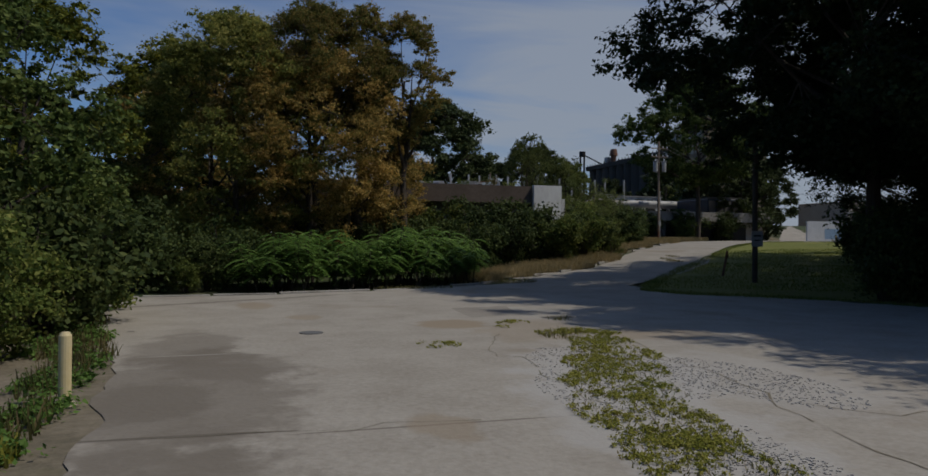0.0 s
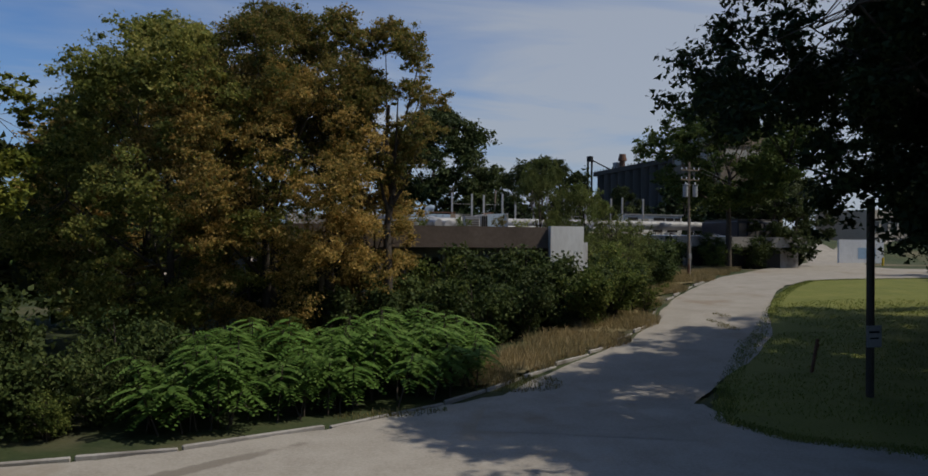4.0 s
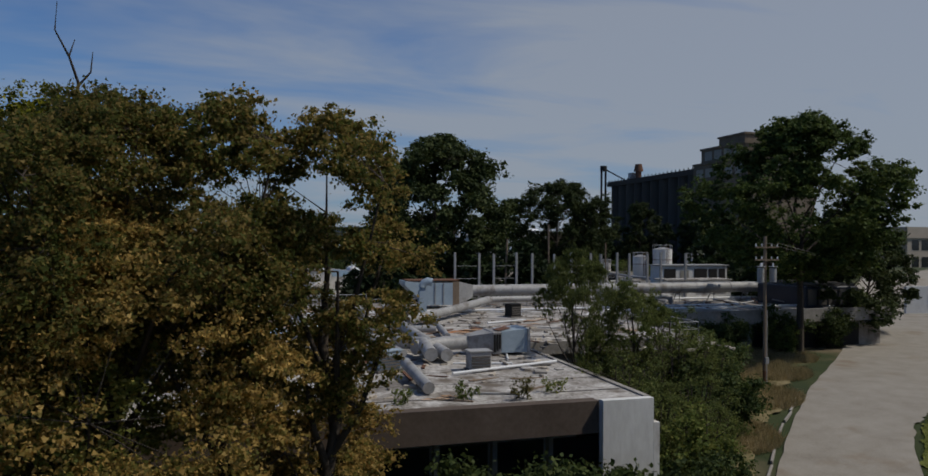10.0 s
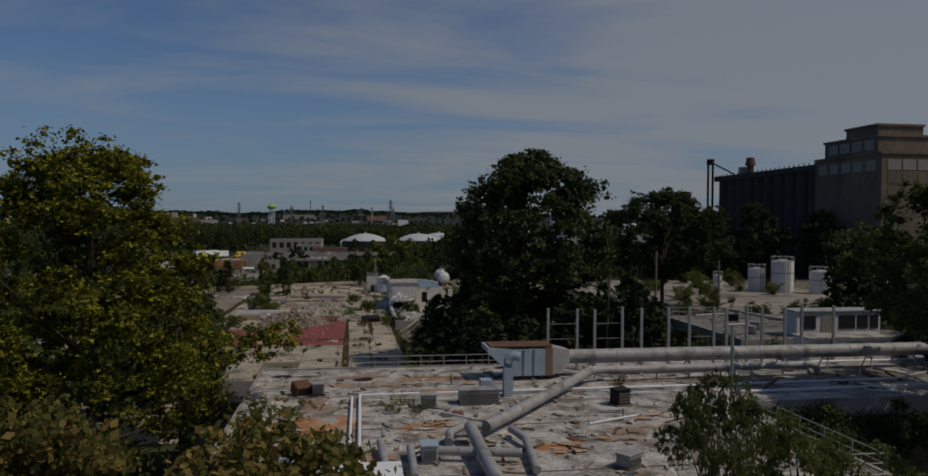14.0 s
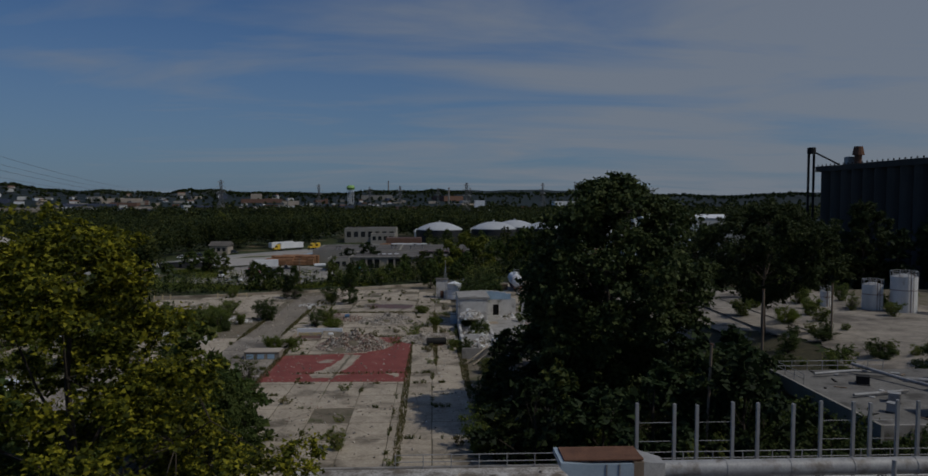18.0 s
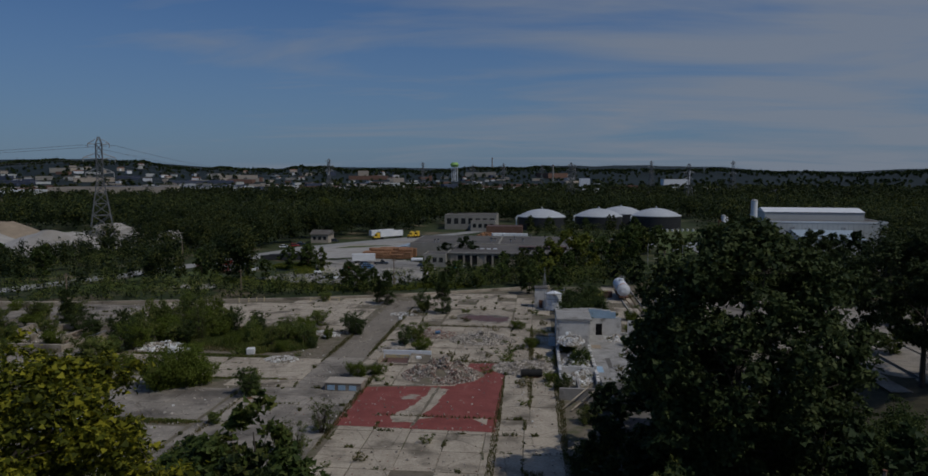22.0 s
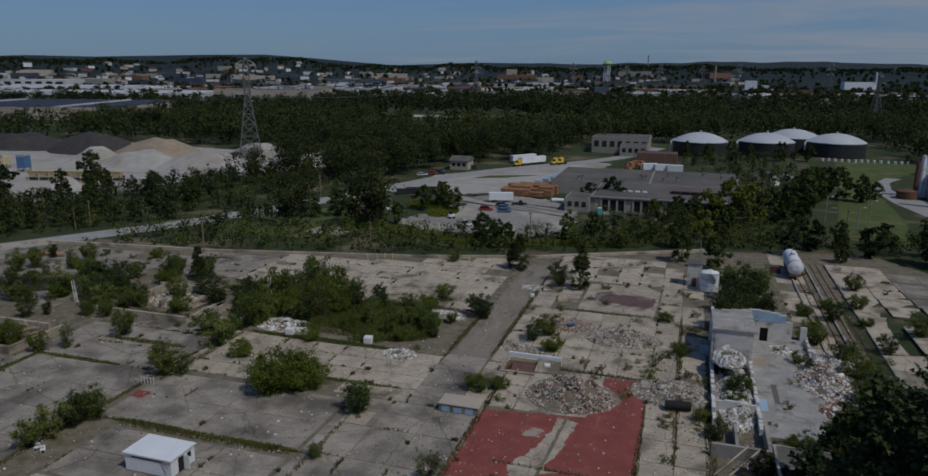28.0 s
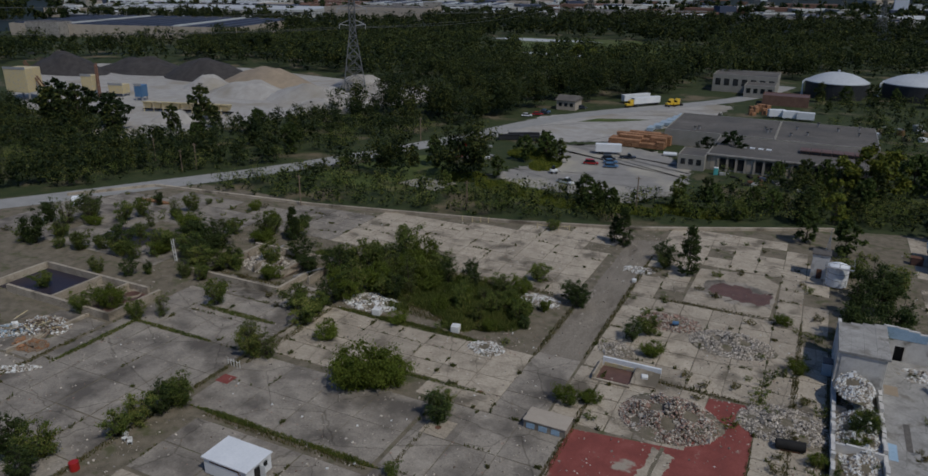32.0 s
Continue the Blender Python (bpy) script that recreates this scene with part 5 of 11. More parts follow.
unit("roof_unit", 17.2, 91.6, 1.1, 1.0, 1.0, M_galv, "small grey fan box")
unit("roof_unit", 31.6, 90.6, 1.2, 1.0, 1.2, M_dark, "broken dark vent box", 20)
unit("roof_unit", 27.0, 77.2, 1.2, 0.9, 0.8, M_galv, "tipped grey vent box", 35)
unit("roof_unit", 15.2, 66.2, 1.5, 1.2, 1.1, M_blue_metal, "crumpled blue-grey box on the roof", 25)
unit("roof_unit", 20.2, 64.8, 1.2, 0.9, 1.1, M_galv, "upright grey box beside a duct")
unit("roof_unit", 9.0, 96.6, 0.9, 0.9, 0.9, M_galv, "small grey vent on the roof")
unit("roof_unit", 16.0, 79.7, 0.9, 1.1, 1.0, M_blue_metal, "blue-grey fan box on the roof")
ob = empty("ventilation_cowl", pose(7.6, 96.9, RZ, 18, 0, 30), "tipped rusty vent cowl", "ventilator")
part("cowl", bx(-0.7, 0.7, -0.6, 0.6, 0.05, 1.0, bevel=0.08), M_rust, ob)
# the cowl's inner shade is a near-black sheet
part("mouth", bx(-0.5, 0.5, -0.66, -0.605, 0.2, 0.85), M_dark, ob)
lay("roof_beam", bx(6.2, 10.2, 68.6, 73.0, RZ, 8.2), M_roof, "raised white roof light curb", "roof unit")

# posts behind the duct
for i, x in enumerate((29.5, 32.3, 34.0, 36.7, 38.6, 41.3, 43.4, 45.9, 47.2, 49.3, 50.9, 53.3, 55.1, 58.5)):
    p = empty("roof_post", pose(x, 103.5, RZ), "tall pale steel post standing on the roof", "post", "posts behind the duct")
    part("column", bx(-0.11, 0.11, -0.11, 0.11, 0, 5.8 - 0.1 * (i % 3)), M_steel, p)
    part("base_plate", bx(-0.3, 0.3, -0.3, 0.3, 0, 0.05), M_rust, p)
for a, b in ((29.5, 32.3), (34.0, 36.7), (43.4, 45.9), (47.2, 49.3)):
    for z in (9.9, 11.3):
        lay("post_rail", rods([((a, 103.5, z), (b, 103.5, z))], 0.022), M_steel, "thin steel rail between two posts", "rail", group="post rails")
mast = empty("roof_mast", pose(41.0, 91.3, RZ), "steel mast with guy wires on the roof", "mast")
part("tube", rods([((0, 0, 0), (0, 0, 5.8))], 0.13, 8), M_steel, mast)
part("stay", rods([((0, 0, 4.2), (-1.6, -1.0, 0)), ((0, 0, 4.2), (3, 0.6, 0)), ((0, 0, 4.2), (1.0, -1.4, 0))], 0.025, 4), M_wire, mast)


def railing(name, a, b, z, h, n, label):
    ob = empty(name, pose(0, 0, 0), label, "railing")
    a, b = Vector((*a, z)), Vector((*b, z))
    for i in range(n + 1):
        p = a.lerp(b, i / n)
        part("post", rods([(p, p + Vector((0, 0, h)))], 0.04), M_steel, ob)
    for f in (1.0, 0.5):
        part("rail", rods([(a + Vector((0, 0, h * f)), b + Vector((0, 0, h * f)))], 0.035), M_steel, ob)


railing("railing", (11.5, 106.4), (24.5, 106.4), RZ, 1.1, 6, "pale steel railing along the back edge of the roof")
railing("railing", (24.5, 106.5), (58, 106.5), RZ, 1.0, 14, "thin steel railing behind the posts")
railing("railing", (40.6, 74.4), (40.6, 89.5), RZ, 1.1, 6, "pale steel railing along the roof's side edge")
railing("railing", (38.2, 74.4), (40.6, 74.4), RZ, 1.1, 1, "short railing at the roof's corner")

# wreckage on the far wing
rnd = random.Random(5)
for i in range(26):
    x, y = rnd.uniform(43, 73), rnd.uniform(91.5, 100)
    L = rnd.uniform(1.0, 3.5)
    a = rnd.uniform(0, 3.14)
    lay("scrap_beam", rods([((x, y, RZ + 0.12), (x + L * math.cos(a), y + L * math.sin(a), RZ + rnd.uniform(0.15, 0.7)))], rnd.uniform(0.06, 0.14), 5), rnd.choice((M_galv, M_rust, M_steel)), "piece of scrap metal left on the roof", "scrap", group="scrap on the roof")
pent = empty("roof_penthouse", pose(0, 0, 0), "white box with open windows on the roof", "penthouse")
part("body", bx(56, 65, 103.6, 106.2, RZ, 9.4), M_white, pent)
part("roof", bx(55.8, 65.2, 103.4, 106.4, 9.4, 9.55), M_roof, pent)
# penthouse openings: sheets coloured as the shade indoors
for x in (56.8, 60.2, 62.6):
    part("opening", bx(x, x + 1.7, 103.52, 103.59, 7.9, 9.0), M_dark, pent)
tower = empty("cooling_unit", pose(0, 0, 0), "dark blue-grey machine at the end of the duct", "machine")
part("casing", bx(66, 73, 92, 100, RZ, 9.3, bevel=0.1), M_navy, tower)
part("top", bx(66.3, 72.7, 92.3, 99.7, 9.3, 9.6), M_roof_grey, tower)
for k in range(5):
    part("panel", bx(66.2 + k * 1.35, 67.3 + k * 1.35, 91.9, 91.97, 7.3, 9.0), M_roof_grey, tower)
# loose debris over the whole roof
g = np.random.default_rng(17)
V, F = [], []
for i in range(900):
    x, y = g.uniform(4.5, 40), g.uniform(59, 105.5)
    if (y < 68 and x > 25) or g.random() > 0.35 + 0.65 * (abs(math.sin(x * 0.5) * math.cos(y * 0.37)) > 0.4):
        continue
    L, W, H = g.uniform(0.08, 0.9), g.uniform(0.05, 0.3), g.uniform(0.02, 0.16)
    a = g.uniform(0, 3.14)
    c, s_ = math.cos(a), math.sin(a)
    o = len(V)
    for dz in (0.004, H):
        V += [(x + c * p * L / 2 - s_ * q * W / 2, y + s_ * p * L / 2 + c * q * W / 2, RZ + dz) for p, q in ((-1, -1), (1, -1), (1, 1), (-1, 1))]
    F += [(o + 4, o + 5, o + 6, o + 7)] + [(o + k, o + (k + 1) % 4, o + 4 + (k + 1) % 4, o + 4 + k) for k in range(4)]
tagged(new("roof_debris", mesh_of("roof_debris", V, F, M_rubble)), "scattered broken roofing and boards on the roof", "debris", kind="stuff")
for i in range(40):
    x, y, L = g.uniform(5, 39), g.uniform(60, 105), g.uniform(0.8, 2.6)
    if y < 69 and x > 24:
        continue
    lay("roof_board", bx(-L / 2, L / 2, -0.09, 0.09, 0, 0.06, pose(x, y, RZ + 0.02, 0, g.uniform(0, 3), g.uniform(0, 180))), (M_wood, M_rust, M_galv, M_dark)[i % 4], "loose board lying on the flat roof", "board", group="boards on the roof")
# ---- the smaller flat building beyond ----
ann = empty("annex_building", pose(0, 0, 0), "small flat-roofed annex with a pale grey fascia", "building")
AZ = 8.0     # top of the annex roof
part("roof", bx(53.9, 76, 112.3, 132.8, AZ - 0.3, AZ), M_felt, ann)
part("fascia", bx(53.6, 53.89, 112.0, 133.0, AZ - 1.5, AZ + 0.1), M_block, ann, "pale grey fascia")
part("fascia", bx(53.9, 76.2, 112.0, 112.29, AZ - 1.3, AZ + 0.08), M_wall, ann)
part("wall", bx(54.3, 75.6, 112.7, 113.0, -0.2, AZ - 0.304), M_wall, ann)
part("wall", bx(54.3, 54.6, 113.004, 132.4, -0.2, AZ - 0.304), M_wall, ann)
part("wall", bx(54.604, 75.3, 132.1, 132.4, -0.2, AZ - 0.304), M_wall, ann)
part("wall", bx(75.3, 75.6, 113.004, 132.4, -0.2, AZ - 0.304), M_wall, ann)
railing("railing", (54.3, 132.7), (67, 132.7), AZ, 1.1, 7, "pale railing on the annex roof")
railing("railing", (54.3, 126.5), (54.3, 132.7), AZ, 1.1, 3, "pale railing on the annex roof")
for name, pts, r in (("annex_pipe", [(57, 129.4, AZ + 0.4), (62, 130.2, AZ + 0.5), (66.5, 129.0, AZ + 0.4)], 0.16), ("annex_pipe", [(62.5, 131.5, AZ + 1.0), (64.8, 126, AZ + 0.6), (68, 118, AZ + 0.5)], 0.2), ("annex_pipe", [(56.5, 121, AZ + 0.3), (63, 122.4, AZ + 0.3)], 0.16), ("annex_pipe", [(66, 127, AZ + 0.3), (73, 124, AZ + 0.4)], 0.25), ("annex_pipe", [(72, 131, AZ + 0.3), (72, 115, AZ + 0.3)], 0.25)):
    lay(name, pipe(pts, r, 10), M_galv, "silver pipe run on the annex roof", "pipe", True)
for x, y, w, mat in ((60.6, 126.2, 1.2, M_dark), (59.6, 119.4, 1.0, M_galv), (67, 123, 1.3, M_galv), (70, 128, 1.1, M_rust), (63.4, 117, 1.0, M_dark), (57.2, 116, 0.8, M_galv)):
    ob = unit("roof_unit", x, y, w, w, 0.9, mat, "dark broken vent on the annex roof" if mat is M_dark else "small vent on the annex roof", x * 7)
    ob.location.z = AZ
for i in range(26):
    x, y, L = rnd.uniform(55, 75), rnd.uniform(113.4, 132), rnd.uniform(0.5, 2.2)
    if x > 60.4 and y < 116.6:
        continue
    lay("roof_board", bx(-L / 2, L / 2, -0.12, 0.12, 0, 0.06, pose(x, y, AZ + 0.02, 0, rnd.uniform(0, 3), rnd.uniform(0, 180))), (M_wood, M_white, M_galv, M_dark)[i % 4], "loose board lying on the annex roof", "board", group="boards on the annex roof")

# scraps of felt, board and pipe strewn over the roof
rg = random.Random(88)
for i in range(150):
    x, y = rg.choice(((rg.uniform(4.5, 25), rg.uniform(58, 74)), (rg.uniform(4.5, 39), rg.uniform(75, 90)), (rg.uniform(4.5, 60), rg.uniform(91, 105))))
    m = pose(x, y, RZ + 0.015, rg.uniform(-4, 4), rg.uniform(-4, 4), rg.uniform(0, 180))
    k = rg.random()
    if k < 0.45:
        w, d = rg.uniform(0.15, 0.6), rg.uniform(0.1, 0.4)
        lay("roof_scrap", bx(-w, w, -d, d, 0, rg.uniform(0.02, 0.12), m), rg.choice((M_roof_grey, M_roof, M_rust, M_wall)), "torn scrap of roofing on the roof", "scrap", group="scraps on the roof")
    elif k < 0.75:
        lay("broken_board", bx(-rg.uniform(0.4, 1.6), rg.uniform(0.4, 1.2), -0.06, 0.06, 0, 0.05, m), rg.choice((M_wood, M_wood, M_rust)), "broken board lying on the roof", "board", group="scraps on the roof")
    else:
        L = rg.uniform(0.5, 2.2)
        lay("pipe_end", pipe([m @ Vector((-L, 0, 0.06)), m @ Vector((L, 0, 0.06))], rg.uniform(0.03, 0.07), 6), rg.choice((M_rust, M_galv, M_white_metal)), "short length of pipe on the roof", "pipe", True, group="scraps on the roof")

# ---- the old factory floor ----
rnd = random.Random(12)
slab_meshes = {}


def slab_mesh(w, d, mat):
    key = (round(w, 1), round(d, 1), mat.name)
    if key not in slab_meshes:
        bm = bx(-w / 2, w / 2, -d / 2, d / 2, -0.02, 0.06, bevel=0.02)
        me = bpy.data.meshes.new("slab")
        bm.to_mesh(me); bm.free()
        me.materials.append(mat)
        slab_meshes[key] = me
    return slab_meshes[key]


def floor_zone(x0, x1, y0, y1, w, d, mat, skip=0.0, gap=0.12, keep=None, rise=0.0):
    """Slabs of one size in rows, with open joints, some missing, each a little off level."""
    nx, ny = max(1, round((x1 - x0) / w)), max(1, round((y1 - y0) / d))
    w, d = (x1 - x0) / nx, (y1 - y0) / ny
    for j in range(ny):
        for i in range(nx):
            x, y = x0 + (i + 0.5) * w, y0 + (j + 0.5) * d
            if rnd.random() < skip or (keep and not keep(x, y)):
                continue
            SLABS.append((x, y, w - gap * rnd.uniform(0.5, 1.8), d - gap * rnd.uniform(0.5, 1.8), M_conc_dark if x < -66 and y < 200 or x < -85 else mat, rise + rnd.uniform(-0.012, 0.02), rnd.uniform(-0.25, 0.25), rnd.uniform(-0.25, 0.25)))


def kerb_y(x):
    return np.interp(x, [-172, -158, -107, -54, 20, 62, 95], [222, 238, 246, 257, 289, 300, 250])


SLABS = []
floor_zone(-11.5, 19.5, 108.5, 166.0, 5.2, 6.4, M_conc, 0.03)                     # before the red floor
floor_zone(10.6, 19.5, 166.0, 214.0, 4.4, 6.0, M_conc, 0.05)
floor_zone(-16.0, 10.5, 197.5, 228.0, 5.3, 5.1, M_conc, 0.05)
floor_zone(10.5, 19.5, 214, 268, 4.5, 6.0, M_conc, 0.10, keep=lambda x, y: y < kerb_y(x) - 4)
floor_zone(-16.0, 10.5, 250.5, 274, 5.3, 5.8, M_conc, 0.12, keep=lambda x, y: y < kerb_y(x) - 3)
floor_zone(-16.2, -12.2, 182, 197, 4.0, 5.0, M_conc, 0.15)
floor_zone(-16.2, -6.5, 228, 250, 4.8, 5.5, M_conc, 0.12)
floor_zone(-12.0, 3.6, 181.0, 197.0, 4.0, 4.0, M_conc, 0.05)
floor_zone(-77, -66.5, 192.4, 212, 5, 5, M_conc, 0.2)
floor_zone(-108, -96, 158.4, 173, 6, 7, M_conc, 0.1)
floor_zone(-60, -32.5, 146.5, 158.6, 9.1, 6.0, M_conc_dark, 0.0)
floor_zone(-64.5, -32.5, 160.4, 176.4, 8.0, 8.0, M_conc_dark, 0.0, 0.06)
floor_zone(-31.9, -12.6, 110, 178, 6.4, 8.5, M_conc_dark, 0.0, 0.10)
floor_zone(-60, -31, 110, 146, 7.2, 7.2, M_conc, 0.05)
floor_zone(-95, -66.5, 112, 192, 7.1, 8.0, M_conc, 0.03)
floor_zone(-66.0, -24, 178.0, 196.5, 6.0, 4.6, M_conc, 0.08)
floor_zone(-24, -16.5, 178, 198, 7.5, 6.6, M_conc_dark, 0.0, 0.08)
floor_zone(-160, -96, 112, 158, 8.0, 7.6, M_conc, 0.03)
floor_zone(-92, -66, 192.4, 200, 6.5, 3.8, M_conc, 0.1)
floor_zone(-168, -110, 196, 240, 7.2, 7.3, M_conc, 0.10, keep=lambda x, y: y < kerb_y(x) - 3)
floor_zone(-110, -62, 226, 256, 6.0, 5.0, M_conc, 0.04, keep=lambda x, y: y < kerb_y(x) - 2)
floor_zone(-62, -25.5, 221, 264, 6.1, 5.4, M_conc, 0.04, keep=lambda x, y: y < kerb_y(x) - 2)
floor_zone(36, 62, 150, 292, 6.5, 7.0, M_conc, 0.12, keep=lambda x, y: not (40.2 < x < 50) and y < kerb_y(x) - 2)
floor_zone(62, 95, 176, 280, 6.6, 7.4, M_conc_dark, 0.08, keep=lambda x, y: y < kerb_y(x) - 4)
# slabs on the terrace follow its slope
for i, (x, y, w, d, mat, z, rx, ry) in enumerate(SLABS):
    if x > 50:
        SLABS[i] = (x, y, w, d, mat, z + float(lift(x, y)), rx + math.degrees(math.atan(float(lift(x, y + 2) - lift(x, y - 2)) / 4)), ry - math.degrees(math.atan(float(lift(x + 2, y) - lift(x - 2, y)) / 4)))
near_slabs = sorted(SLABS, key=lambda s: math.hypot(s[0] + 12, s[1] - 178))
for x, y, w, d, mat, z, rx, ry in near_slabs[:300]:
    me = slab_mesh(round(w, 1), round(d, 1), mat)
    share("slab", me, yard_base, pose(x, y, z, rx, ry, 0))
far_bm_v, far_bm_f = {}, {}
for x, y, w, d, mat, z, rx, ry in near_slabs[300:]:
    V, F = far_bm_v.setdefault(mat.name, []), far_bm_f.setdefault(mat.name, [])
    o = len(V)
    a, b = w / 2, d / 2
    for zz in (z - 0.02, z + 0.055):
        V += [(x - a, y - b, zz), (x + a, y - b, zz), (x + a, y + b, zz), (x - a, y + b, zz)]
    F += [(o + 4, o + 5, o + 6, o + 7)] + [(o + k, o + (k + 1) % 4, o + 4 + (k + 1) % 4, o + 4 + k) for k in range(4)]
for mname in far_bm_v:
    ob = new("far_slabs", mesh_of("far_slabs", far_bm_v[mname], far_bm_f[mname], MATS[mname]))
    ob.parent = yard_base
    tagged(ob, kind="stuff")

patch("lane", [(-23.4, 197), (-16.6, 197), (-16.4, 262), (-23.2, 259)], 0.06, M_lane, "grey asphalt lane between the old halls", "lane", height=0.0, ragged=0.3)
patch("red_floor", [(-12.4, 161.2), (10.4, 160.6), (10.5, 196.6), (3.8, 196.2), (2.6, 181.6), (-12.2, 179.6)], 0.052, M_red, "worn red painted factory floor", "floor", height=0.0, thick=0.03)
patch("bare_screed", [(-4.5, 163.5), (-1.0, 163.5), (0.8, 172), (1.6, 180), (-1.2, 180.6), (-1.8, 174), (-3.2, 170), (-5.0, 166)], 0.086, M_conc, "bare screed where the red paint has gone", "floor", height=0.0, ragged=0.55)
patch("floor_channel", [(-1.5, 162), (-1.0, 162), (0.3, 181), (-0.2, 181)], 0.09, M_joint, "weedy drain channel in the red floor", "channel", height=0.0, ragged=0.15)
patch("sludge_pad", [(-6.0, 229), (9.6, 228), (10.2, 246), (6.5, 250), (-5.5, 248)], 0.05, M_conc, "raised pale concrete pad", "pad", height=0.0, thick=0.12)
patch("sludge_puddle", [(-2.6, 236.4), (4, 234.0), (9, 235), (8.4, 239.5), (3, 241.6), (-1.5, 240.6)], 0.178, M_puddle, "rust-red dried puddle on the pad", "puddle", height=0.0, ragged=1.6)
patch("wet_ring", [(-4, 235), (4, 232.4), (10, 233.6), (9.4, 241), (3, 243.6), (-3, 242.6)], 0.174, M_conc_dark, "damp dark ring round the puddle", "puddle", height=0.0, ragged=1.4)
patch("red_square", [(-64.8, 167), (-62.4, 167), (-62.4, 169.2), (-64.8, 169.2)], 0.088, M_red, "small red painted square", "floor", height=0.0)
for x, y in ((-27.2, 182.3), (-28.6, 171.5)):
    ob = tagged(patch("manhole_slab", [(x - 2, y - 2), (x + 2, y - 2), (x + 2, y + 2), (x - 2, y + 2)], 0.08, M_conc, height=0.0, thick=0.05), "pale square slab round a manhole", "manhole", kind="")
    b = bmesh.new(); cyl(b, x, y, 0.13, 0.16, 0.45, 16); part("cover", b, M_rust, ob)
# kerb at the yard's edge
for (xa, ya), (xb, yb) in zip([(-172, 222), (-158, 240), (-107, 246), (-54, 257.5), (-24, 267)], [(-158, 240), (-107, 246), (-54, 257.5), (-24, 267), (20, 289)]):
    L = math.hypot(xb - xa, yb - ya)
    part("kerb", bx(0, L, -0.4, 0.4, -0.1, 0.7, pose(xa, ya, 0, 0, 0, math.degrees(math.atan2(yb - ya, xb - xa)))), M_conc, None, "low concrete wall at the yard's edge")
for ob in [o for o in scene.objects if o.name.startswith("kerb")]:
    tagged(ob, category="kerb", kind="structure")

# ---- white shed ----
shed = empty("shed", pose(-46.6, 152.2, 0.06), "white flat-roofed portable shed on the slab", "shed")
part("body", bx(-3.4, 3.4, -2.2, 2.2, 0.1, 2.35), M_white_metal, shed)
part("roof", wedge([(-3.6, -2.4, 2.35), (3.6, -2.4, 2.35), (3.6, 2.4, 2.35), (-3.6, 2.4, 2.35)], [(-3.6, -2.4, 2.55), (3.6, -2.4, 2.5), (3.6, 2.4, 2.5), (-3.6, 2.4, 2.55)]), M_white_metal, shed)
part("skid", bx(-3.2, 3.2, -2.0, 2.0, 0, 0.1), M_wood, shed)
# doorway is a sheet with the shed's inner shade as its colour
part("doorway", bx(3.405, 3.43, -0.9, 0.1, 0.12, 2.0), M_dark, shed)
part("door", bx(3.42, 4.3, 0.1, 0.15, 0.12, 2.0), M_white_metal, shed)
part("window", bx(3.405, 3.43, 0.8, 1.5, 1.1, 1.9), M_glass, shed)
part("hasp", bx(-2.4, 2.2, -2.26, -2.205, 1.95, 2.1), M_rust, shed)
part("bracket", rods([((2.0, -2.25, 2.1), (3.2, -2.5, 1.4))], 0.05), M_rust, shed)

# ---- rubble ----
STONE = []
for k in range(6):
    bm = bmesh.new()
    r = bmesh.ops.create_cube(bm, size=1.0)
    rr = random.Random(k)
    for v in bm.verts:
        v.co = Vector((v.co.x * rr.uniform(0.7, 1.3), v.co.y * rr.uniform(0.6, 1.0), v.co.z * rr.uniform(0.4, 0.8)))
    STONE.append(np.array([v.co[:] for v in bm.verts]))
    CUBE_F = [[v.index for v in f.verts] for f in bm.faces]
    bm.free()


def rubble(name, x, y, w, d, h, n, size, mats, label, seed, turn=0.0, singles=28):
    """A heap of broken pieces: the largest stand singly, the small ones make one mesh."""
    g = np.random.default_rng(seed)
    heap = empty(name, pose(x, y, 0.05, 0, 0, turn), label, "rubble")
    for mi, mat in enumerate(mats):
        V, F = [], []
        cnt = int(n * 1.5) // len(mats)
        u, a = np.sqrt(g.random(cnt)), g.random(cnt) * 6.283
        px, py = u * np.cos(a) * w, u * np.sin(a) * d
        top = h * np.clip(1 - u ** 1.6, 0, 1) * (0.7 + 0.5 * np.sin(px * 1.3 + seed) * np.cos(py * 1.1))
        pz = np.maximum(top, 0.02) * (0.75 + 0.3 * g.random(cnt))
        for i in range(cnt):
            s = size * 0.62 * g.uniform(0.35, 1.0) * (2.2 if i < singles // len(mats) else 1)
            m = np.array(Euler(g.uniform(0, 6.28, 3)).to_matrix())
            P = (STONE[i % 6] * s) @ m.T + (px[i], py[i], pz[i])
            if i < singles // len(mats):
                share("stone", mesh_of("stone", P, CUBE_F, mat), heap)
            else:
                o = len(V)
                V += [tuple(p) for p in P]
                F += [[o + q for q in f] for f in CUBE_F]
        ob = share("loose_rubble", mesh_of("loose_rubble", V, F, mat), heap)
        tagged(ob, kind="stuff")
    # the earth core of the heap
    V, F = [(0, 0, h * 0.60)], []
    for ring in (0.35, 0.7, 1.0):
        for k in range(20):
            a = k * 2 * math.pi / 20
            wob = 1 + 0.12 * math.sin(3 * a + seed)
            V.append((w * ring * wob * math.cos(a), d * ring * wob * math.sin(a), h * 0.62 * max(0, 1 - ring ** 1.5) - 0.02))
    for k in range(20):
        F.append((0, 1 + k, 1 + (k + 1) % 20))
        for rg in range(2):
            F.append((1 + rg * 20 + k, 21 + rg * 20 + k, 21 + rg * 20 + (k + 1) % 20, 1 + rg * 20 + (k + 1) % 20))
    share("core", mesh_of("core", V, F, M_joint, True), heap)


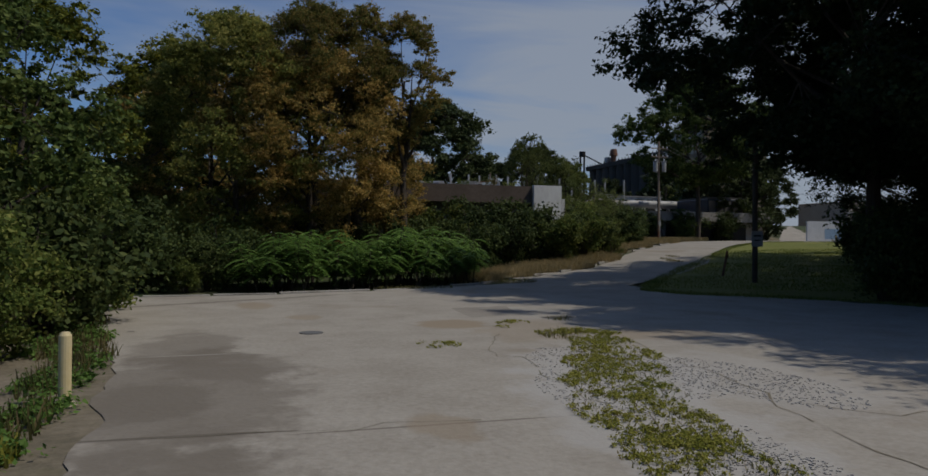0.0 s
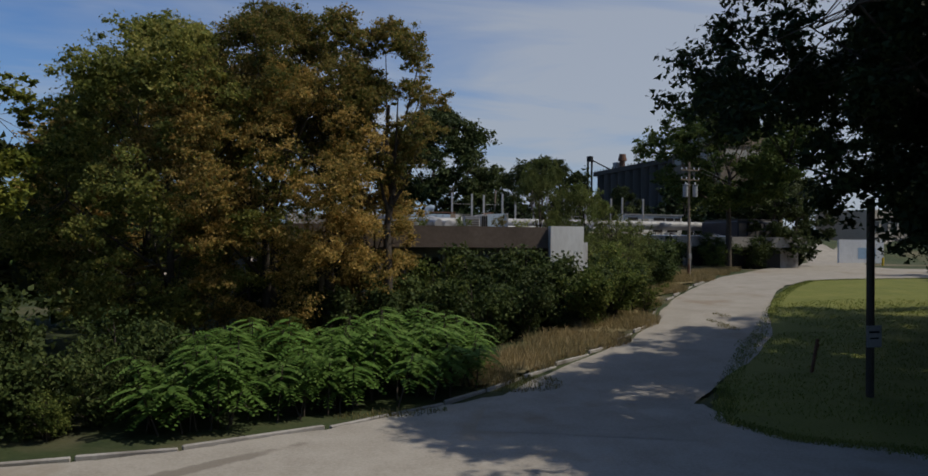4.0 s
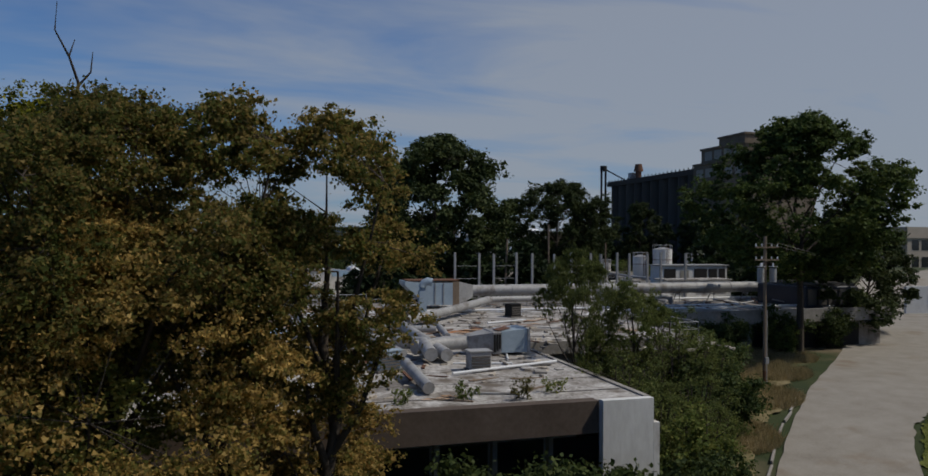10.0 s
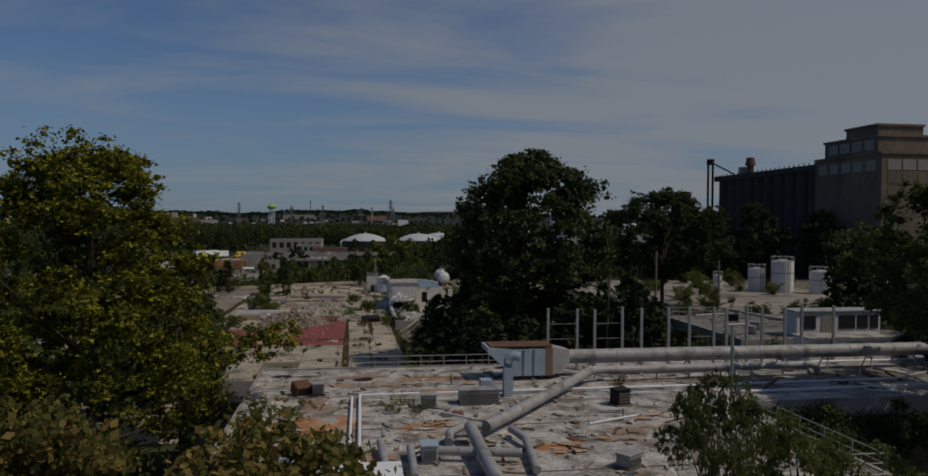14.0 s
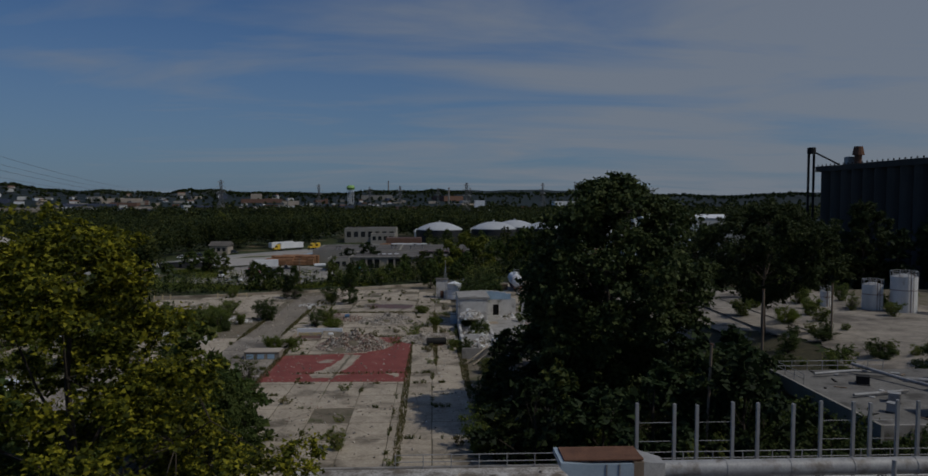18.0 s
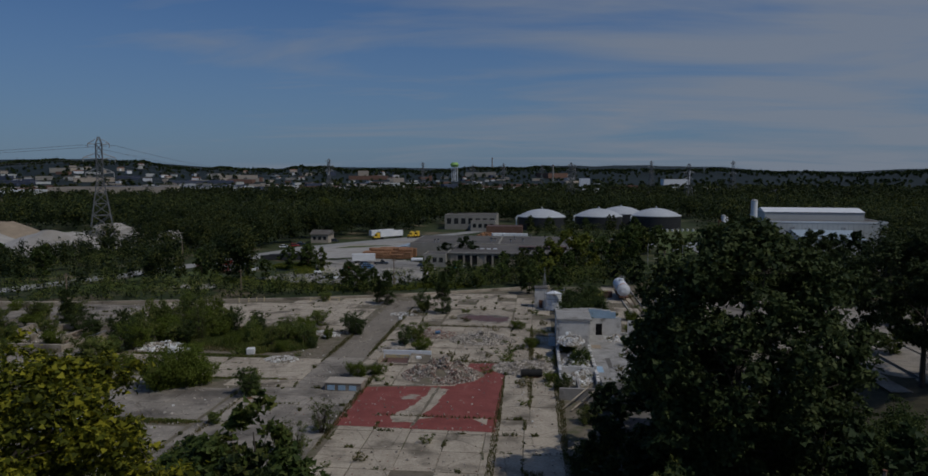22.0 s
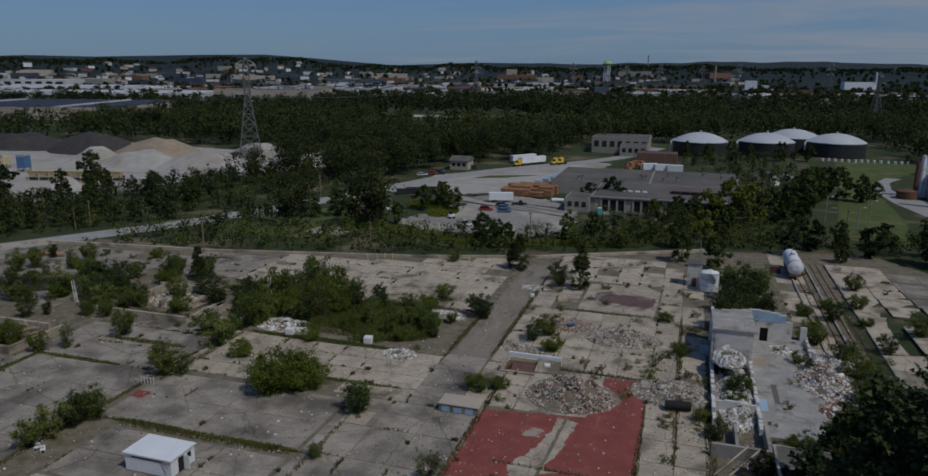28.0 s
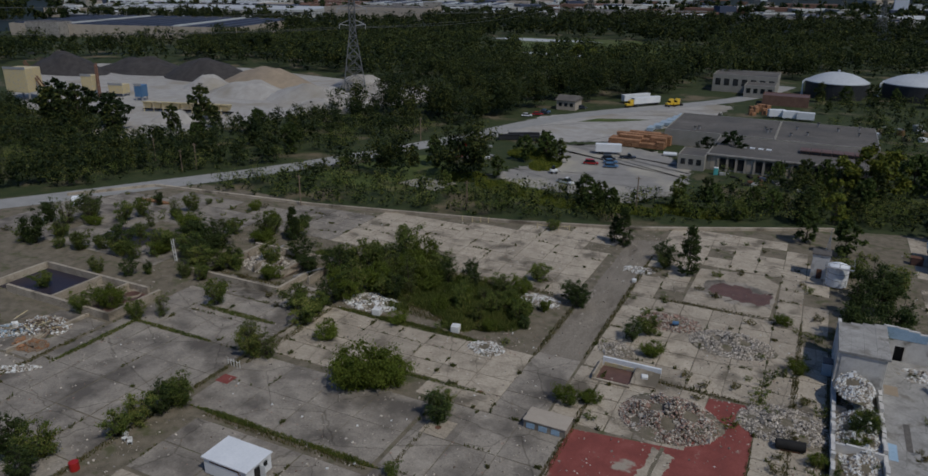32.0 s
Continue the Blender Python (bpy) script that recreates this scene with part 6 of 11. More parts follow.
rubble("rubble_heap", -0.5, 188.0, 7.0, 6.0, 2.7, 3300, 0.56, (M_rubble, M_rubble_red, M_rubble), "large heap of broken brick and concrete on the red floor", 1)
rubble("rubble_heap", 4.6, 215.0, 7.0, 4.8, 1.7, 2500, 0.62, (M_rubble, M_rubble), "heap of broken concrete on the slab", 2)
rubble("rubble_heap", -6.5, 218.8, 5.6, 3.6, 1.2, 1300, 0.6, (M_rubble, M_rubble_red), "heap of rubble beside bushes", 3)
rubble("rubble_heap", 14.0, 193.5, 6.0, 5.2, 1.2, 2000, 0.58, (M_rubble, M_rubble), "low spread of broken masonry and weeds", 4)
rubble("rubble_heap", -32, 195, 3.2, 2.4, 0.9, 500, 0.45, (M_white, M_rubble), "heap of pale plaster rubble", 5)
rubble("rubble_heap", -59, 201.5, 6.0, 3.6, 1.4, 800, 0.7, (M_rubble, M_white), "heap of concrete rubble under bushes", 6)
rubble("rubble_heap", -31, 216.5, 4.5, 3.0, 0.9, 500, 0.6, (M_rubble, M_white), "scattered rubble in the bushes", 7)
rubble("rubble_heap", -17, 241, 3.4, 2.0, 0.5, 380, 0.5, (M_white, M_rubble), "white rubbish strewn on the lane", 8)
rubble("rubble_heap", -12.5, 204.5, 3.0, 2.5, 0.6, 300, 0.5, (M_rubble,), "low heap of rubble by the pit", 9)
rubble("rubble_heap", -104, 167, 5.0, 3.6, 1.6, 500, 0.6, (M_rubble, M_wood, M_white), "heap of rubble and broken boards in the pit", 10)
rubble("rubble_heap", -88, 208, 7.0, 5.0, 1.0, 700, 0.8, (M_rubble, M_rubble), "collapsed concrete in the old pit", 11)
rubble("rubble_heap", 37.0, 206, 4.4, 9.8, 1.9, 3000, 0.65, (M_rubble, M_white, M_rubble_red), "long heap of pale rubble by the ruin", 12)
rubble("rubble_heap", 37.6, 193.5, 3.4, 4.2, 1.2, 700, 0.7, (M_rubble_red, M_gravel_tan, M_lumber, M_white), "heap of orange boards, plaster and rubbish by the ruin", 17)
rubble("rubble_heap", 23.6, 196, 3.0, 12.5, 2.0, 2800, 0.6, (M_rubble, M_white), "rubble filling the roofless ruin", 13)
rubble("rubble_heap", 32.5, 216.5, 3.4, 3.4, 1.3, 800, 0.7, (M_rubble, M_white), "rubble in the ruin's corner room", 14)
rubble("rubble_heap", 22.6, 203.5, 2.6, 4.2, 1.7, 1100, 0.55, (M_rubble, M_white), "broken masonry piled against the ruin's front wall", 24)
rubble("rubble_heap", 40.2, 213.5, 3.4, 5.0, 0.9, 1100, 0.6, (M_rubble, M_white), "spread of pale rubble beside the sunken track", 25)
rubble("rubble_heap", -92.0, 317.0, 4.5, 3.5, 1.7, 420, 0.8, (M_redp, M_white, M_rubble), "heap of red and white scrap beside the street", 26)
rubble("rubble_heap", -95.5, 155.0, 4.6, 1.1, 0.45, 240, 0.5, (M_white, M_rubble), "white sacks and rubbish in a row", 15, 35)
rubble("rubble_heap", -108, 163.5, 3.4, 2.6, 0.9, 320, 0.6, (M_white, M_blue_metal, M_rubble), "tipped white and blue rubbish beside the pit", 18, 20)
rubble("rubble_heap", -100, 161.5, 3.2, 2.0, 0.7, 260, 0.8, (M_wood, M_lumber), "heap of broken yellowish boards beside the pit", 19, 10)
for i in range(34):
    a = rnd.uniform(0, 3.14)
    x, y, L = -104 + rnd.gauss(0, 2.4), 166 + rnd.gauss(0, 1.8), rnd.uniform(1.5, 3.5)
    lay("board", bx(-L / 2, L / 2, -0.1, 0.1, 0, 0.05, pose(x, y, rnd.uniform(0.3, 1.7), rnd.uniform(-15, 15), rnd.uniform(-20, 20), math.degrees(a))), M_wood if i % 3 else M_pale_yellow, "loose weathered board on a debris heap", "board", group="boards on the heap")
for i in range(16):
    a = rnd.uniform(0, 3.14)
    x, y, L = -88 + rnd.gauss(0, 5), 207 + rnd.gauss(0, 3), rnd.uniform(3, 6)
    lay("fallen_beam", rods([((x, y, 0.3), (x + L * math.cos(a), y + L * math.sin(a), rnd.uniform(0.5, 2.2)))], 0.16, 5), rnd.choice((M_conc, M_wood, M_steel)), "fallen beam among collapsed concrete", "beam", group="fallen beams")

# stones strewn over the slabs
g = np.random.default_rng(71)
V, F = [], []
for i in range(2600):
    x, y = g.uniform(-110, 46), g.uniform(112, 262)
    if y > kerb_y(x) - 3 or (3.4 < x < 75 and y < 108):
        continue
    s_ = g.uniform(0.08, 0.34)
    P = (STONE[i % 6] * s_) @ np.array(Euler(g.uniform(0, 6.28, 3)).to_matrix()).T + (x, y, 0.1)
    o = len(V)
    V += [tuple(p) for p in P]
    F += [[o + q for q in f] for f in CUBE_F]
tagged(new("strewn_stones", mesh_of("strewn_stones", V, F, M_rubble)), "small stones strewn over the old floor", "stones", kind="stuff")

# loading pit with pale walls
pit = empty("loading_pit", pose(-8.5, 196.2, 0.06), "shallow loading pit with white side walls", "pit")
part("back_wall", bx(-4.6, 4.6, 2.4, 2.8, 0, 1.5), M_white_metal, pit)
part("side_wall", bx(-4.9, -4.6, -2.6, 2.8, 0, 1.0), M_conc, pit)
part("rust_floor", bx(-4.4, 0.6, -1.8, 2.2, 0, 0.08), M_puddle, pit)
part("timber_face", bx(-4.2, 0.4, 2.3, 2.39, 0.1, 0.7), M_pale_yellow, pit)
part("front_kerb", bx(-4.9, 1.0, -2.8, -2.4, 0, 0.35), M_conc, pit)
part("slab_ramp", wedge([(0.8, -1.6, 0.1), (4.6, -1.2, 0.0), (4.6, 2.3, 0.5), (0.8, 2.3, 0.8)], [(0.8, -1.6, 0.35), (4.6, -1.2, 0.25), (4.6, 2.3, 0.8), (0.8, 2.3, 1.05)]), M_conc, pit)
tank2 = empty("fuel_tank", pose(15.2, 188.0, 0.1, 0, 0, 8), "small dark rusty tank lying on the slab", "tank")
part("shell", pipe([(-1.8, 0, 0.75), (-1.5, 0, 0.75), (1.5, 0, 0.75), (1.8, 0, 0.75)], 0.7, 16), M_dark, tank2, smooth=True)
part("band", pipe([(-0.6, 0, 0.75), (-0.5, 0, 0.75)], 0.73, 16), M_dark, tank2)
part("saddle", bx(-1.2, 1.2, -0.5, 0.5, 0, 0.2), M_rust, tank2)
pb = empty("pit_box", pose(-15.2, 178.6, 0.06), "low concrete box with a tan top", "plinth")
part("body", bx(-3.0, 3.0, -1.6, 1.6, 0, 1.2), M_conc_dark, pb)
part("top", bx(-3.1, 3.1, -1.7, 1.7, 1.2, 1.35), M_tan_wall, pb)
for k in range(3):
    part("stain", bx(-2.6 + k * 1.8, -1.4 + k * 1.8, -1.66, -1.605, 0.1, 0.9), M_blue_wall, pb)
for x, y, s, lab in ((-55, 197.5, 1.5, "white plastic tote by a bush"), (-39.2, 198, 1.5, "white plastic tote on the slab"), (-16.5, 234, 0.9, "white bucket on the slab"), (-6.0, 196.8, 1.0, "white chest in the loading pit")):
    t = empty("tote", pose(x, y, 0.06, 0, 0, 12), lab, "container")
    part("tank", bx(-s / 2, s / 2, -s / 2, s / 2, 0.1, s * 0.9, bevel=0.08), M_white, t)
    part("pallet", bx(-s / 2 - 0.05, s / 2 + 0.05, -s / 2 - 0.05, s / 2 + 0.05, 0, 0.1), M_wood, t)
lay("blue_drum", pipe([(-5.6, 216.6, 1.2), (-4.6, 216.9, 1.25)], 0.35, 12), M_bluep, "blue plastic drum on a rubble heap", "drum", True)
lay("red_drum", pipe([(-65.0, 143.2, 0.06), (-65.0, 143.2, 1.2)], 0.6, 14), M_redp, "red steel drum on the slab", "drum", True)
for i, (x, y) in enumerate(((-64.4, 150.2), (-63.2, 150.0), (-65.2, 151.0))):
    c = empty("broken_chair", pose(x, y, 0.06, 0, 0, 40 * i), "white broken metal chair", "chair")
    for dx, dy in ((-0.25, -0.25), (0.25, -0.25), (-0.25, 0.25), (0.25, 0.25)):
        part("leg", rods([((dx, dy, 0), (dx, dy, 0.95 if dy > 0 else 0.45))], 0.03, 5), M_white, c)
    part("seat", bx(-0.3, 0.3, -0.3, 0.3, 0.45, 0.49), M_white, c)
    part("backrest", bx(-0.3, 0.3, 0.24, 0.29, 0.65, 0.95), M_white, c)
rk = empty("pipe_rack", pose(-65.2, 171.6, 0.06), "low white pipe rack standing on the slab", "rack")
for k in range(5):
    part("upright", rods([((k * 0.6 - 1.2, 0, 0), (k * 0.6 - 1.2, 0, 1.3 - 0.2 * (k % 2)))], 0.05, 5), M_white, rk)
part("crossbar", rods([((-1.3, 0, 0.9), (1.3, 0, 0.9))], 0.04, 5), M_white, rk)

# walled pits at the far side
pits = empty("settling_pit", pose(0, 0, 0), "concrete-walled pits with dark water", "pit")
for a in ((-128, -99, 184.8, 185.4), (-124.5, -96, 173.6, 174.2), (-96.6, -96, 174.2, 185.4), (-128.6, -128, 174, 185.4), (-112.3, -111.7, 174.2, 184.8), (-104.5, -104, 174.2, 184.8)):
    part("pit_wall", bx(*a, 0, 1.5), M_conc, pits)
part("water", bx(-128, -112.4, 174.3, 184.7, 0.02, 0.14), M_water, pits)
part("sludge", bx(-103.9, -96.7, 174.3, 184.7, 0.02, 0.14), M_puddle, pits)
for x, y in ((-108, 178.5), (-100.5, 179.5)):
    for k in range(2):
        b = bmesh.new()
        rod(b, (x, y + k * 3, 0.3 + k * 0.4), (x, y + k * 3, 0.7 + k * 0.4), 1.7, 1.7, 20, False)
        part("ring", b, M_conc, pits)
part("outer_kerb", bx(-101.5, -100.9, 158, 173.4, 0, 0.6), M_conc, pits)
part("long_wall", bx(-99.5, -77, 196.0, 196.6, 0, 1.5), M_conc, pits)
part("long_wall", bx(-77.6, -77, 196.6, 206, 0, 1.2), M_conc, pits)
for k in range(4):
    part("cross_wall", bx(-96 + k * 7, -95.5 + k * 7, 203, 213, 0, 1.6), M_conc, pits)
part("rear_wall", bx(-97, -74, 213, 213.6, 0, 1.8), M_conc, pits)
patch("dark_pool", [(-136, 204), (-122, 203), (-117, 209), (-128, 213), (-137, 210)], 0.10, M_water, "dark flooded basin between bushes", "water", height=0.0)
mast2 = empty("fallen_mast", pose(-108, 200, 0), "leaning white lattice mast in the bushes", "mast")
part("lattice", rods([((0, 0, 0), (-1.5, 1, 4.5)), ((0.8, 0, 0), (-0.9, 1, 4.5)), ((0, 0.5, 0), (-1.5, 1.6, 4.5))] + [((0.8 - k * 0.28, k * 0.17, k * 0.75), (-0.26 - k * 0.25, k * 0.17, k * 0.75 + 0.75)) for k in range(5)], 0.05, 4), M_white, mast2)
dish = empty("white_tank", pose(-161, 217, 0, 0, 0, 30), "white round tank end standing on the ground", "tank")
part("shell", pipe([(-1, 0, 1.4), (-0.6, 0, 1.4), (0.8, 0, 1.4), (1.0, 0, 1.4)], 1.4, 18), M_white_metal, dish, smooth=True)
part("cradle", bx(-0.9, 0.9, -0.8, 0.8, 0, 0.25), M_rust, dish)
for i in range(5):
    lay("log", pipe([(-150 + i * 1.6, 228 + (i % 2), 0.4), (-147 + i * 1.6, 229, 0.42)], 0.38, 8), M_lumber, "felled log lying on the slab", "log", True, group="felled logs")

# yellow bollards at the edge
for i, (x, y) in enumerate(((-62.5, 254), (-60.5, 254.6), (-58.5, 255), (-46, 256.8), (-43.5, 257.4), (-41, 258.2), (-38.5, 259), (-65, 253.4))):
    b = empty("bollard", pose(x, y, 0), "faded yellow steel bollard at the slab's edge", "bollard", "bollards at the yard's edge")
    part("post", rods([((0, 0, 0), (0, 0, 1.3))], 0.12, 10), M_pale_yellow, b)
    b2 = bmesh.new(); cyl(b2, 0, 0, 1.3, 1.36, 0.12, 10, 0.05); part("cap", b2, M_pale_yellow, b)
for (xa, ya), (xb, yb) in (((-46, 256.8), (-43.5, 257.4)), ((-41, 258.2), (-38.5, 259))):
    lay("guard_rail", rods([((xa, ya, 0.9), (xb, yb, 0.9))], 0.08), M_pale_yellow, "faded yellow guard rail", "rail")
for x, y, h in ((-109, 244.5, 8.5), (-28, 284, 9), (-181, 261, 8), (-164, 256, 7), (-162, 260, 8.5), (-68, 262, 8), (-120, 330, 9), (60, 318, 9)):
    p = empty("utility_pole", pose(x, y, 0), "slim pale utility pole", "pole", "poles along the street")
    part("shaft", rods([((0, 0, 0), (0, 0, h))], 0.16, 8), M_wood, p)
    part("crossarm", bx(-0.8, 0.8, -0.06, 0.06, h - 0.6, h - 0.45), M_wood, p)

# ---- roofless ruin ----
ruin = empty("ruin", pose(0, 0, 0), "roofless pale building half pulled down and full of rubble", "ruin")


def broken_wall(x0, x1, y0, y1, z, mat, seed, name="wall", low=0.5):
    """A wall whose top is broken off in steps."""
    rr = random.Random(seed)
    along = x1 - x0 > y1 - y0
    p, q = (x0, x1) if along else (y0, y1)
    while p < q - 0.01:
        e = min(q, p + rr.uniform(0.6, 1.6))
        t = z * rr.uniform(low, 1.0)
        if along:
            part("wall_stub", bx(p, e - 0.004, y0, y1, 0, t), mat, ruin)
        else:
            part("wall_stub", bx(x0, x1, p, e - 0.004, 0, t), mat, ruin)
        p = e


part("wall", bx(20.0, 20.5, 208, 220.6, 0, 6.2), M_pale_wall, ruin)
part("wall", bx(20.504, 26.196, 207.9, 208.3, 0, 6.2), M_pale_wall, ruin)
for k in range(4):
    part("roof_slab", wedge([(20 + k * 1.74, 207.7, 6.204), (21.72 + k * 1.74, 207.7, 6.204), (21.75 + k * 1.74, 218.4 + 0.62 * k, 6.204), (20 + k * 1.74, 218.4 + 0.6 * k, 6.204)], [(20 + k * 1.74, 207.7, 6.55), (21.72 + k * 1.74, 207.7, 6.53), (21.75 + k * 1.74, 218.4 + 0.62 * k, 6.56 - 0.03 * k), (20 + k * 1.74, 218.4 + 0.6 * k, 6.54)]), M_grey_floor, ruin, "cracked grey concrete slab")
part("wall", bx(26.2, 26.6, 208.304, 221.0, 0, 6.2), M_pale_wall, ruin)
for x0, x1, z0, z1 in ((26.604, 28.8, 0, 6.3), (28.804, 30.2, 3.0, 6.2), (30.204, 31.8, 0, 6.0), (31.804, 33.0, 0, 5.7)):
    part("wall", bx(x0, x1 - 0.004, 221.0, 221.4, z0, z1), M_pale_wall, ruin)
    part("paint_band", bx(x0, x1 - 0.004, 220.96, 220.997, 4.2, z1 - 0.15), M_blue_wall, ruin, "faded band of pale blue paint")
# near-black sheet painted as the shade behind the doorway
part("doorway", bx(28.8, 30.2, 221.6, 221.7, 0, 3.0), M_dark, ruin)
broken_wall(33.0, 34.2, 221.0, 221.4, 4.7, M_pale_wall, 21, low=0.85)
broken_wall(35.6, 36.7, 221.0, 221.4, 4.5, M_pale_wall, 22, low=0.8)
part("wall", bx(34.204, 35.596, 221.0, 221.4, 0, 1.1), M_pale_wall, ruin)
broken_wall(36.5, 36.9, 212.0, 220.9, 2.6, M_pale_wall, 23, low=0.3)
broken_wall(19.9, 20.4, 184, 207.8, 2.0, M_pale_wall, 3)
broken_wall(26.1, 26.6, 184, 207.6, 1.6, M_pale_wall, 4)
broken_wall(20.4, 26.1, 190.0, 190.4, 1.8, M_pale_wall, 5)
broken_wall(20.4, 26.1, 200.0, 200.4, 1.6, M_wall, 6)
part("room_wall", bx(19.6, 27, 176, 176.5, 0, 1.9), M_wall, ruin)
part("room_wall", bx(26.5, 27, 176.5, 183.5, 0, 1.9), M_wall, ruin)
part("room_wall", bx(22.6, 23.0, 176.5, 183.5, 0, 1.6), M_wall, ruin)
part("stair_beam", rods([((19.8, 171, 0.2), (24, 176, 2.2)), ((21.2, 170.6, 0.2), (25.4, 175.6, 2.2))], 0.14, 5), M_conc, ruin)
part("floor", bx(26.7, 36.2, 183, 220.9, 0.0, 0.5), M_grey_floor, ruin)
part("floor_sand", bx(27.1, 29.0, 208.6, 211.6, 0.5, 0.516), M_gravel_tan, ruin, "sandy dust over the floor")
part("dark_strip", bx(29.0, 29.8, 194, 201, 0.5, 0.515), M_roof_grey, ruin)
part("paint_stain", bx(26.8, 27.9, 191, 195, 0.5, 0.513), M_blue_wall, ruin)
lowr = empty("low_roofed_room", pose(0, 0, 0), "low flat-roofed room with a pale rim under the trees", "building")
part("roof", bx(26.6, 33.2, 154.2, 174.6, 3.2, 3.5), M_roof_grey, lowr)
part("wall", bx(26.9, 27.2, 154.5, 174.3, 0, 3.2), M_wall, lowr)
part("wall", bx(27.2, 32.6, 154.5, 154.8, 0, 3.2), M_wall, lowr)
part("wall", bx(27.2, 32.6, 174.0, 174.3, 0, 3.2), M_wall, lowr)
part("parapet", bx(26.6, 26.9, 154.2, 174.6, 3.504, 3.75), M_wall, lowr)
part("parapet", bx(26.904, 33.2, 174.3, 174.6, 3.504, 3.75), M_wall, lowr)
part("wall", bx(32.6, 32.9, 154.5, 174.3, 0, 3.2), M_wall, lowr)
bn = empty("waste_bin", pose(19.2, 212, 0.05), "blue steel bin against the ruin's wall", "bin")
part("body", bx(-0.7, 0.7, -1.0, 1.0, 0.1, 2.2, bevel=0.06), M_blue_metal, bn)
part("lid", bx(-0.75, 0.75, -1.05, 1.05, 2.2, 2.3), M_navy, bn)

# white tank with a platform
wt = empty("storage_tank", pose(20.5, 251.5, 0.05), "white upright tank with a steel platform", "tank")
b = bmesh.new(); cyl(b, 0, 0, 0.2, 4.4, 2.0, 28); cyl(b, 0, 0, 4.4, 5.0, 2.0, 28, 0.4); part("shell", b, M_white_metal, wt)
for z in (1.6, 3.0):
    b = bmesh.new(); cyl(b, 0, 0, z, z + 0.1, 2.04, 28); part("hoop", b, M_galv, wt)
part("stand", rods([((1.5 * math.cos(a), 1.5 * math.sin(a), 0), (1.5 * math.cos(a), 1.5 * math.sin(a), 0.25)) for a in (0, 1.57, 3.14, 4.71)], 0.15), M_rust, wt)
part("platform", bx(-2.6, 2.6, -2.7, -2.05, 4.5, 4.6), M_steel, wt)
part("handrail", rods([((-2.6, -2.65, 5.6), (2.6, -2.65, 5.6)), ((-2.6, -2.65, 4.6), (-2.6, -2.65, 5.6)), ((0, -2.65, 4.6), (0, -2.65, 5.6)), ((2.6, -2.65, 4.6), (2.6, -2.65, 5.6)), ((2.6, -2.65, 5.6), (2.6, 2, 5.6))], 0.05), M_steel, wt)
part("ladder", rods([((-2.4, -2.5, 0), (-2.4, -2.5, 5.6)), ((-1.9, -2.5, 0), (-1.9, -2.5, 5.6))] + [((-2.4, -2.5, 0.4 + k * 0.5), (-1.9, -2.5, 0.4 + k * 0.5)) for k in range(10)], 0.04, 4), M_steel, wt)
ws = empty("pump_shed", pose(17.2, 255.5, 0.05), "tall narrow pale pump house", "shed")
part("body", bx(-1.6, 1.6, -1.6, 1.6, 0, 5.2), M_pale_wall, ws)
part("roof", bx(-1.8, 1.8, -1.8, 1.8, 5.2, 5.4), M_roof_grey, ws)
part("door", bx(-0.5, 0.5, -1.66, -1.605, 0, 2.1), M_rust, ws)
part("antenna", rods([((1, 1, 5.4), (1, 1, 10.5)), ((0.6, 1, 5.4), (1, 1, 9)), ((1.4, 1, 5.4), (1, 1, 9))], 0.07), M_steel, ws)

# tank car and the sunken tracks
car = empty("tank_wagon", pose(40.2, 273, 0.1, 0, 0, 0), "white and orange railway tank wagon", "wagon")
part("shell", pipe([(0, -6, 3.0), (0, -5.6, 3.0), (0, 5.6, 3.0), (0, 6, 3.0)], 1.8, 22), M_white_metal, car, smooth=True)
part("end_cap", pipe([(0, -6.5, 3.0), (0, -6.3, 3.0), (0, -6.0, 3.0)], 0.7, 18, 1.78), M_white_metal, car, smooth=True)
part("stripe", pipe([(0, -6.06, 2.55), (0, -6.03, 2.55)], 1.2, 18), surf("orange_paint", [(0.3, (0.5, 0.17, 0.06)), (0.7, (0.6, 0.22, 0.09))], 0.5, 0.6, 0.05), car)
part("frame", bx(-1.3, 1.3, -6.4, 6.4, 0.9, 1.25), M_rust, car)
part("band", pipe([(0, -5.9, 3.0), (0, -5.2, 3.0)], 1.815, 22), MATS["orange_paint"], car, "faded orange band")
part("dome", rods([((0, 0, 4.7), (0, 0, 5.4))], 0.7, 16), M_white_metal, car)
part("rail", rods([((-0.8, -1.5, 4.7), (-0.8, -1.5, 6.2)), ((0.8, -1.5, 4.7), (0.8, -1.5, 6.2)), ((0, 1.5, 4.7), (0, 1.5, 6.4)), ((-0.8, -1.5, 6.2), (0.8, -1.5, 6.2))], 0.06), M_steel, car)
for y in (-4.8, -3.2, 3.2, 4.8):
    for x in (-0.75, 0.75):
        part("wheel", pipe([(x - 0.07, y, 0.5), (x + 0.07, y, 0.5)], 0.46, 16), M_rust, car)
trk = empty("railway_track", pose(0, 0, 0), "rusty sunken railway track in the slab", "track")
for x in (41.2, 42.7, 45.6, 47.1):
    part("rail", bx(x - 0.05, x + 0.05, 165, 284, 0.02, 0.2), M_rust, trk)
for x0, x1 in ((40.2, 43.7), (44.4, 48.4)):
    part("bed", bx(x0, x1, 160, 286, -0.02, 0.03), M_joint, trk)
for x in (39.6, 44.0, 49.0):
    part("wall", bx(x, x + 0.35, 162, 284, 0, 0.38), M_wall, trk)
rb = empty("red_crate", pose(36.4, 272.5, 0.05), "faded red steel crate", "crate")
part("body", bx(-1.2, 1.2, -0.8, 0.8, 0, 1.6, bevel=0.05), M_puddle, rb)
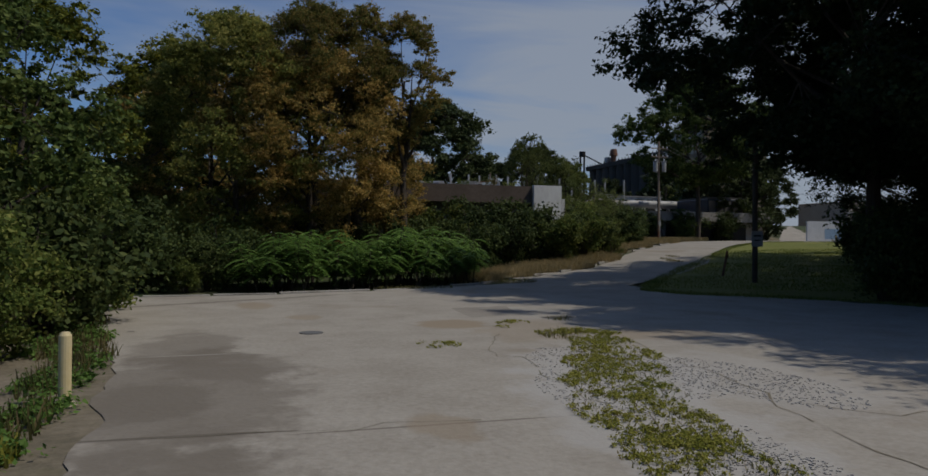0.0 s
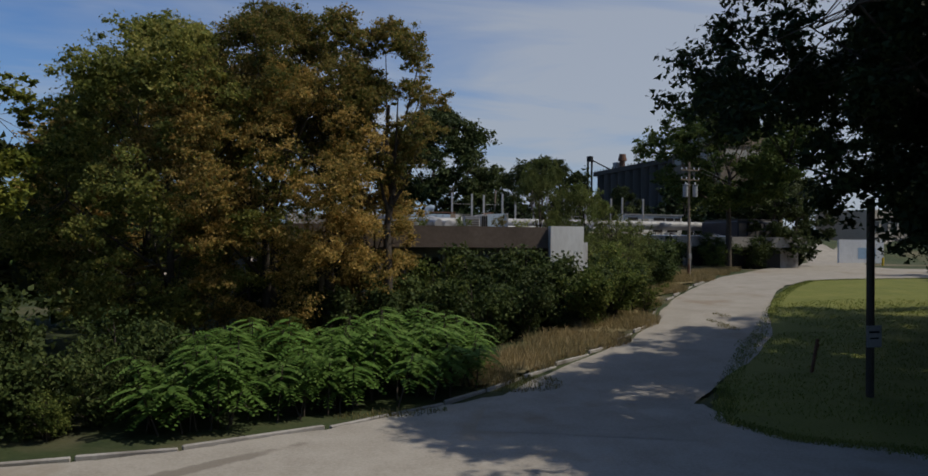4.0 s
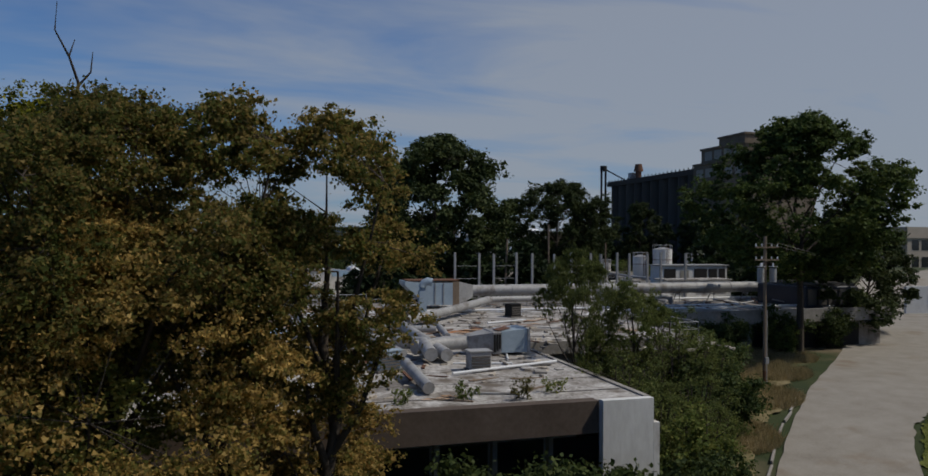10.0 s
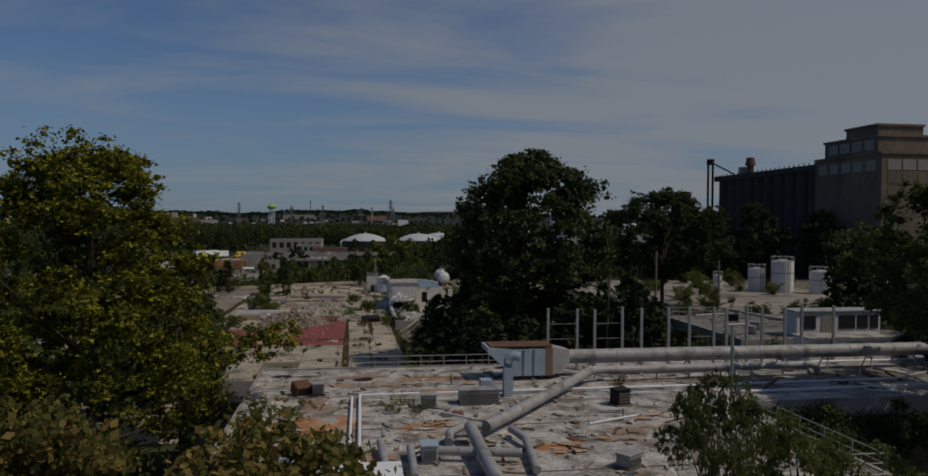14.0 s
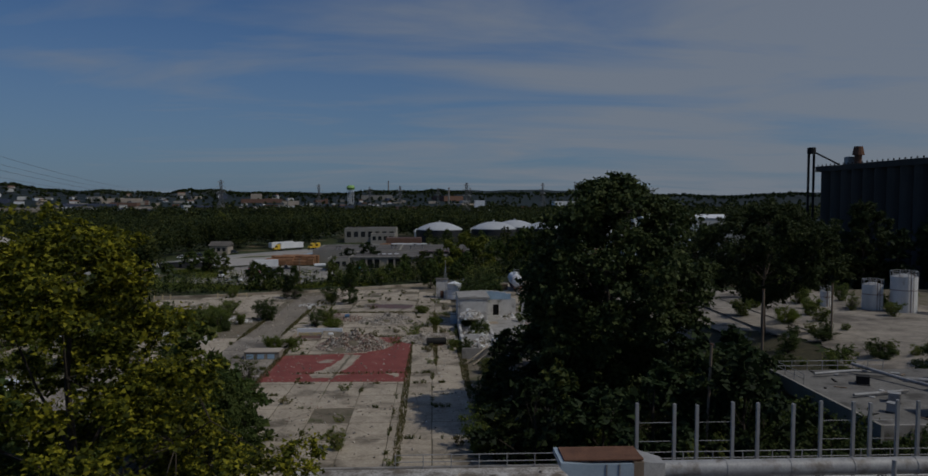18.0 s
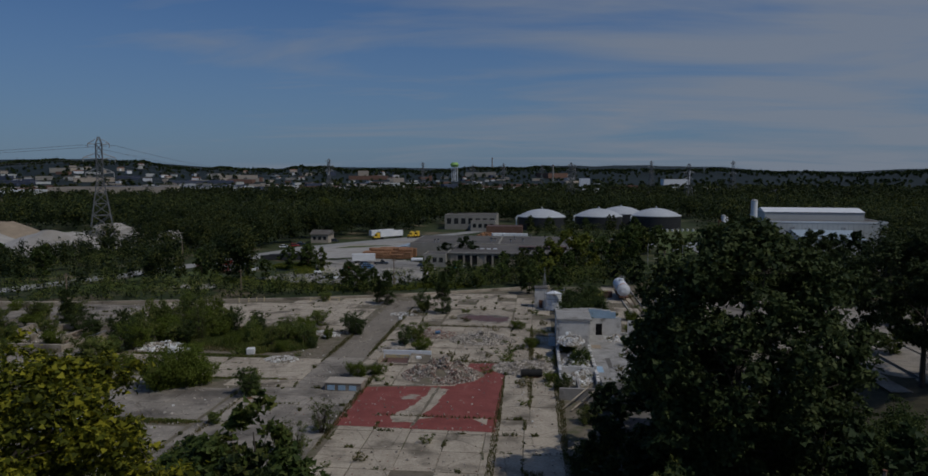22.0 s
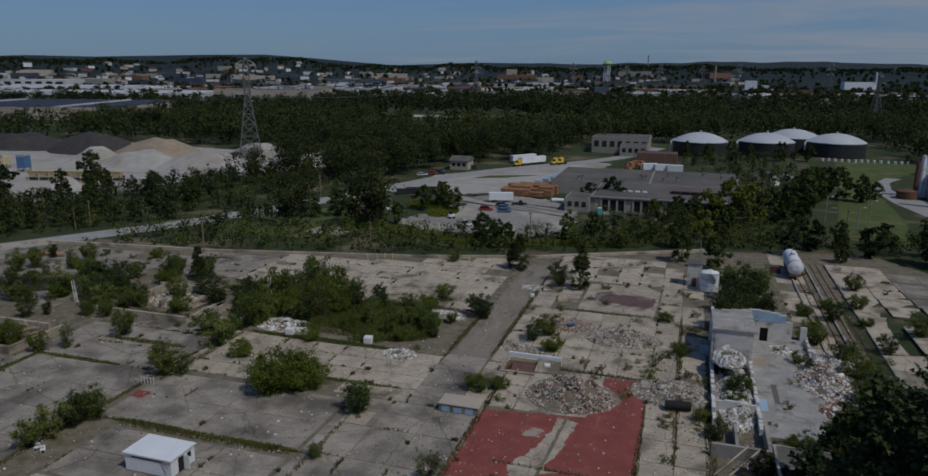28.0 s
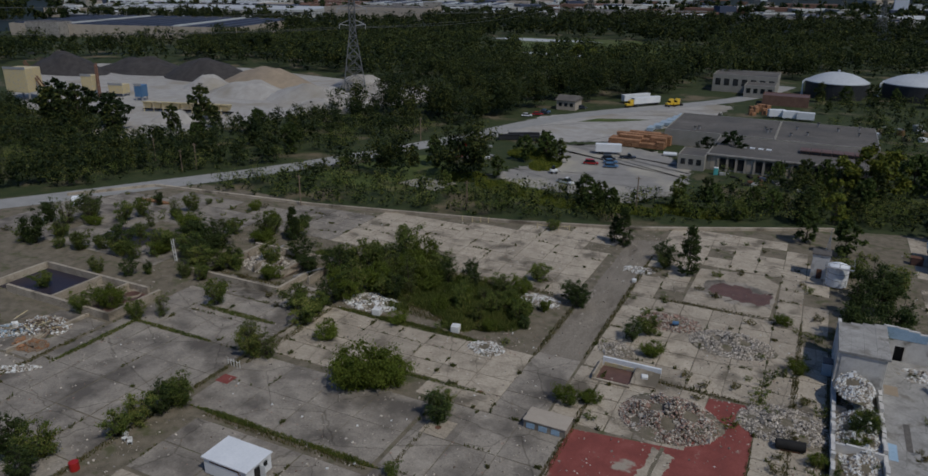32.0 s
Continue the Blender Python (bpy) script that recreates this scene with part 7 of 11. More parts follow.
part("lid", bx(-1.25, 1.25, -0.85, 0.85, 1.6, 1.7), M_rust, rb)

# storage tanks far on the right
for i, (x, y, r, h) in enumerate(((112, 196, 2.5, 7.4), (118.8, 191.5, 2.45, 5.2), (107.3, 199.1, 2.0, 5.4), (115.5, 201, 2.2, 6.2), (99.9, 204, 1.1, 3.4))):
    t = empty("storage_tank", pose(x, y, float(lift(x, y))), "white upright storage tank with a rusty rim", "tank", "tanks beside the elevator")
    b = bmesh.new(); cyl(b, 0, 0, 0, h, r, 26); part("shell", b, M_white, t)
    b = bmesh.new(); cyl(b, 0, 0, h, h + 0.5, r, 26, r * 0.25); part("cone_roof", b, M_galv, t)
    b = bmesh.new(); cyl(b, 0, 0, h * 0.62, h * 0.62 + 0.12, r + 0.04, 26); part("hoop", b, M_rust, t)
    for a in np.arange(0, 6.28, 0.63):
        part("post", rods([((r * math.cos(a), r * math.sin(a), h), (r * math.cos(a), r * math.sin(a), h + 1.1))], 0.06, 5), M_steel, t)
        part("handrail", rods([((r * math.cos(a), r * math.sin(a), h + 1.1), (r * math.cos(a + 0.63), r * math.sin(a + 0.63), h + 1.1))], 0.06, 5), M_steel, t)
    part("ladder", rods([((-0.3, -r - 0.15, 0), (-0.3, -r - 0.15, h + 1)), ((0.3, -r - 0.15, 0), (0.3, -r - 0.15, h + 1))], 0.06, 4), M_rust, t)
hb = empty("box_trailer", pose(126, 182, float(lift(126, 182))), "white box van body parked on the slab", "trailer")
part("body", bx(-4, 4, -1.2, 1.2, 1.0, 3.6, bevel=0.05), M_white_metal, hb)
part("skirt", bx(-3.6, 3.6, -1.0, 1.0, 0, 1.0), M_dark, hb)
for x, y, h, lab in ((55.2, 138.3, 16.6, "tall pale pole by the annex"), (82, 170, 9.5, "thin dark pole on the slab")):
    p = empty("pole", pose(x, y, float(lift(x, y)), 0, 0, 0), lab, "pole")
    part("shaft", rods([((0, 0, 0), (0, 0, h))], 0.17, 8), M_wood, p)
    part("cap", rods([((0, 0, h), (0, 0, h + 0.08))], 0.19, 8), M_rust, p)

# dry grass bank below the tanks
patch("dry_grass_bank", [(97, 158), (125, 170), (150, 190), (150, 236), (112, 246), (80, 228), (70, 190), (96, 184)], 0.06, M_joint, "dry weedy ground below the white tanks", "grass", ragged=0.8)
patch("bank_slab", [(72, 135), (92, 146), (106, 160), (120, 176), (124, 200), (114, 226), (96, 240), (80, 238), (68, 212), (73, 186), (79, 170), (75, 150)], 0.10, M_conc_dark, "broken paving with weeds below the tanks", "pavement", ragged=1.2)
# undergrowth earth whose dark colour includes the big tree's shadow
patch("undergrowth_floor", [(50, 128), (62, 133.5), (72, 134), (74, 150), (78, 170), (74, 185), (66, 192), (56, 176), (50, 150)], 0.09, M_shaded_litter, "leaf litter behind the annex, tree shade in its dark colour", "bare earth", ragged=1.0)
# cabin on the back roof with dark openings
cab = empty("roof_cabin", pose(61.0, 113.2, AZ, 0, 0, 0), "white roof cabin with dark window openings", "cabin")
part("wall", bx(0, 10.4, 0, 2.6, 0, 2.8), M_white, cab)
part("roof", bx(-0.2, 10.6, -0.2, 2.8, 2.81, 2.95), M_galv, cab)
# window openings are sheets, indoor shade painted on as near-black
for k, (a, b_) in enumerate(((0.5, 2.3), (5.2, 7.2), (7.5, 8.8), (9.1, 10.1))):
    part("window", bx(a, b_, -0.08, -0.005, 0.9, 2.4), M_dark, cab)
part("door", bx(3.0, 4.3, -0.06, -0.005, 0.05, 2.2), M_block, cab)
# leaning pole behind the plant
lp = empty("pole", pose(39.9, 117.1, 0, 0, 2, 0), "tall leaning bare pole behind the factory", "pole")
part("shaft", rods([((0, 0, 0), (0, 0, 14.3))], 0.14, 8), M_wood, lp)
part("cap", rods([((0, 0, 14.3), (0, 0, 14.4))], 0.16, 8), M_rust, lp)
# chips of broken concrete, brick and rubbish strewn over the old floors
dg = np.random.default_rng(71)
for nm, mat, cnt, smin, smax, lab in (("concrete_chips", M_rubble, 5600, 0.06, 0.30, "pale chips of concrete strewn over the slabs"), ("brick_chips", M_rubble_red, 2400, 0.06, 0.26, "brown chips of brick strewn over the slabs"), ("litter_scraps", M_white, 300, 0.10, 0.34, "white scraps of litter strewn over the slabs")):
    V, F = [], []
    hubs = [(dg.uniform(-95, 52), dg.uniform(140, 270)) for _ in range(70)] + [(-2, 190), (6, 214), (14, 194), (25, 200), (36, 206), (34, 190), (-58, 202), (-32, 198), (22, 180), (30, 178)] * 4
    i = 0
    while i < cnt:
        hx, hy = hubs[int(dg.integers(len(hubs)))]
        x, y = hx + dg.normal(0, 5.0), hy + dg.normal(0, 5.0)
        i += 1
        if y > kerb_y(min(max(x, -170), 94)) - 2:
            continue
        s_ = dg.uniform(smin, smax) * (0.5 + 0.5 * dg.random())
        P = (STONE[i % 6] * s_ * (1, 1, 0.6)) @ np.array(Euler((0, 0, dg.uniform(0, 6.28))).to_matrix()).T + (x, y, 0.08 + 0.2 * s_)
        o = len(V)
        V += [tuple(p) for p in P]
        F += [[o + q for q in f] for f in CUBE_F]
    tagged(new(nm, mesh_of(nm, V, F, mat)), lab, "debris", kind="stuff")

# ---- at the start of the drive ----
bol = empty("bollard", pose(-2.35, 11.2, 0.0), "faded yellow steel bollard with chipped paint", "bollard")
part("post", rods([((0, 0, 0), (0, 0, 0.98))], 0.085, 16), M_pale_yellow, bol)
b = bmesh.new(); cyl(b, 0, 0, 0.98, 1.03, 0.085, 16, 0.05); part("cap", b, M_pale_yellow, bol)
b = bmesh.new(); cyl(b, 0, 0, -0.02, 0.07, 0.17, 14, 0.12); part("footing", b, M_conc, bol)

sg = empty("sign_post", pose(25.4, 31.4, float(lift(25.4, 31.4))), "dark wooden pole with a small grey sign", "sign")
part("pole", rods([((0, 0, -0.2), (0, 0, 7.4))], 0.14, 10), M_bark, sg)
part("sign_plate", bx(-0.34, 0.34, -0.19, -0.15, 1.9, 2.7, bevel=0.01), M_galv, sg, "small grey metal sign plate")
part("lettering", bx(-0.24, 0.24, -0.196, -0.191, 2.42, 2.5), M_dark, sg)
part("lettering", bx(-0.2, 0.2, -0.196, -0.191, 2.2, 2.26), M_dark, sg)
part("arm", rods([((0, 0, 6.6), (1.2, -0.1, 6.7))], 0.04, 6), M_dark, sg)
part("floodlight", bx(1.0, 1.7, -0.25, 0.05, 6.55, 6.72), M_dark, sg)
st = empty("leaning_stake", pose(26.5, 35.5, float(lift(26.5, 35.5)), 0, 12, 0), "leaning dark metal stake in the grass", "stake")
part("stake", bx(-0.05, 0.05, -0.05, 0.05, -0.1, 1.5), M_rust, st)
part("bracket", bx(-0.09, 0.09, -0.07, -0.052, 1.1, 1.3), M_rust, st)

up = empty("utility_pole", pose(47.0, 75.0, float(lift(47, 75))), "wooden utility pole carrying grey transformers", "utility pole")
UPH = 11.9
part("shaft", rods([((0, 0, -0.2), (0, 0, UPH))], 0.13, 10), M_wood, up)
part("dark_butt", rods([((0, 0, -0.1), (0, 0, 1.3))], 0.142, 10), M_rust, up, "dark reddish butt")
for z in (UPH - 0.9, UPH - 1.9):
    part("crossarm", bx(-1.1, 1.1, -0.24, -0.16, z, z + 0.1), M_wood, up)
    for x in (-1.0, -0.45, 0.45, 1.0):
        part("insulator", rods([((x, -0.2, z + 0.12), (x, -0.2, z + 0.32))], 0.05, 8), M_white, up)
for x, y in ((0.55, -0.25), (-0.55, -0.2), (0.15, 0.55)):
    t = part("transformer", rods([((x, y, UPH - 3.6), (x, y, UPH - 2.5))], 0.26, 14), M_galv, up, "grey transformer can")
    part("bushing", rods([((x, y, UPH - 2.4), (x, y, UPH - 2.1))], 0.07, 8), M_white, t)
    part("lid", rods([((x, y, UPH - 2.4), (x, y, UPH - 2.36))], 0.34, 14), M_galv, t)
part("meter_box", bx(-0.14, 0.14, -0.34, -0.18, 1.9, 2.4), M_galv, up)
part("conduit", rods([((0.2, 0, 0), (0.2, 0, 6))], 0.05, 6), M_steel, up)
for (x0, y0, z0), (x1, y1, z1), sag in (((46, 74.8, 14.1), (6, 12, 9.0), 1.2), ((47, 74.8, 14.1), (112, 122, 13), 1.5), ((48, 74.8, 14.1), (113, 121, 13), 1.5)):
    pts = [(x0 + (x1 - x0) * f, y0 + (y1 - y0) * f, z0 + (z1 - z0) * f - sag * 4 * f * (1 - f)) for f in np.linspace(0, 1, 17)]
    if z1 < 12:
        continue
    lay("overhead_wire", pipe(pts, 0.018, 5), M_wire, "thin overhead power wire beside the drive", "wire", group="overhead wires")

# low kerb of broken concrete along the drive's left side, in lengths
line = [(-9, 31.3), (-3.9, 31.7), (1.5, 32.0), (5.8, 33.3), (10.2, 35.6), (12.4, 37.2), (17, 41), (22.4, 45), (27.0, 49.6), (32.1, 56.6), (39.8, 64.7), (48.4, 72.8)]
kerbs = tagged(new("kerb_stones"), "broken concrete kerb along the drive", "kerb", kind="structure")
krnd = random.Random(3)
for (xa, ya), (xb, yb) in zip(line, line[1:]):
    L = math.hypot(xb - xa, yb - ya)
    n = max(1, int(L / 2.4))
    for i in range(n):
        if krnd.random() < 0.12:
            continue
        f0, f1 = i / n, (i + 0.96) / n
        p, q = Vector((xa, ya, 0)).lerp(Vector((xb, yb, 0)), f0), Vector((xa, ya, 0)).lerp(Vector((xb, yb, 0)), f1)
        z = float(lift((p.x + q.x) / 2, (p.y + q.y) / 2))
        part("kerb_stone", bx(0, (q - p).length, -0.07, 0.07, -0.1, 0.10 + krnd.uniform(-0.05, 0.02), pose(p.x, p.y, z, krnd.uniform(-5, 5), 0, math.degrees(math.atan2(q.y - p.y, q.x - p.x)) + krnd.uniform(-2, 2)), 0.025), M_wall, kerbs)

# cracks in the pavement, thin dark strips with worn edges


def crack(name, pts, width, dz, seed, mat=M_joint):
    rr = random.Random(seed)
    P = []
    for (xa, ya), (xb, yb) in zip(pts, pts[1:]):
        n = max(2, int(math.hypot(xb - xa, yb - ya) / 0.35))
        for k in range(n):
            P.append((xa + (xb - xa) * k / n + 0.5 * noise.noise((xa + k * 0.2, ya, seed)) + rr.uniform(-0.07, 0.07), ya + (yb - ya) * k / n + 0.4 * noise.noise((xa, ya + k * 0.2, seed)) + rr.uniform(-0.07, 0.07)))
    V, F = [], []
    for i, p in enumerate(P):
        q = P[min(i + 1, len(P) - 1)]
        o = P[max(i - 1, 0)]
        d = Vector((q[0] - o[0], q[1] - o[1]))
        d = d.normalized() if d.length else Vector((1, 0))
        w = width * rr.uniform(0.2, 1.0) * 0.5
        for s in (-1, 1):
            x, y = p[0] - d.y * w * s, p[1] + d.x * w * s
            V.append((x, y, float(lift(x, y)) + dz))
        if i and rr.random() < 0.93:
            F.append((2 * i - 2, 2 * i - 1, 2 * i + 1, 2 * i))
    ob = new(name, mesh_of(name, V, F, mat))
    return tagged(ob, "weathered crack in the pavement", "crack", kind="structure")


for i, pts in enumerate((((-1.2, 9.0), (1.6, 8.9), (3.2, 8.8)), ((4.6, 7.0), (5.2, 10.5), (5.0, 13.8), (6.2, 17.5)), ((8.9, 16), (8.0, 11.4), (7.4, 8.8), (6.7, 6.2), (6.2, 3.5)), ((9, 14.2), (12, 12.8), (16, 12.4)), ((7.2, 9.4), (9, 7.6), (11, 6.8)))):
    crack("pavement_crack", pts, 0.018 + 0.012 * (i % 3), 0.036, i)
patch("tar_patch", [(6.7, 21.2), (8.6, 21.6), (9.2, 24.6), (7.0, 24.4)], 0.034, M_drive_dark, "square dark tar patch in the pavement", "pavement patch", ragged=0.12)
patch("bare_verge", [(-12, 4), (-1.2, 4), (-1.2, 9.5), (-1.6, 14), (-3.0, 20), (-5, 25.6), (-8, 28), (-12, 26)], 0.012, M_joint, "bare weedy verge beside the pavement", "verge")
mh = bmesh.new(); cyl(mh, 1.65, 18.4, 0.03, 0.05, 0.3, 14)
tagged(part("drain_cover", mh, M_wire, None, "small grey iron drain cover in the pavement"), category="drain cover", kind="structure")
# loose stones where the pavement has broken up
pg = np.random.default_rng(14)
PV, PF = [], []
for i in range(4200):
    cx, cy, rx, ry = ((5.2, 8.6, 0.9, 3.2), (6.5, 11.9, 1.3, 2.8), (8.2, 10.4, 1.1, 2.4), (5.0, 6.0, 0.9, 1.8))[i % 4]
    u, a = math.sqrt(pg.random()), pg.uniform(0, 6.283)
    x, y, sz = cx + u * math.cos(a) * rx, cy + u * math.sin(a) * ry, pg.uniform(0.012, 0.04)
    P = (STONE[i % 6] * sz * (1, 1, 0.7)) @ np.array(Euler((0, 0, a * 7)).to_matrix()).T + (x, y, 0.035)
    o = len(PV)
    PV += [tuple(p) for p in P]
    PF += [[o + q for q in f] for f in CUBE_F]
tagged(new("loose_stones", mesh_of("loose_stones", PV, PF, M_gravel)), "loose grey stones where the pavement has broken up", "gravel", kind="stuff")

# ---- weeds as fine blades ----
def blades(name, spots, n, h, mat, label, seed, lean=0.5, width=0.012, category="weeds"):
    """Grass and weed blades: thin tapered quads scattered round the spots (x, y, rx, ry)."""
    g = np.random.default_rng(seed)
    area = np.array([s[2] * s[3] for s in spots])
    k = g.choice(len(spots), n, p=area / area.sum())
    S = np.array(spots, float)[k]
    u, a = np.sqrt(g.random(n)), g.random(n) * 6.283
    x, y = S[:, 0] + u * np.cos(a) * S[:, 2], S[:, 1] + u * np.sin(a) * S[:, 3]
    z = lift(x, y) + 0.02
    hh = h * g.uniform(0.3, 1.1, n)
    t, d = g.random(n) * 6.283, g.random(n) * 6.283
    wx, wy = np.cos(t) * width * (0.6 + g.random(n)), np.sin(t) * width * (0.6 + g.random(n))
    lx, ly = np.cos(d) * hh * lean * g.random(n), np.sin(d) * hh * lean * g.random(n)
    p0 = np.stack([x - wx, y - wy, z], -1); p1 = np.stack([x + wx, y + wy, z], -1)
    p2 = np.stack([x + lx + wx * 0.3, y + ly + wy * 0.3, z + hh], -1); p3 = np.stack([x + lx - wx * 0.3, y + ly - wy * 0.3, z + hh], -1)
    ob = new(name, quads_mesh(name, np.stack([p0, p1, p2, p3], 1).reshape(-1, 3), mat))
    return tagged(ob, label, category, kind="stuff")


def leaf_mat(name, spots, clumps, r, per, size, mat, label, seed, category="weeds", flat=0.45):
    """Low broad-leaved weeds: little leaf clumps over the spots (x, y, rx, ry), thick in some places and thin in others."""
    g = np.random.default_rng(seed)
    area = np.array([s[2] * s[3] for s in spots])
    k = g.choice(len(spots), clumps * 3, p=area / area.sum())
    S = np.array(spots, float)[k]
    u, a = np.sqrt(g.random(len(k))), g.random(len(k)) * 6.283
    x, y = S[:, 0] + u * np.cos(a) * S[:, 2], S[:, 1] + u * np.sin(a) * S[:, 3]
    ok = np.array([noise.noise((p * 1.1, q * 1.1, seed * 1.7)) for p, q in zip(x, y)]) + 0.35 * g.normal(size=len(x)) > 0.0
    x, y = x[ok][:clumps], y[ok][:clumps]
    R = r * g.uniform(0.5, 1.5, len(x))
    c = np.stack([x, y, lift(x, y) + 0.04 + R * 0.3], -1)
    v = leaves_at(c, R, len(x) * per, size, flat=flat, rng=g, skyward=0.9)
    v[:, 2] = np.maximum(v[:, 2], lift(v[:, 0], v[:, 1]) + 0.03)
    return tagged(new(name, quads_mesh(name, v, mat)), label, category, kind="stuff")


L_lime = leafy("lime_ground_weeds", [(0.25, (0.12, 0.14, 0.022)), (0.5, (0.225, 0.225, 0.034)), (0.75, (0.32, 0.285, 0.07))], 0.3)
blades("median_weeds", [(8.1, 15.4, 0.8, 0.8), (7.5, 13.7, 0.85, 1.3), (6.6, 12.0, 0.85, 1.4), (5.8, 10.3, 0.85, 1.4), (5.1, 8.4, 0.85, 1.6), (4.6, 6.4, 0.8, 1.4)], 2500, 0.07, L_weed, "thin dry blades among the gravel weeds", 1, 1.2, 0.01)
leaf_mat("gravel_weeds", [(8.1, 15.4, 0.8, 0.8), (7.5, 13.7, 0.85, 1.3), (6.6, 12.0, 0.85, 1.4), (5.8, 10.3, 0.85, 1.4), (5.1, 8.4, 0.85, 1.6), (4.6, 6.4, 0.8, 1.4), (4.2, 15.5, 0.5, 0.5), (7.6, 17.0, 0.5, 0.5), (7.5, 19.4, 0.6, 0.5), (8.3, 17.3, 0.5, 0.4), (8.7, 16.7, 0.9, 0.5), (10.3, 19.7, 0.4, 0.3), (6.9, 18.6, 0.35, 0.3)], 1500, 0.08, 30, 0.024, L_lime, "low lime-green weeds spreading over gravel", 11)
leaf_mat("verge_leaves", [(-3.0, 8.4, 0.8, 1.0), (-4.2, 10, 1.2, 1.4), (-2.4, 6.8, 0.4, 0.8), (-2.8, 13.4, 0.5, 2.4), (-3.6, 17.5, 0.8, 2.0), (-2.6, 10.5, 0.4, 1.4), (-5, 22, 1.2, 2)], 420, 0.22, 40, 0.06, L_sumac, "leafy green weeds along the edge of the pavement", 12, flat=0.9)
blades("crack_weeds", [(8.0, 17.0, 0.5, 0.35), (7.4, 16.4, 0.4, 0.6), (9.2, 20, 0.4, 0.3), (30.5, 46.5, 0.4, 1.0), (33, 50.5, 0.4, 0.8), (8.0, 34.4, 2.0, 0.5), (14.2, 37.8, 1.6, 1.5), (31, 48, 0.3, 1.2)], 2200, 0.16, L_weed, "tufts of weeds in the pavement's cracks", 2, 0.6, 0.012)
blades("verge_weeds", [(-2.6, 9.6, 0.35, 1.6), (-2.9, 13.4, 0.45, 2.0), (-3.4, 17, 0.6, 2.0), (-3.4, 8.2, 0.8, 1.2), (-4.4, 21.5, 0.9, 2.4), (-5.4, 25.4, 1.2, 1.4), (-2.8, 15.4, 0.5, 1.0), (-2.5, 7.0, 0.5, 0.8)], 2600, 0.30, L_weed, "tall weeds along the edge of the pavement", 3, 0.5, 0.014)
blades("verge_green", [(-3.0, 8.4, 0.8, 1.0), (-4.2, 10, 1.2, 1.4), (-2.4, 6.8, 0.4, 0.8)], 2500, 0.22, L_lime, "bright green weeds at the foot of the bollard", 4, 0.8, 0.02)
blades("bank_grass", [(12.8, 39.4, 1.6, 1.6), (15.2, 41.6, 2.0, 1.6), (17.5, 43.6, 2.2, 1.6), (20.5, 46, 3.0, 2.4), (25, 51, 3.2, 3.0), (29.5, 58.5, 3.2, 4.0), (36, 66, 4, 4), (43, 73, 5, 4), (50, 80, 5, 4), (56, 86, 5, 4)], 60000, 0.55, L_dry, "tall tan and green grass on the bank beside the drive", 5, 0.9, 0.014, "grass")
edge = [(25.2, 19), (23.2, 23.9), (21.2, 26.6), (18.9, 28.4), (18.3, 30.9), (20.9, 34.4), (25.7, 39.6), (30.4, 44.2), (37.3, 51.6), (45, 59.2), (49.4, 63.0), (53.5, 65.8), (60, 66.6), (75, 65.5)]
blades("edge_grass", [(xa + (xb - xa) * f + 0.3, ya + (yb - ya) * f - 0.2, 0.45, 0.45) for (xa, ya), (xb, yb) in zip(edge, edge[1:]) for f in np.linspace(0, 0.95, 14)], 12000, 0.13, L_shrub, "ragged grass along the edge of the drive", 15, 0.9, 0.012, "grass")
blades("lawn_grass", [(24, 30, 4.5, 6), (32, 38, 6, 6), (44, 46, 9, 8), (36, 26, 9, 9)], 30000, 0.11, leafy("lawn_blades", [(0.25, (0.09, 0.13, 0.022)), (0.75, (0.20, 0.22, 0.05))], 0.3), "short lawn grass by the drive", 6, 0.7, 0.02, "grass")

# ---- compound-leaved thicket before the building ----
def frond_thicket(seed, height, spread, stems, fronds):
    rr = random.Random(seed)
    V = []
    segs = []
    for s in range(stems):
        a, u = rr.uniform(0, 6.28), math.sqrt(rr.random()) * spread
        base = Vector((math.cos(a) * u, math.sin(a) * u, -0.1))
        top = base + Vector((rr.uniform(-0.5, 0.5), rr.uniform(-0.5, 0.5), height * rr.uniform(0.55, 1.0) * (1 - 0.25 * u / spread)))
        segs.append((base, top, 0.035, 0.015))
        for f in range(fronds):
            w = 1 - 0.55 * (f / fronds) ** 1.2
            root = base.lerp(top, w)
            az = f * 2.4 + rr.uniform(-0.4, 0.4)
            L = rr.uniform(0.6, 0.95)
            d = Vector((math.cos(az), math.sin(az), 0))
            side = Vector((-d.y, d.x, 0))
            rise = rr.uniform(0.1, 0.5)
            nl = 8
            for k in range(nl):
                t = (k + 1) / nl
                p = root + d * L * t + Vector((0, 0, rise * L * t - 0.75 * L * t * t))
                ll = 0.34 * (1 - 0.45 * abs(t - 0.45) * 2) * rr.uniform(0.85, 1.1)
                for sg_ in (-1, 1):
                    tipd = (side * sg_ * 0.9 + d * 0.45 + Vector((0, 0, -0.28))).normalized()
                    mid = p + tipd * ll * 0.5
                    wv = d * 0.07
                    V += [p, mid + wv - Vector((0, 0, 0.015)), p + tipd * ll, mid - wv]
    return [limbs_mesh("stem", [sgm], 5) for sgm in segs], quads_mesh("foliage", np.array([v[:] for v in V]), L_sumac)


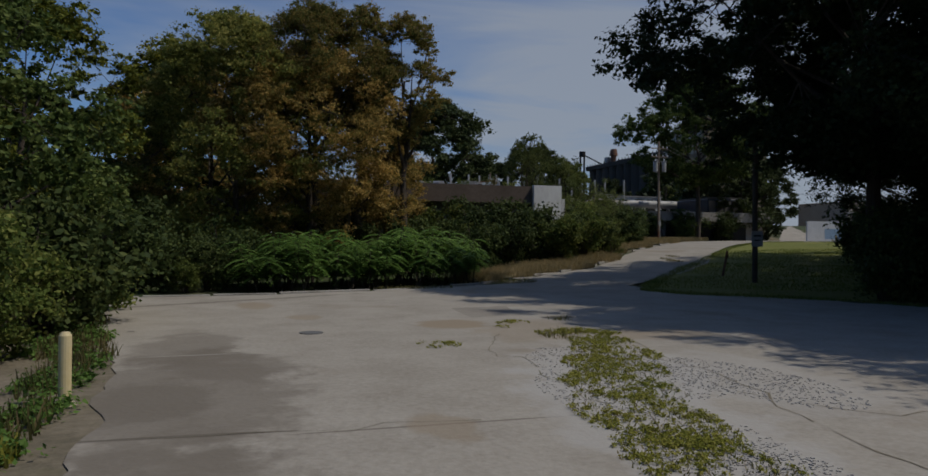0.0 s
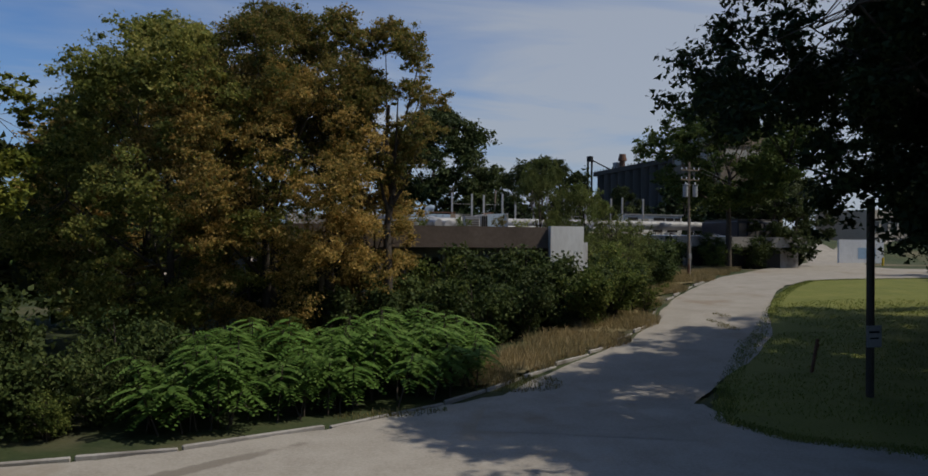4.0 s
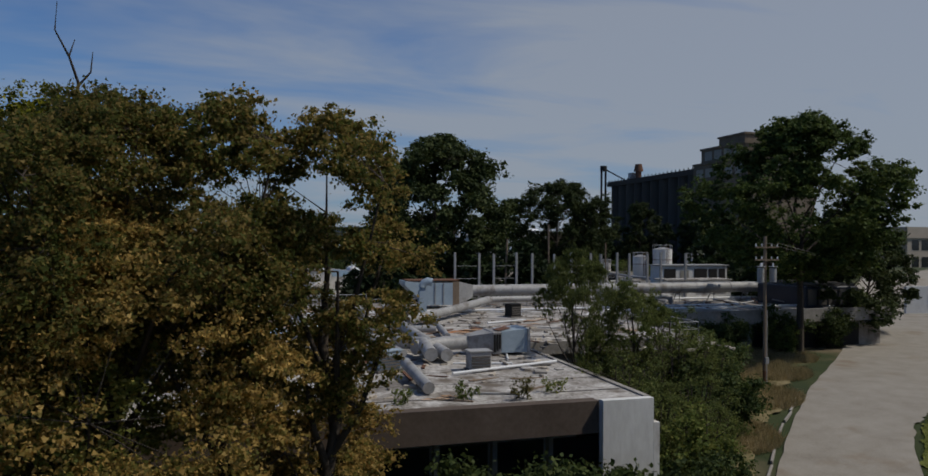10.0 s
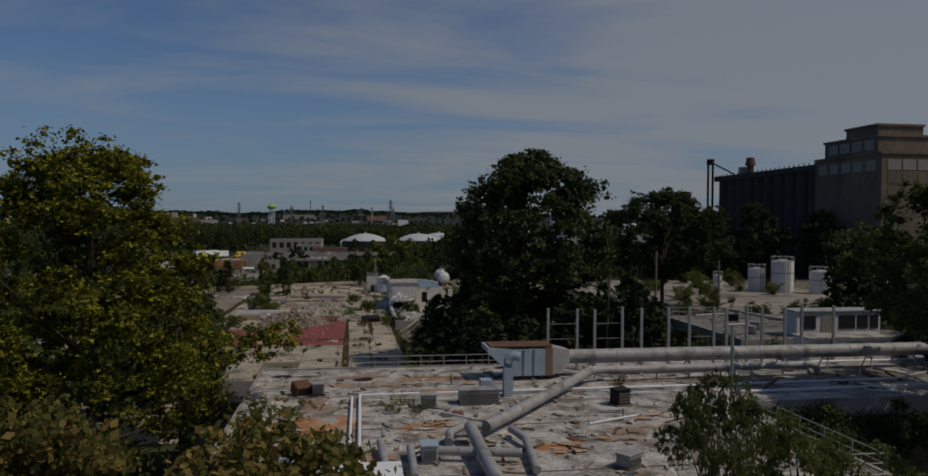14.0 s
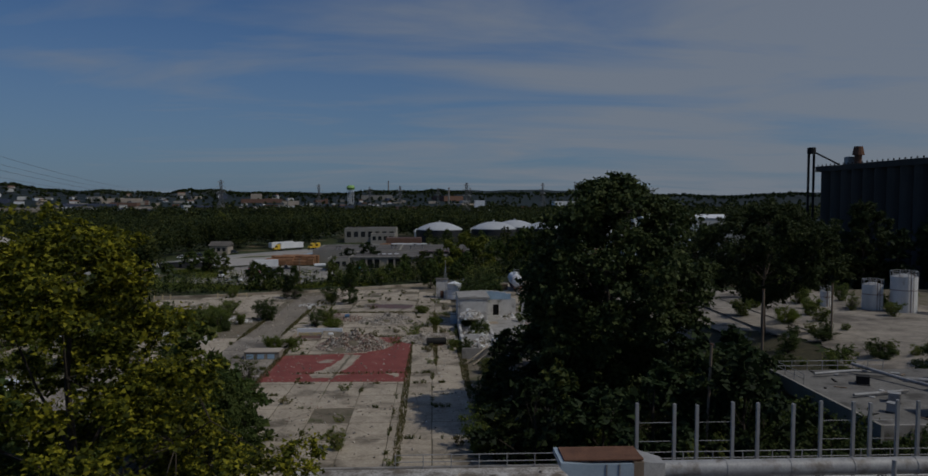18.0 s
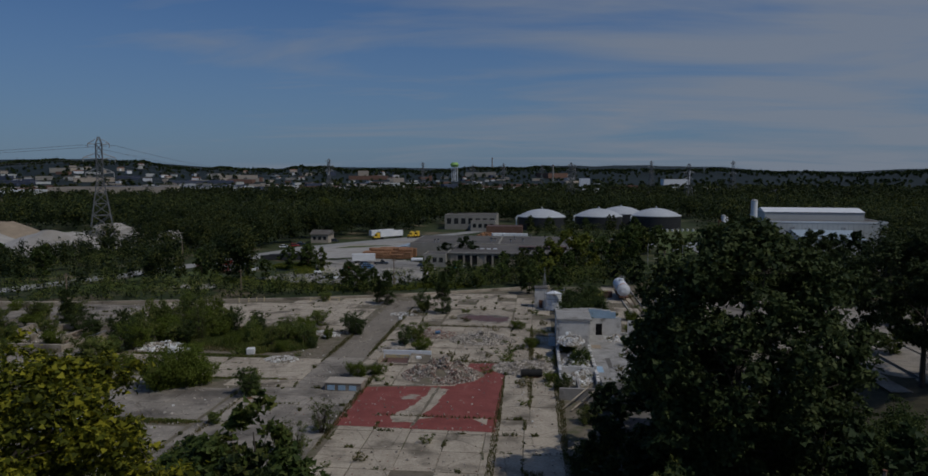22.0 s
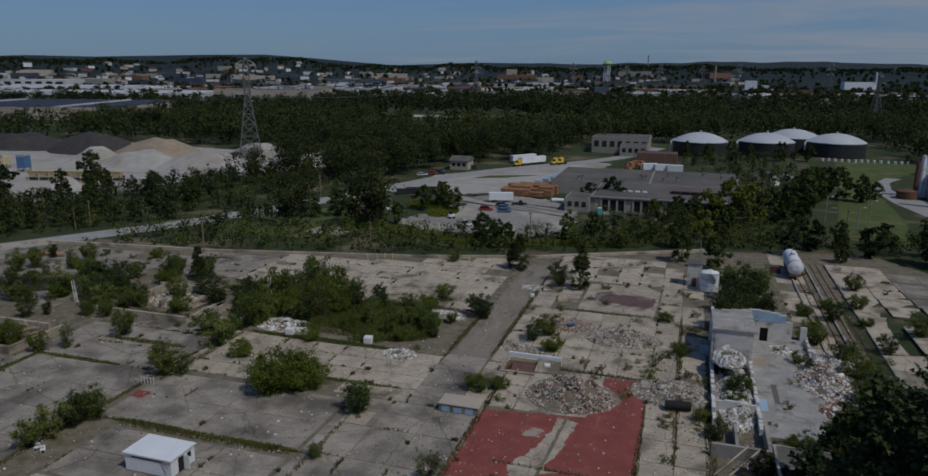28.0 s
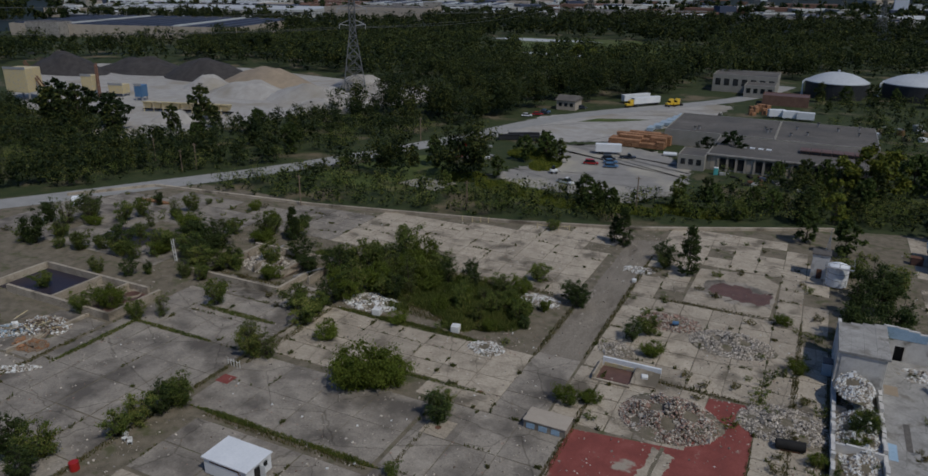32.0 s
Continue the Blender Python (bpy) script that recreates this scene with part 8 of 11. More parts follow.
THICK = [frond_thicket(80 + i, 3.1, 1.8, 13, 12) for i in range(3)]
trnd = random.Random(21)
spots = []
for f in np.linspace(0, 1, 9):
    spots += [(-1.6 + 13.2 * f, 34.6 + 3.2 * f * f + 1.4 * f, 0.98), (-2.2 + 13.6 * f, 37.2 + 4.2 * f, 1.18)]
spots = [q for q in spots if q[0] > 0.2]
for i, (x, y, s) in enumerate(spots):
    s *= 1.08
    tx, ty, ts = x + trnd.uniform(-0.5, 0.5), y + trnd.uniform(-0.4, 0.4), s * trnd.uniform(0.85, 1.1)
    th = empty("thicket", Matrix.LocRotScale((tx, ty, float(lift(tx, ty))), Euler((0, 0, trnd.uniform(0, 6.28))), (ts, ts, ts * trnd.uniform(0.8, 1.05))), "bright green thicket of long compound leaves", "shrub", "thicket along the kerb")
    stems, foliage = THICK[i % 3]
    for sm in stems:
        share("stem", sm, th)
    share("foliage", foliage, th)

# ---- shrubs round the building and the yard ----
L_dusk = leafy("deep_green_shrub_leaves", [(0.25, (0.028, 0.046, 0.014)), (0.5, (0.052, 0.077, 0.022)), (0.75, (0.10, 0.122, 0.036))], 0.35)
S_dark = [make_shrub(4.4, 2.6, 30 + i, L_dusk, 8500, 0.15, 12, 0.7) for i in range(3)]
S_under = [make_shrub(4.4, 2.6, 34 + i, L_dusk if i else L_shrub, 4200, 0.24, 10, 0.75, far=True) for i in range(3)]
S_green = [make_shrub(4.6, 2.4, 40 + i, L_shrub, 8000, 0.13, 12, 0.6) for i in range(3)]
S_wispy = [make_shrub(6.0, 2.4, 50 + i, L_wispy, 15000, 0.075, 22, 0.5, droop=0.4) for i in range(2)]
S_low = [make_shrub(1.6, 1.6, 60 + i, (L_shrub, L_weed, L_scrub)[i], 640, 0.14, 5, 0.4) for i in range(3)]
SHRUBS = [(S_dark, 12.5, 49.5, 0.95), (S_dark, 15.5, 47.5, 0.9), (S_dark, 18.5, 49.0, 0.95), (S_dark, 21.5, 51.0, 1.0), (S_dark, 24.5, 53.0, 0.95), (S_dark, 17.0, 52.5, 1.2), (S_dark, 20.5, 53.2, 1.25), (S_green, 14.0, 52.0, 1.0), (S_green, 25.4, 51.6, 0.9), (S_green, 23.0, 50.6, 1.05), (S_dark, 9.0, 48.0, 0.95), (S_dark, 5.5, 50, 1.0), (S_dark, 27.3, 54.5, 0.95), (S_green, 28.5, 57.5, 1.0), (S_wispy, 28.8, 60.5, 0.9), (S_wispy, 35.8, 71.2, 1.25), (S_wispy, 38.4, 71.0, 1.05), (S_wispy, 34.5, 68.0, 1.15), (S_wispy, 30.6, 67.4, 1.1), (S_wispy, 37.4, 68.0, 0.95), (S_wispy, 32.2, 62.0, 0.95), (S_wispy, 29.5, 63.5, 0.9), (S_wispy, 27.4, 58.5, 0.7), (S_wispy, 29.6, 57.2, 0.75)]
SHRUBS += [(S_wispy, 31.5, 60.0, 0.8), (S_wispy, 27.2, 61.5, 1.1), (S_dark, 40.4, 69.6, 0.65), (S_dark, 42.4, 75.0, 1.1), (S_dark, 43.2, 80.5, 1.15), (S_dark, 44.0, 86.0, 1.2), (S_green, 30.5, 66.6, 0.95), (S_dark, 33.5, 66.4, 1.0), (S_dark, 36.8, 66.6, 1.05), (S_green, 29.8, 54.5, 0.55), (S_green, 41.2, 72.0, 0.45), (S_green, 43.0, 78.0, 1.0), (S_dark, 46.0, 85.6, 1.1), (S_dark, 53.0, 88.4, 1.0), (S_green, 59.0, 87.0, 0.8), (S_dark, 67.0, 90.0, 1.1), (S_green, 72.0, 92.5, 1.2), (S_dark, 46, 88, 1.0), (S_dark, 61, 90, 1.2), (S_dark, -4.3, 22.0, 0.85), (S_dark, -4.6, 18.6, 0.85), (S_green, -4.5, 26.0, 0.8), (S_green, -4.6, 15.4, 0.62), (S_dark, 25.5, 23.6, 0.85)]
SHRUBS += [(S_dark, 29.0, 25.6, 1.0), (S_dark, 27.5, 21.0, 0.9), (S_dark, 33.0, 28.5, 1.1), (S_dark, 36.0, 31.0, 1.0), (S_dark, 31.0, 22.0, 1.1), (S_dark, -1.6, 35.8, 0.62), (S_dark, -3.4, 35.2, 0.7), (S_dark, -0.8, 38.4, 0.8), (S_green, -2.4, 34.2, 0.35), (S_dark, -11.0, 33.5, 1.1), (S_dark, -14.5, 31.5, 1.2), (S_dark, -5.5, 36.5, 1.1), (S_green, -8.0, 22.5, 0.9), (S_dark, -7.2, 18.5, 0.95), (S_dark, -8.5, 14.8, 1.0), (S_green, -5.2, 19.0, 0.62), (S_green, -4.6, 14.5, 0.45), (S_dark, -10.5, 27.5, 1.2), (S_green, -6.3, 23.5, 0.8), (S_dark, -17, 35, 1.4), (S_dark, 41.0, 40.0, 0.8), (S_dark, 45.0, 34.0, 1.0), (S_dark, 47.0, 24.0, 1.2), (S_dark, 40, 12, 1.2)]
SHRUBS += [(S_dark, 34, -2, 1.2), (S_green, 44, 42, 0.8)]
for i, (kind, x, y, s) in enumerate(SHRUBS):
    bush("shrub", kind[i % len(kind)], x, y, i * 67, s, 1.0, "dense dark green shrub in the undergrowth" if kind is S_dark else "slender light green shrub in the undergrowth", "shrub", "shrubs by the drive")
# undergrowth behind the plant
ur = random.Random(61)
for i in range(74):
    x, y = ur.uniform(18, 52), ur.uniform(111, 166)
    if x < 18 + 0.09 * (y - 111) or 25 < x < 35 and y > 152:
        continue
    bush("shrub", S_under[i % 3], x, y, i * 71, ur.uniform(0.65, 1.35), ur.uniform(0.8, 1.2), "dark green shrub in the undergrowth behind the factory", "shrub", "shrubs behind the factory")
for i, (x, y, q) in enumerate(((45, 109.5, 1.3), (48.5, 110.0, 1.35), (51.5, 110.2, 1.3), (54, 109.6, 1.2), (57, 110, 1.3), (60, 109.8, 1.25), (50.5, 114, 1.5), (51, 118, 1.6), (50.8, 122.5, 1.6), (51, 127, 1.5), (50.5, 131, 1.4), (47, 113, 1.5), (46.5, 119, 1.6), (47.5, 125, 1.5), (63, 110, 1.2), (67, 109.8, 1.2), (72, 110, 1.25))):
    bush("shrub", S_under[1 + i % 2], x, y, i * 71, q, 1.05, "tall dark green shrub before the annex", "shrub", "shrubs behind the factory")
for i in range(24):
    bush("shrub", S_under[1 + i % 2], ur.uniform(44, 62), ur.uniform(136, 162), i * 71, ur.uniform(1.0, 1.5), ur.uniform(0.9, 1.2), "tall dark shrub in the shade behind the factory", "shrub", "shrubs behind the factory")
for i in range(48):
    x, y = ur.uniform(51, 92), ur.uniform(134, 186)
    if (x - 74) ** 2 + (y - 178) ** 2 < 16 or y > 150 + 0.9 * (x - 40):
        continue
    bush("shrub", S_under[i % 3], x, y, i * 71, ur.uniform(0.35, 0.95), ur.uniform(0.7, 1.1), "low dark shrub in the shade behind the annex", "shrub", "shrubs behind the factory")
# yard shrubs
Y = [(-144.8, 193.6, 1.5, 3), (-146.9, 209, 1.4, 2), (-150.5, 206, 1.2, 2), (-132, 196, 1.1, 0), (-123, 199, 1.4, 0), (-114, 201, 1.4, 0), (-109, 208, 1.6, 3), (-105, 211, 1.3, 0), (-101.5, 220.7, 1.2, 2), (-94.2, 224.6, 1.3, 0), (-13.8, 249.3, 1.0, 0), (-64.4, 188.4, 1.2, 0), (-65.2, 192.5, 1.15, 0), (-65.4, 197.5, 1.1, 0), (-63.2, 202, 1.2, 0), (-57, 205.5, 1.2, 0), (-23.3, 217.8, 1.0, 0), (-35.3, 214.2, 1.1, 0), (-44.5, 176, 1.5, 1), (-42, 177.5, 1.25, 1)]
Y += [(-46, 175, 1.1, 1), (-40.2, 178.5, 1.05, 1), (-29.5, 173, 0.95, 0), (-30, 175.5, 0.85, 0), (-64.6, 159.8, 1.15, 0), (-65.2, 157, 1.0, 0), (-66, 154.0, 1.05, 0), (-66.4, 150.6, 0.95, 0), (-62.5, 176, 0.9, 2), (-64.8, 175.6, 1.1, 0), (-67, 162, 0.7, 0), (-67, 178, 1.0, 2), (-69, 179.5, 0.7, 2), (-70, 193, 1.25, 0), (-72, 209, 1.3, 0), (-67, 206, 1.2, 1), (-69, 219, 1.2, 0), (-62, 218, 1.2, 0), (-58, 220, 1.1, 1), (-52, 212, 1.0, 1)]
Y += [(-38, 217, 1.3, 3), (-35, 218, 1.1, 3), (-34, 226, 1.0, 0), (-25, 219.5, 0.95, 0), (-7.5, 243.4, 1.0, 4), (-12.5, 245, 0.8, 0), (-24, 254.4, 0.87, 4), (-26.4, 255.8, 0.62, 4), (-15, 185.5, 0.75, 1), (-11.6, 187, 0.6, 1), (-94, 222.4, 0.75, 4), (-99, 218, 1.0, 1), (-100, 221, 0.9, 2), (-107, 203, 1.3, 0), (-103, 206, 1.2, 3), (-112, 207, 1.0, 0), (-121, 197, 1.0, 0), (-128, 198, 0.9, 0), (-150, 212, 1.4, 0), (-140, 214, 1.2, 0)]
Y += [(-155, 205, 1.2, 3), (15, 210, 0.6, 1), (12, 227, 0.6, 1), (22.5, 206, 0.7, 1), (24, 196, 0.75, 0), (23, 192.5, 0.6, 1), (-50, 196.5, 0.7, 1), (-46, 205, 1.0, 1), (-42, 206, 1.1, 0), (-36, 208, 1.0, 0), (-40, 211.5, 1.0, 3), (-71, 143, 1.2, 0), (-74, 141, 1.3, 3), (-69, 139, 1.0, 0), (-58, 186, 0.8, 1), (-42, 257, 0.75, 0), (-64, 200, 0.9, 1), (-9, 212.5, 0.95, 0), (-6.6, 205.4, 0.75, 1), (-11, 209, 0.85, 0)]
Y += [(-100, 199, 1.2, 0), (-96, 200.5, 1.15, 0), (-103, 201.5, 1.25, 0), (-93, 202.5, 1.0, 0), (-29, 160, 0.5, 0), (-12, 140, 0.7, 0), (-14, 150, 0.9, 2), (-16, 132, 1.0, 1), (-19, 124, 1.3, 0), (3.8, 131, 0.55, 0), (-13, 158, 0.9, 2), (-23, 140, 1.3, 1), (26, 222, 1.4, 3), (23, 226, 1.5, 3), (29, 228, 1.7, 3), (26, 246, 1.6, 3), (28, 240, 1.8, 3), (24, 236, 1.4, 3), (31, 252, 1.4, 0), (23.5, 258, 1.2, 0)]
Y += [(44, 238, 0.9, 0), (38.5, 240, 0.7, 1), (50, 247, 0.9, 0), (37, 224, 0.7, 1), (57, 230, 1.0, 0), (52, 262, 1.0, 0), (62, 210, 1.0, 0), (43, 210, 1.0, 1), (-120, 178, 0.9, 0), (-110, 190, 0.8, 0), (-117, 188, 0.8, 0), (-83, 202, 0.9, 1), (-80, 209, 0.8, 0), (-54, 208, 0.8, 2), (-60, 211, 0.9, 2), (-48, 218, 0.7, 1), (-44, 213, 0.8, 0), (-33, 211, 0.8, 1), (-28, 213, 0.6, 1), (-58, 215, 1.3, 3)]
Y += [(-55, 217, 1.4, 0), (-50, 216, 1.2, 0), (-63, 213, 1.3, 0), (-66, 212, 1.1, 3), (-45, 217, 1.2, 0), (-40, 219, 1.2, 0), (-61, 207, 1.0, 1), (-56, 205, 0.9, 0), (-37, 203, 0.9, 0), (-31, 207, 1.0, 3), (-29, 205, 0.8, 0), (-34, 201, 0.7, 1), (-53, 219, 1.3, 3), (-43, 209, 0.9, 1), (-74, 214, 1.2, 0), (-77, 207, 1.0, 3), (-84, 213, 1.2, 0), (-88, 208, 1.1, 0), (-64, 224, 1.1, 3), (-48, 223, 0.9, 0)]
Y += [(22.4, 204, 0.6, 0), (24.2, 198, 0.75, 1), (23.4, 195, 0.6, 0), (34.4, 211.5, 0.6, 0), (35.6, 209, 0.5, 3), (41.5, 216, 0.8, 0), (38.6, 223, 0.9, 0), (39, 231, 0.7, 1), (44.1, 205, 0.7, 0), (44.2, 219, 0.6, 0), (44, 246, 0.6, 1), (50, 222, 0.8, 0), (49.6, 236, 0.6, 1), (53, 205, 0.8, 0), (47, 197, 1.0, 0), (42, 199, 0.9, 0), (39.5, 188, 1.1, 0), (44, 187, 1.2, 3), (36, 183, 1.0, 0), (31, 179, 0.9, 0)]
Y += [(28.6, 177.5, 0.8, 1), (34, 179.5, 0.8, 1), (52, 186, 1.2, 3), (20.6, 181, 0.6, 0), (18.6, 186, 0.5, 1), (78, 196, 1.0, 0), (84, 204, 0.8, 1), (90, 192, 0.9, 0), (96, 208, 1.1, 0), (102, 198, 0.8, 2), (108, 212, 1.0, 0), (113, 204, 0.9, 1), (88, 218, 1.2, 0), (100, 222, 1.2, 0), (120, 206, 0.9, 0), (82, 186, 0.9, 1), (94, 200, 0.6, 1), (106, 190, 0.8, 0), (128, 205, 0.8, 1)]
kinds = ([make_shrub(4.6, 2.2, 40 + i, (L_shrub, L_dusk, L_scrub)[i], 5200, 0.19, 12, 0.6, far=True) for i in range(3)], [make_shrub(3.4, 2.6, 90, leafy("bright_bush_leaves", [(0.25, (0.075, 0.11, 0.015)), (0.75, (0.16, 0.19, 0.03))]), 7000, 0.19, 14, 0.75, far=True)], [make_shrub(5.0, 2.2, 51, L_wispy, 4200, 0.15, 13, 0.6, far=True)], [make_shrub(5.2, 1.9, 31, L_dusk, 5200, 0.2, 10, 0.7, far=True)], [full_tree(10.8, 2.6, 0.02, 83, L_dusk, 14000, 0.26, clump=0.9, ends=70, lumps=0.3, belly=0.27, far=True)])
for i, (x, y, s, k) in enumerate(Y):
    if k == 3 and -68 < x < -27 and 199 < y < 226:
        k = (0, 2, 1)[i % 3]
    kk = kinds[k]
    s *= (0.75 if i % 3 else 1.05) if -54 < x < -27 and 199 < y < 226 else 1.25 if -68 < x < -27 and 199 < y < 226 else 1.1
    bush("bush", kk[i % len(kk)], x, y, i * 53, s / 1.1 if k == 4 else s, 1.3 if -48 < x < -39 and 172 < y < 181 else (0.9, 1.5, 1.05, 1.75, 1.2)[i % 5] if -68 < x < -27 and 199 < y < 226 else 1.0, ("green bush growing through the slab", "round bright green bush on the slab", "thin wispy bush on the slab", "dark green conifer-like bush on the slab", "narrow dark conical tree at the yard's edge")[k], "tree" if k == 4 else "bush", "" if k == 4 else "bushes on the old floor", z=float(lift(x, y)) if x > 50 else 0.0)
yr = random.Random(33)
for i in range(46):
    x, y = (yr.uniform(-150, -92), yr.uniform(192, 236)) if i % 3 else (yr.uniform(-118, -78), yr.uniform(160, 215))
    k = yr.choice((0, 0, 0, 2, 3, 1))
    if y < kerb_y(x) - 6:
        bush("bush", kinds[k][0], x, y, i * 77, yr.uniform(0.4, 1.25), yr.uniform(0.9, 1.4), ("green bush growing through the slab", "round bright green bush on the slab", "thin wispy bush on the slab", "dark green conifer-like bush on the slab")[k], "bush", "bushes on the old floor", z=0.0)
for i in range(210):
    x, y = yr.choice(((yr.uniform(-62, -28), yr.uniform(198, 222)), (yr.uniform(-16, 20), yr.uniform(197, 268)), (yr.uniform(-16, 24), yr.uniform(178, 230)), (yr.uniform(10, 24), yr.uniform(170, 240)), (yr.uniform(-100, -60), yr.uniform(190, 225)), (yr.uniform(-160, -100), yr.uniform(190, 240)), (yr.uniform(20, 60), yr.uniform(185, 280)), (yr.uniform(-30, 20), yr.uniform(110, 160))))
    if 3 < y < kerb_y(x) - 3:
        bush("weed_clump", S_low[i % 3], x, y, i * 41, yr.uniform(0.4, 0.9), 1.0, "low clump of weeds in a slab joint", "weeds", "weed clumps on the old floor", z=0.03 + (float(lift(x, y)) if x > 50 else 0))
# weeds in the joints, and long grassy strips
# tufts along the joints between slabs
L_tuft = leafy("joint_weeds", [(0.25, (0.05, 0.07, 0.018)), (0.5, (0.10, 0.115, 0.035)), (0.75, (0.18, 0.15, 0.065))], 0.3)
g = np.random.default_rng(5)
TX = []
for (x, y, w, d, mat, z, rx, ry) in SLABS:
    if not (-112 < x < 62 and y > 112) or g.random() < 0.25:
        continue
    for e in range(2):
        if g.random() < 0.45:
            continue
        m_ = int(g.uniform(4, 16))
        f0, f1 = sorted(g.random(2))
        f = g.uniform(f0, f1, m_)
        jit = g.normal(0, 0.10, m_)
        if e:
            TX.append(np.stack([x - w / 2 + f * w, y - d / 2 + jit, g.uniform(0.5, 1.4) * np.ones(m_)], -1))
        else:
            TX.append(np.stack([x - w / 2 + jit, y - d / 2 + f * d, g.uniform(0.5, 1.4) * np.ones(m_)], -1))
TX = np.concatenate(TX)
rep = np.repeat(TX, 6, axis=0)
nb = len(rep)
ang, hh = g.random(nb) * 6.283, 0.42 * rep[:, 2] * g.uniform(0.4, 1.2, nb)
bx_, by_ = rep[:, 0] + g.normal(0, 0.06, nb), rep[:, 1] + g.normal(0, 0.06, nb)
wx_, wy_ = np.cos(ang) * 0.055, np.sin(ang) * 0.055
lx_, ly_ = g.normal(0, 0.16, nb), g.normal(0, 0.16, nb)
Z0 = np.full(nb, 0.0)
tv = np.stack([np.stack([bx_ - wx_, by_ - wy_, Z0], -1), np.stack([bx_ + wx_, by_ + wy_, Z0], -1), np.stack([bx_ + lx_ + wx_ * 0.6, by_ + ly_ + wy_ * 0.6, hh], -1), np.stack([bx_ + lx_ - wx_ * 0.6, by_ + ly_ - wy_ * 0.6, hh], -1)], 1).reshape(-1, 3)
tagged(new("joint_tufts", quads_mesh("joint_tufts", tv, L_tuft)), "tufts of weeds along the joints between slabs", "weeds", kind="stuff")
blades("joint_weeds", [(-46, 159.5, 14, 0.5), (10.5, 150, 0.5, 38), (-12.2, 172, 0.5, 20), (-16.3, 225, 0.5, 26), (15, 200, 0.5, 30), (-48, 196.8, 16, 0.6), (3, 197.2, 9, 0.5), (0, 228.4, 12, 0.6), (-66, 150, 0.5, 40), (-95.5, 150, 0.5, 20), (19.6, 180, 0.7, 30), (-45, 221, 16, 1.5), (-24, 210, 0.5, 16), (-64, 185, 0.6, 12), (-80, 200, 16, 0.8), (-45, 207, 14, 7), (-30, 146, 0.4, 30), (3, 166, 12, 0.3)], 30000, 0.5, L_weed, "weeds growing along the joints of the old floor", 8, 0.6, 0.05)
blades("centre_grass", [(-50, 207, 4, 3), (-44, 204, 3.5, 2.2), (-38, 207, 4, 3), (-33, 205, 2.5, 3), (-56, 212, 4, 3), (-62, 216, 3, 3), (-47, 214, 3, 2), (-40, 200, 3, 2), (-35, 213, 3, 2), (-54, 202, 3, 1.5), (-78, 218, 6, 3), (-88, 214, 4, 2), (-45, 211, 15, 8), (-38, 206, 9, 6), (-58, 214, 8, 6)], 70000, 0.9, L_scrub, "rank green grass in the overgrown middle of the yard", 9, 0.8, 0.05, "grass")
blades("weed_strip", [(-47, 160.3, 16.2, 0.45), (-55, 160.4, 6, 0.6), (-37, 160.4, 5, 0.6), (-48, 196.6, 15, 0.9), (-40, 182, 14, 0.4), (-84, 176, 10, 0.5), (-92, 168, 0.6, 9), (-78, 186, 9, 0.7)], 16000, 0.42, L_scrub, "ragged strip of green weeds along the slab joints", 28, 0.6, 0.05)
blades("verge_grass", [(-60, 283, 9, 4.5), (-70, 287, 7, 5), (-48, 279, 9, 4), (-83, 292, 7, 6), (-30, 282, 10, 4), (-14, 288, 10, 5), (-66, 318, 5, 9), (-76, 330, 8, 8)], 30000, 0.8, L_lot, "rank yellow-green grass by the parking lot", 29, 0.7, 0.09, "grass")
# weeds on the roof
for i, (x, y, s) in enumerate(((17.5, 58.2, 0.45), (20, 57.6, 0.5), (22, 58.5, 0.4), (14.5, 58.0, 0.4), (5.0, 91.8, 0.6), (14.6, 90.6, 0.6), (7.2, 90, 0.4), (8.0, 93, 0.35), (16.2, 90.2, 0.5), (44, 96, 0.5), (34, 97, 0.4))):
    bush("roof_weed", S_low[i % 3], x, y, i * 37, s, 1.3, "weeds rooted in the roof felt", "weeds", "weeds on the roof", z=RZ)
# dead branch above the maple
db = empty("dead_treetop", pose(3.3, 50.0, 0), "bare dead treetop above the maples", "tree")
part("trunk", pipe([(0, 0, 0), (0.05, 0, 9), (0.1, 0.1, 16), (0.1, 0.2, 18.7), (-0.1, 0, 19.4), (-0.35, -0.5, 20.0), (-0.3, -0.5, 20.8)], 0.075, 6, 0.012), M_bark, db)
part("branch", pipe([(0.1, 0.2, 18.6), (0.45, 0.1, 19.0), (0.5, 0.1, 19.6)], 0.04, 5, 0.012), M_bark, db)
part("branch", pipe([(-0.1, 0, 19.4), (0.05, 0, 19.9)], 0.03, 5, 0.01), M_bark, db)


# ---- street and lots beyond the yard ----
STREET = [(-300, 120), (-215, 165), (-180, 208), (-158, 243), (-139, 272), (-124, 306), (-108, 344), (-97, 385), (-78, 424), (-40, 470), (-18, 508), (-5, 560)]
strip("street", STREET, 10.0, 0.03, M_street, "pale grey street past the plant")
patch("lot_gravel", [(-106, 352), (-88, 350), (-70, 356), (-40, 372), (-34, 388), (-47, 392), (-28, 440), (-24, 470), (-36, 476), (-75, 430), (-98, 400)], 0.02, M_gravel, "pale gravel truck lot", "lot", height=0.0, ragged=1.8)
patch("lot_asphalt", [(-78, 298), (-62, 290), (-30, 288), (-20, 306), (-22, 336), (-38, 356), (-56, 358), (-70, 350), (-66, 324)], 0.03, M_lotface, "grey parking lot before the warehouse", "parking lot", height=0.0, ragged=2.2)
patch("lot_island", [(-80, 396), (-66, 404), (-52, 416), (-60, 414), (-74, 408)], 0.04, M_turf, "oval grass island in the lot", "lawn", height=0.0)
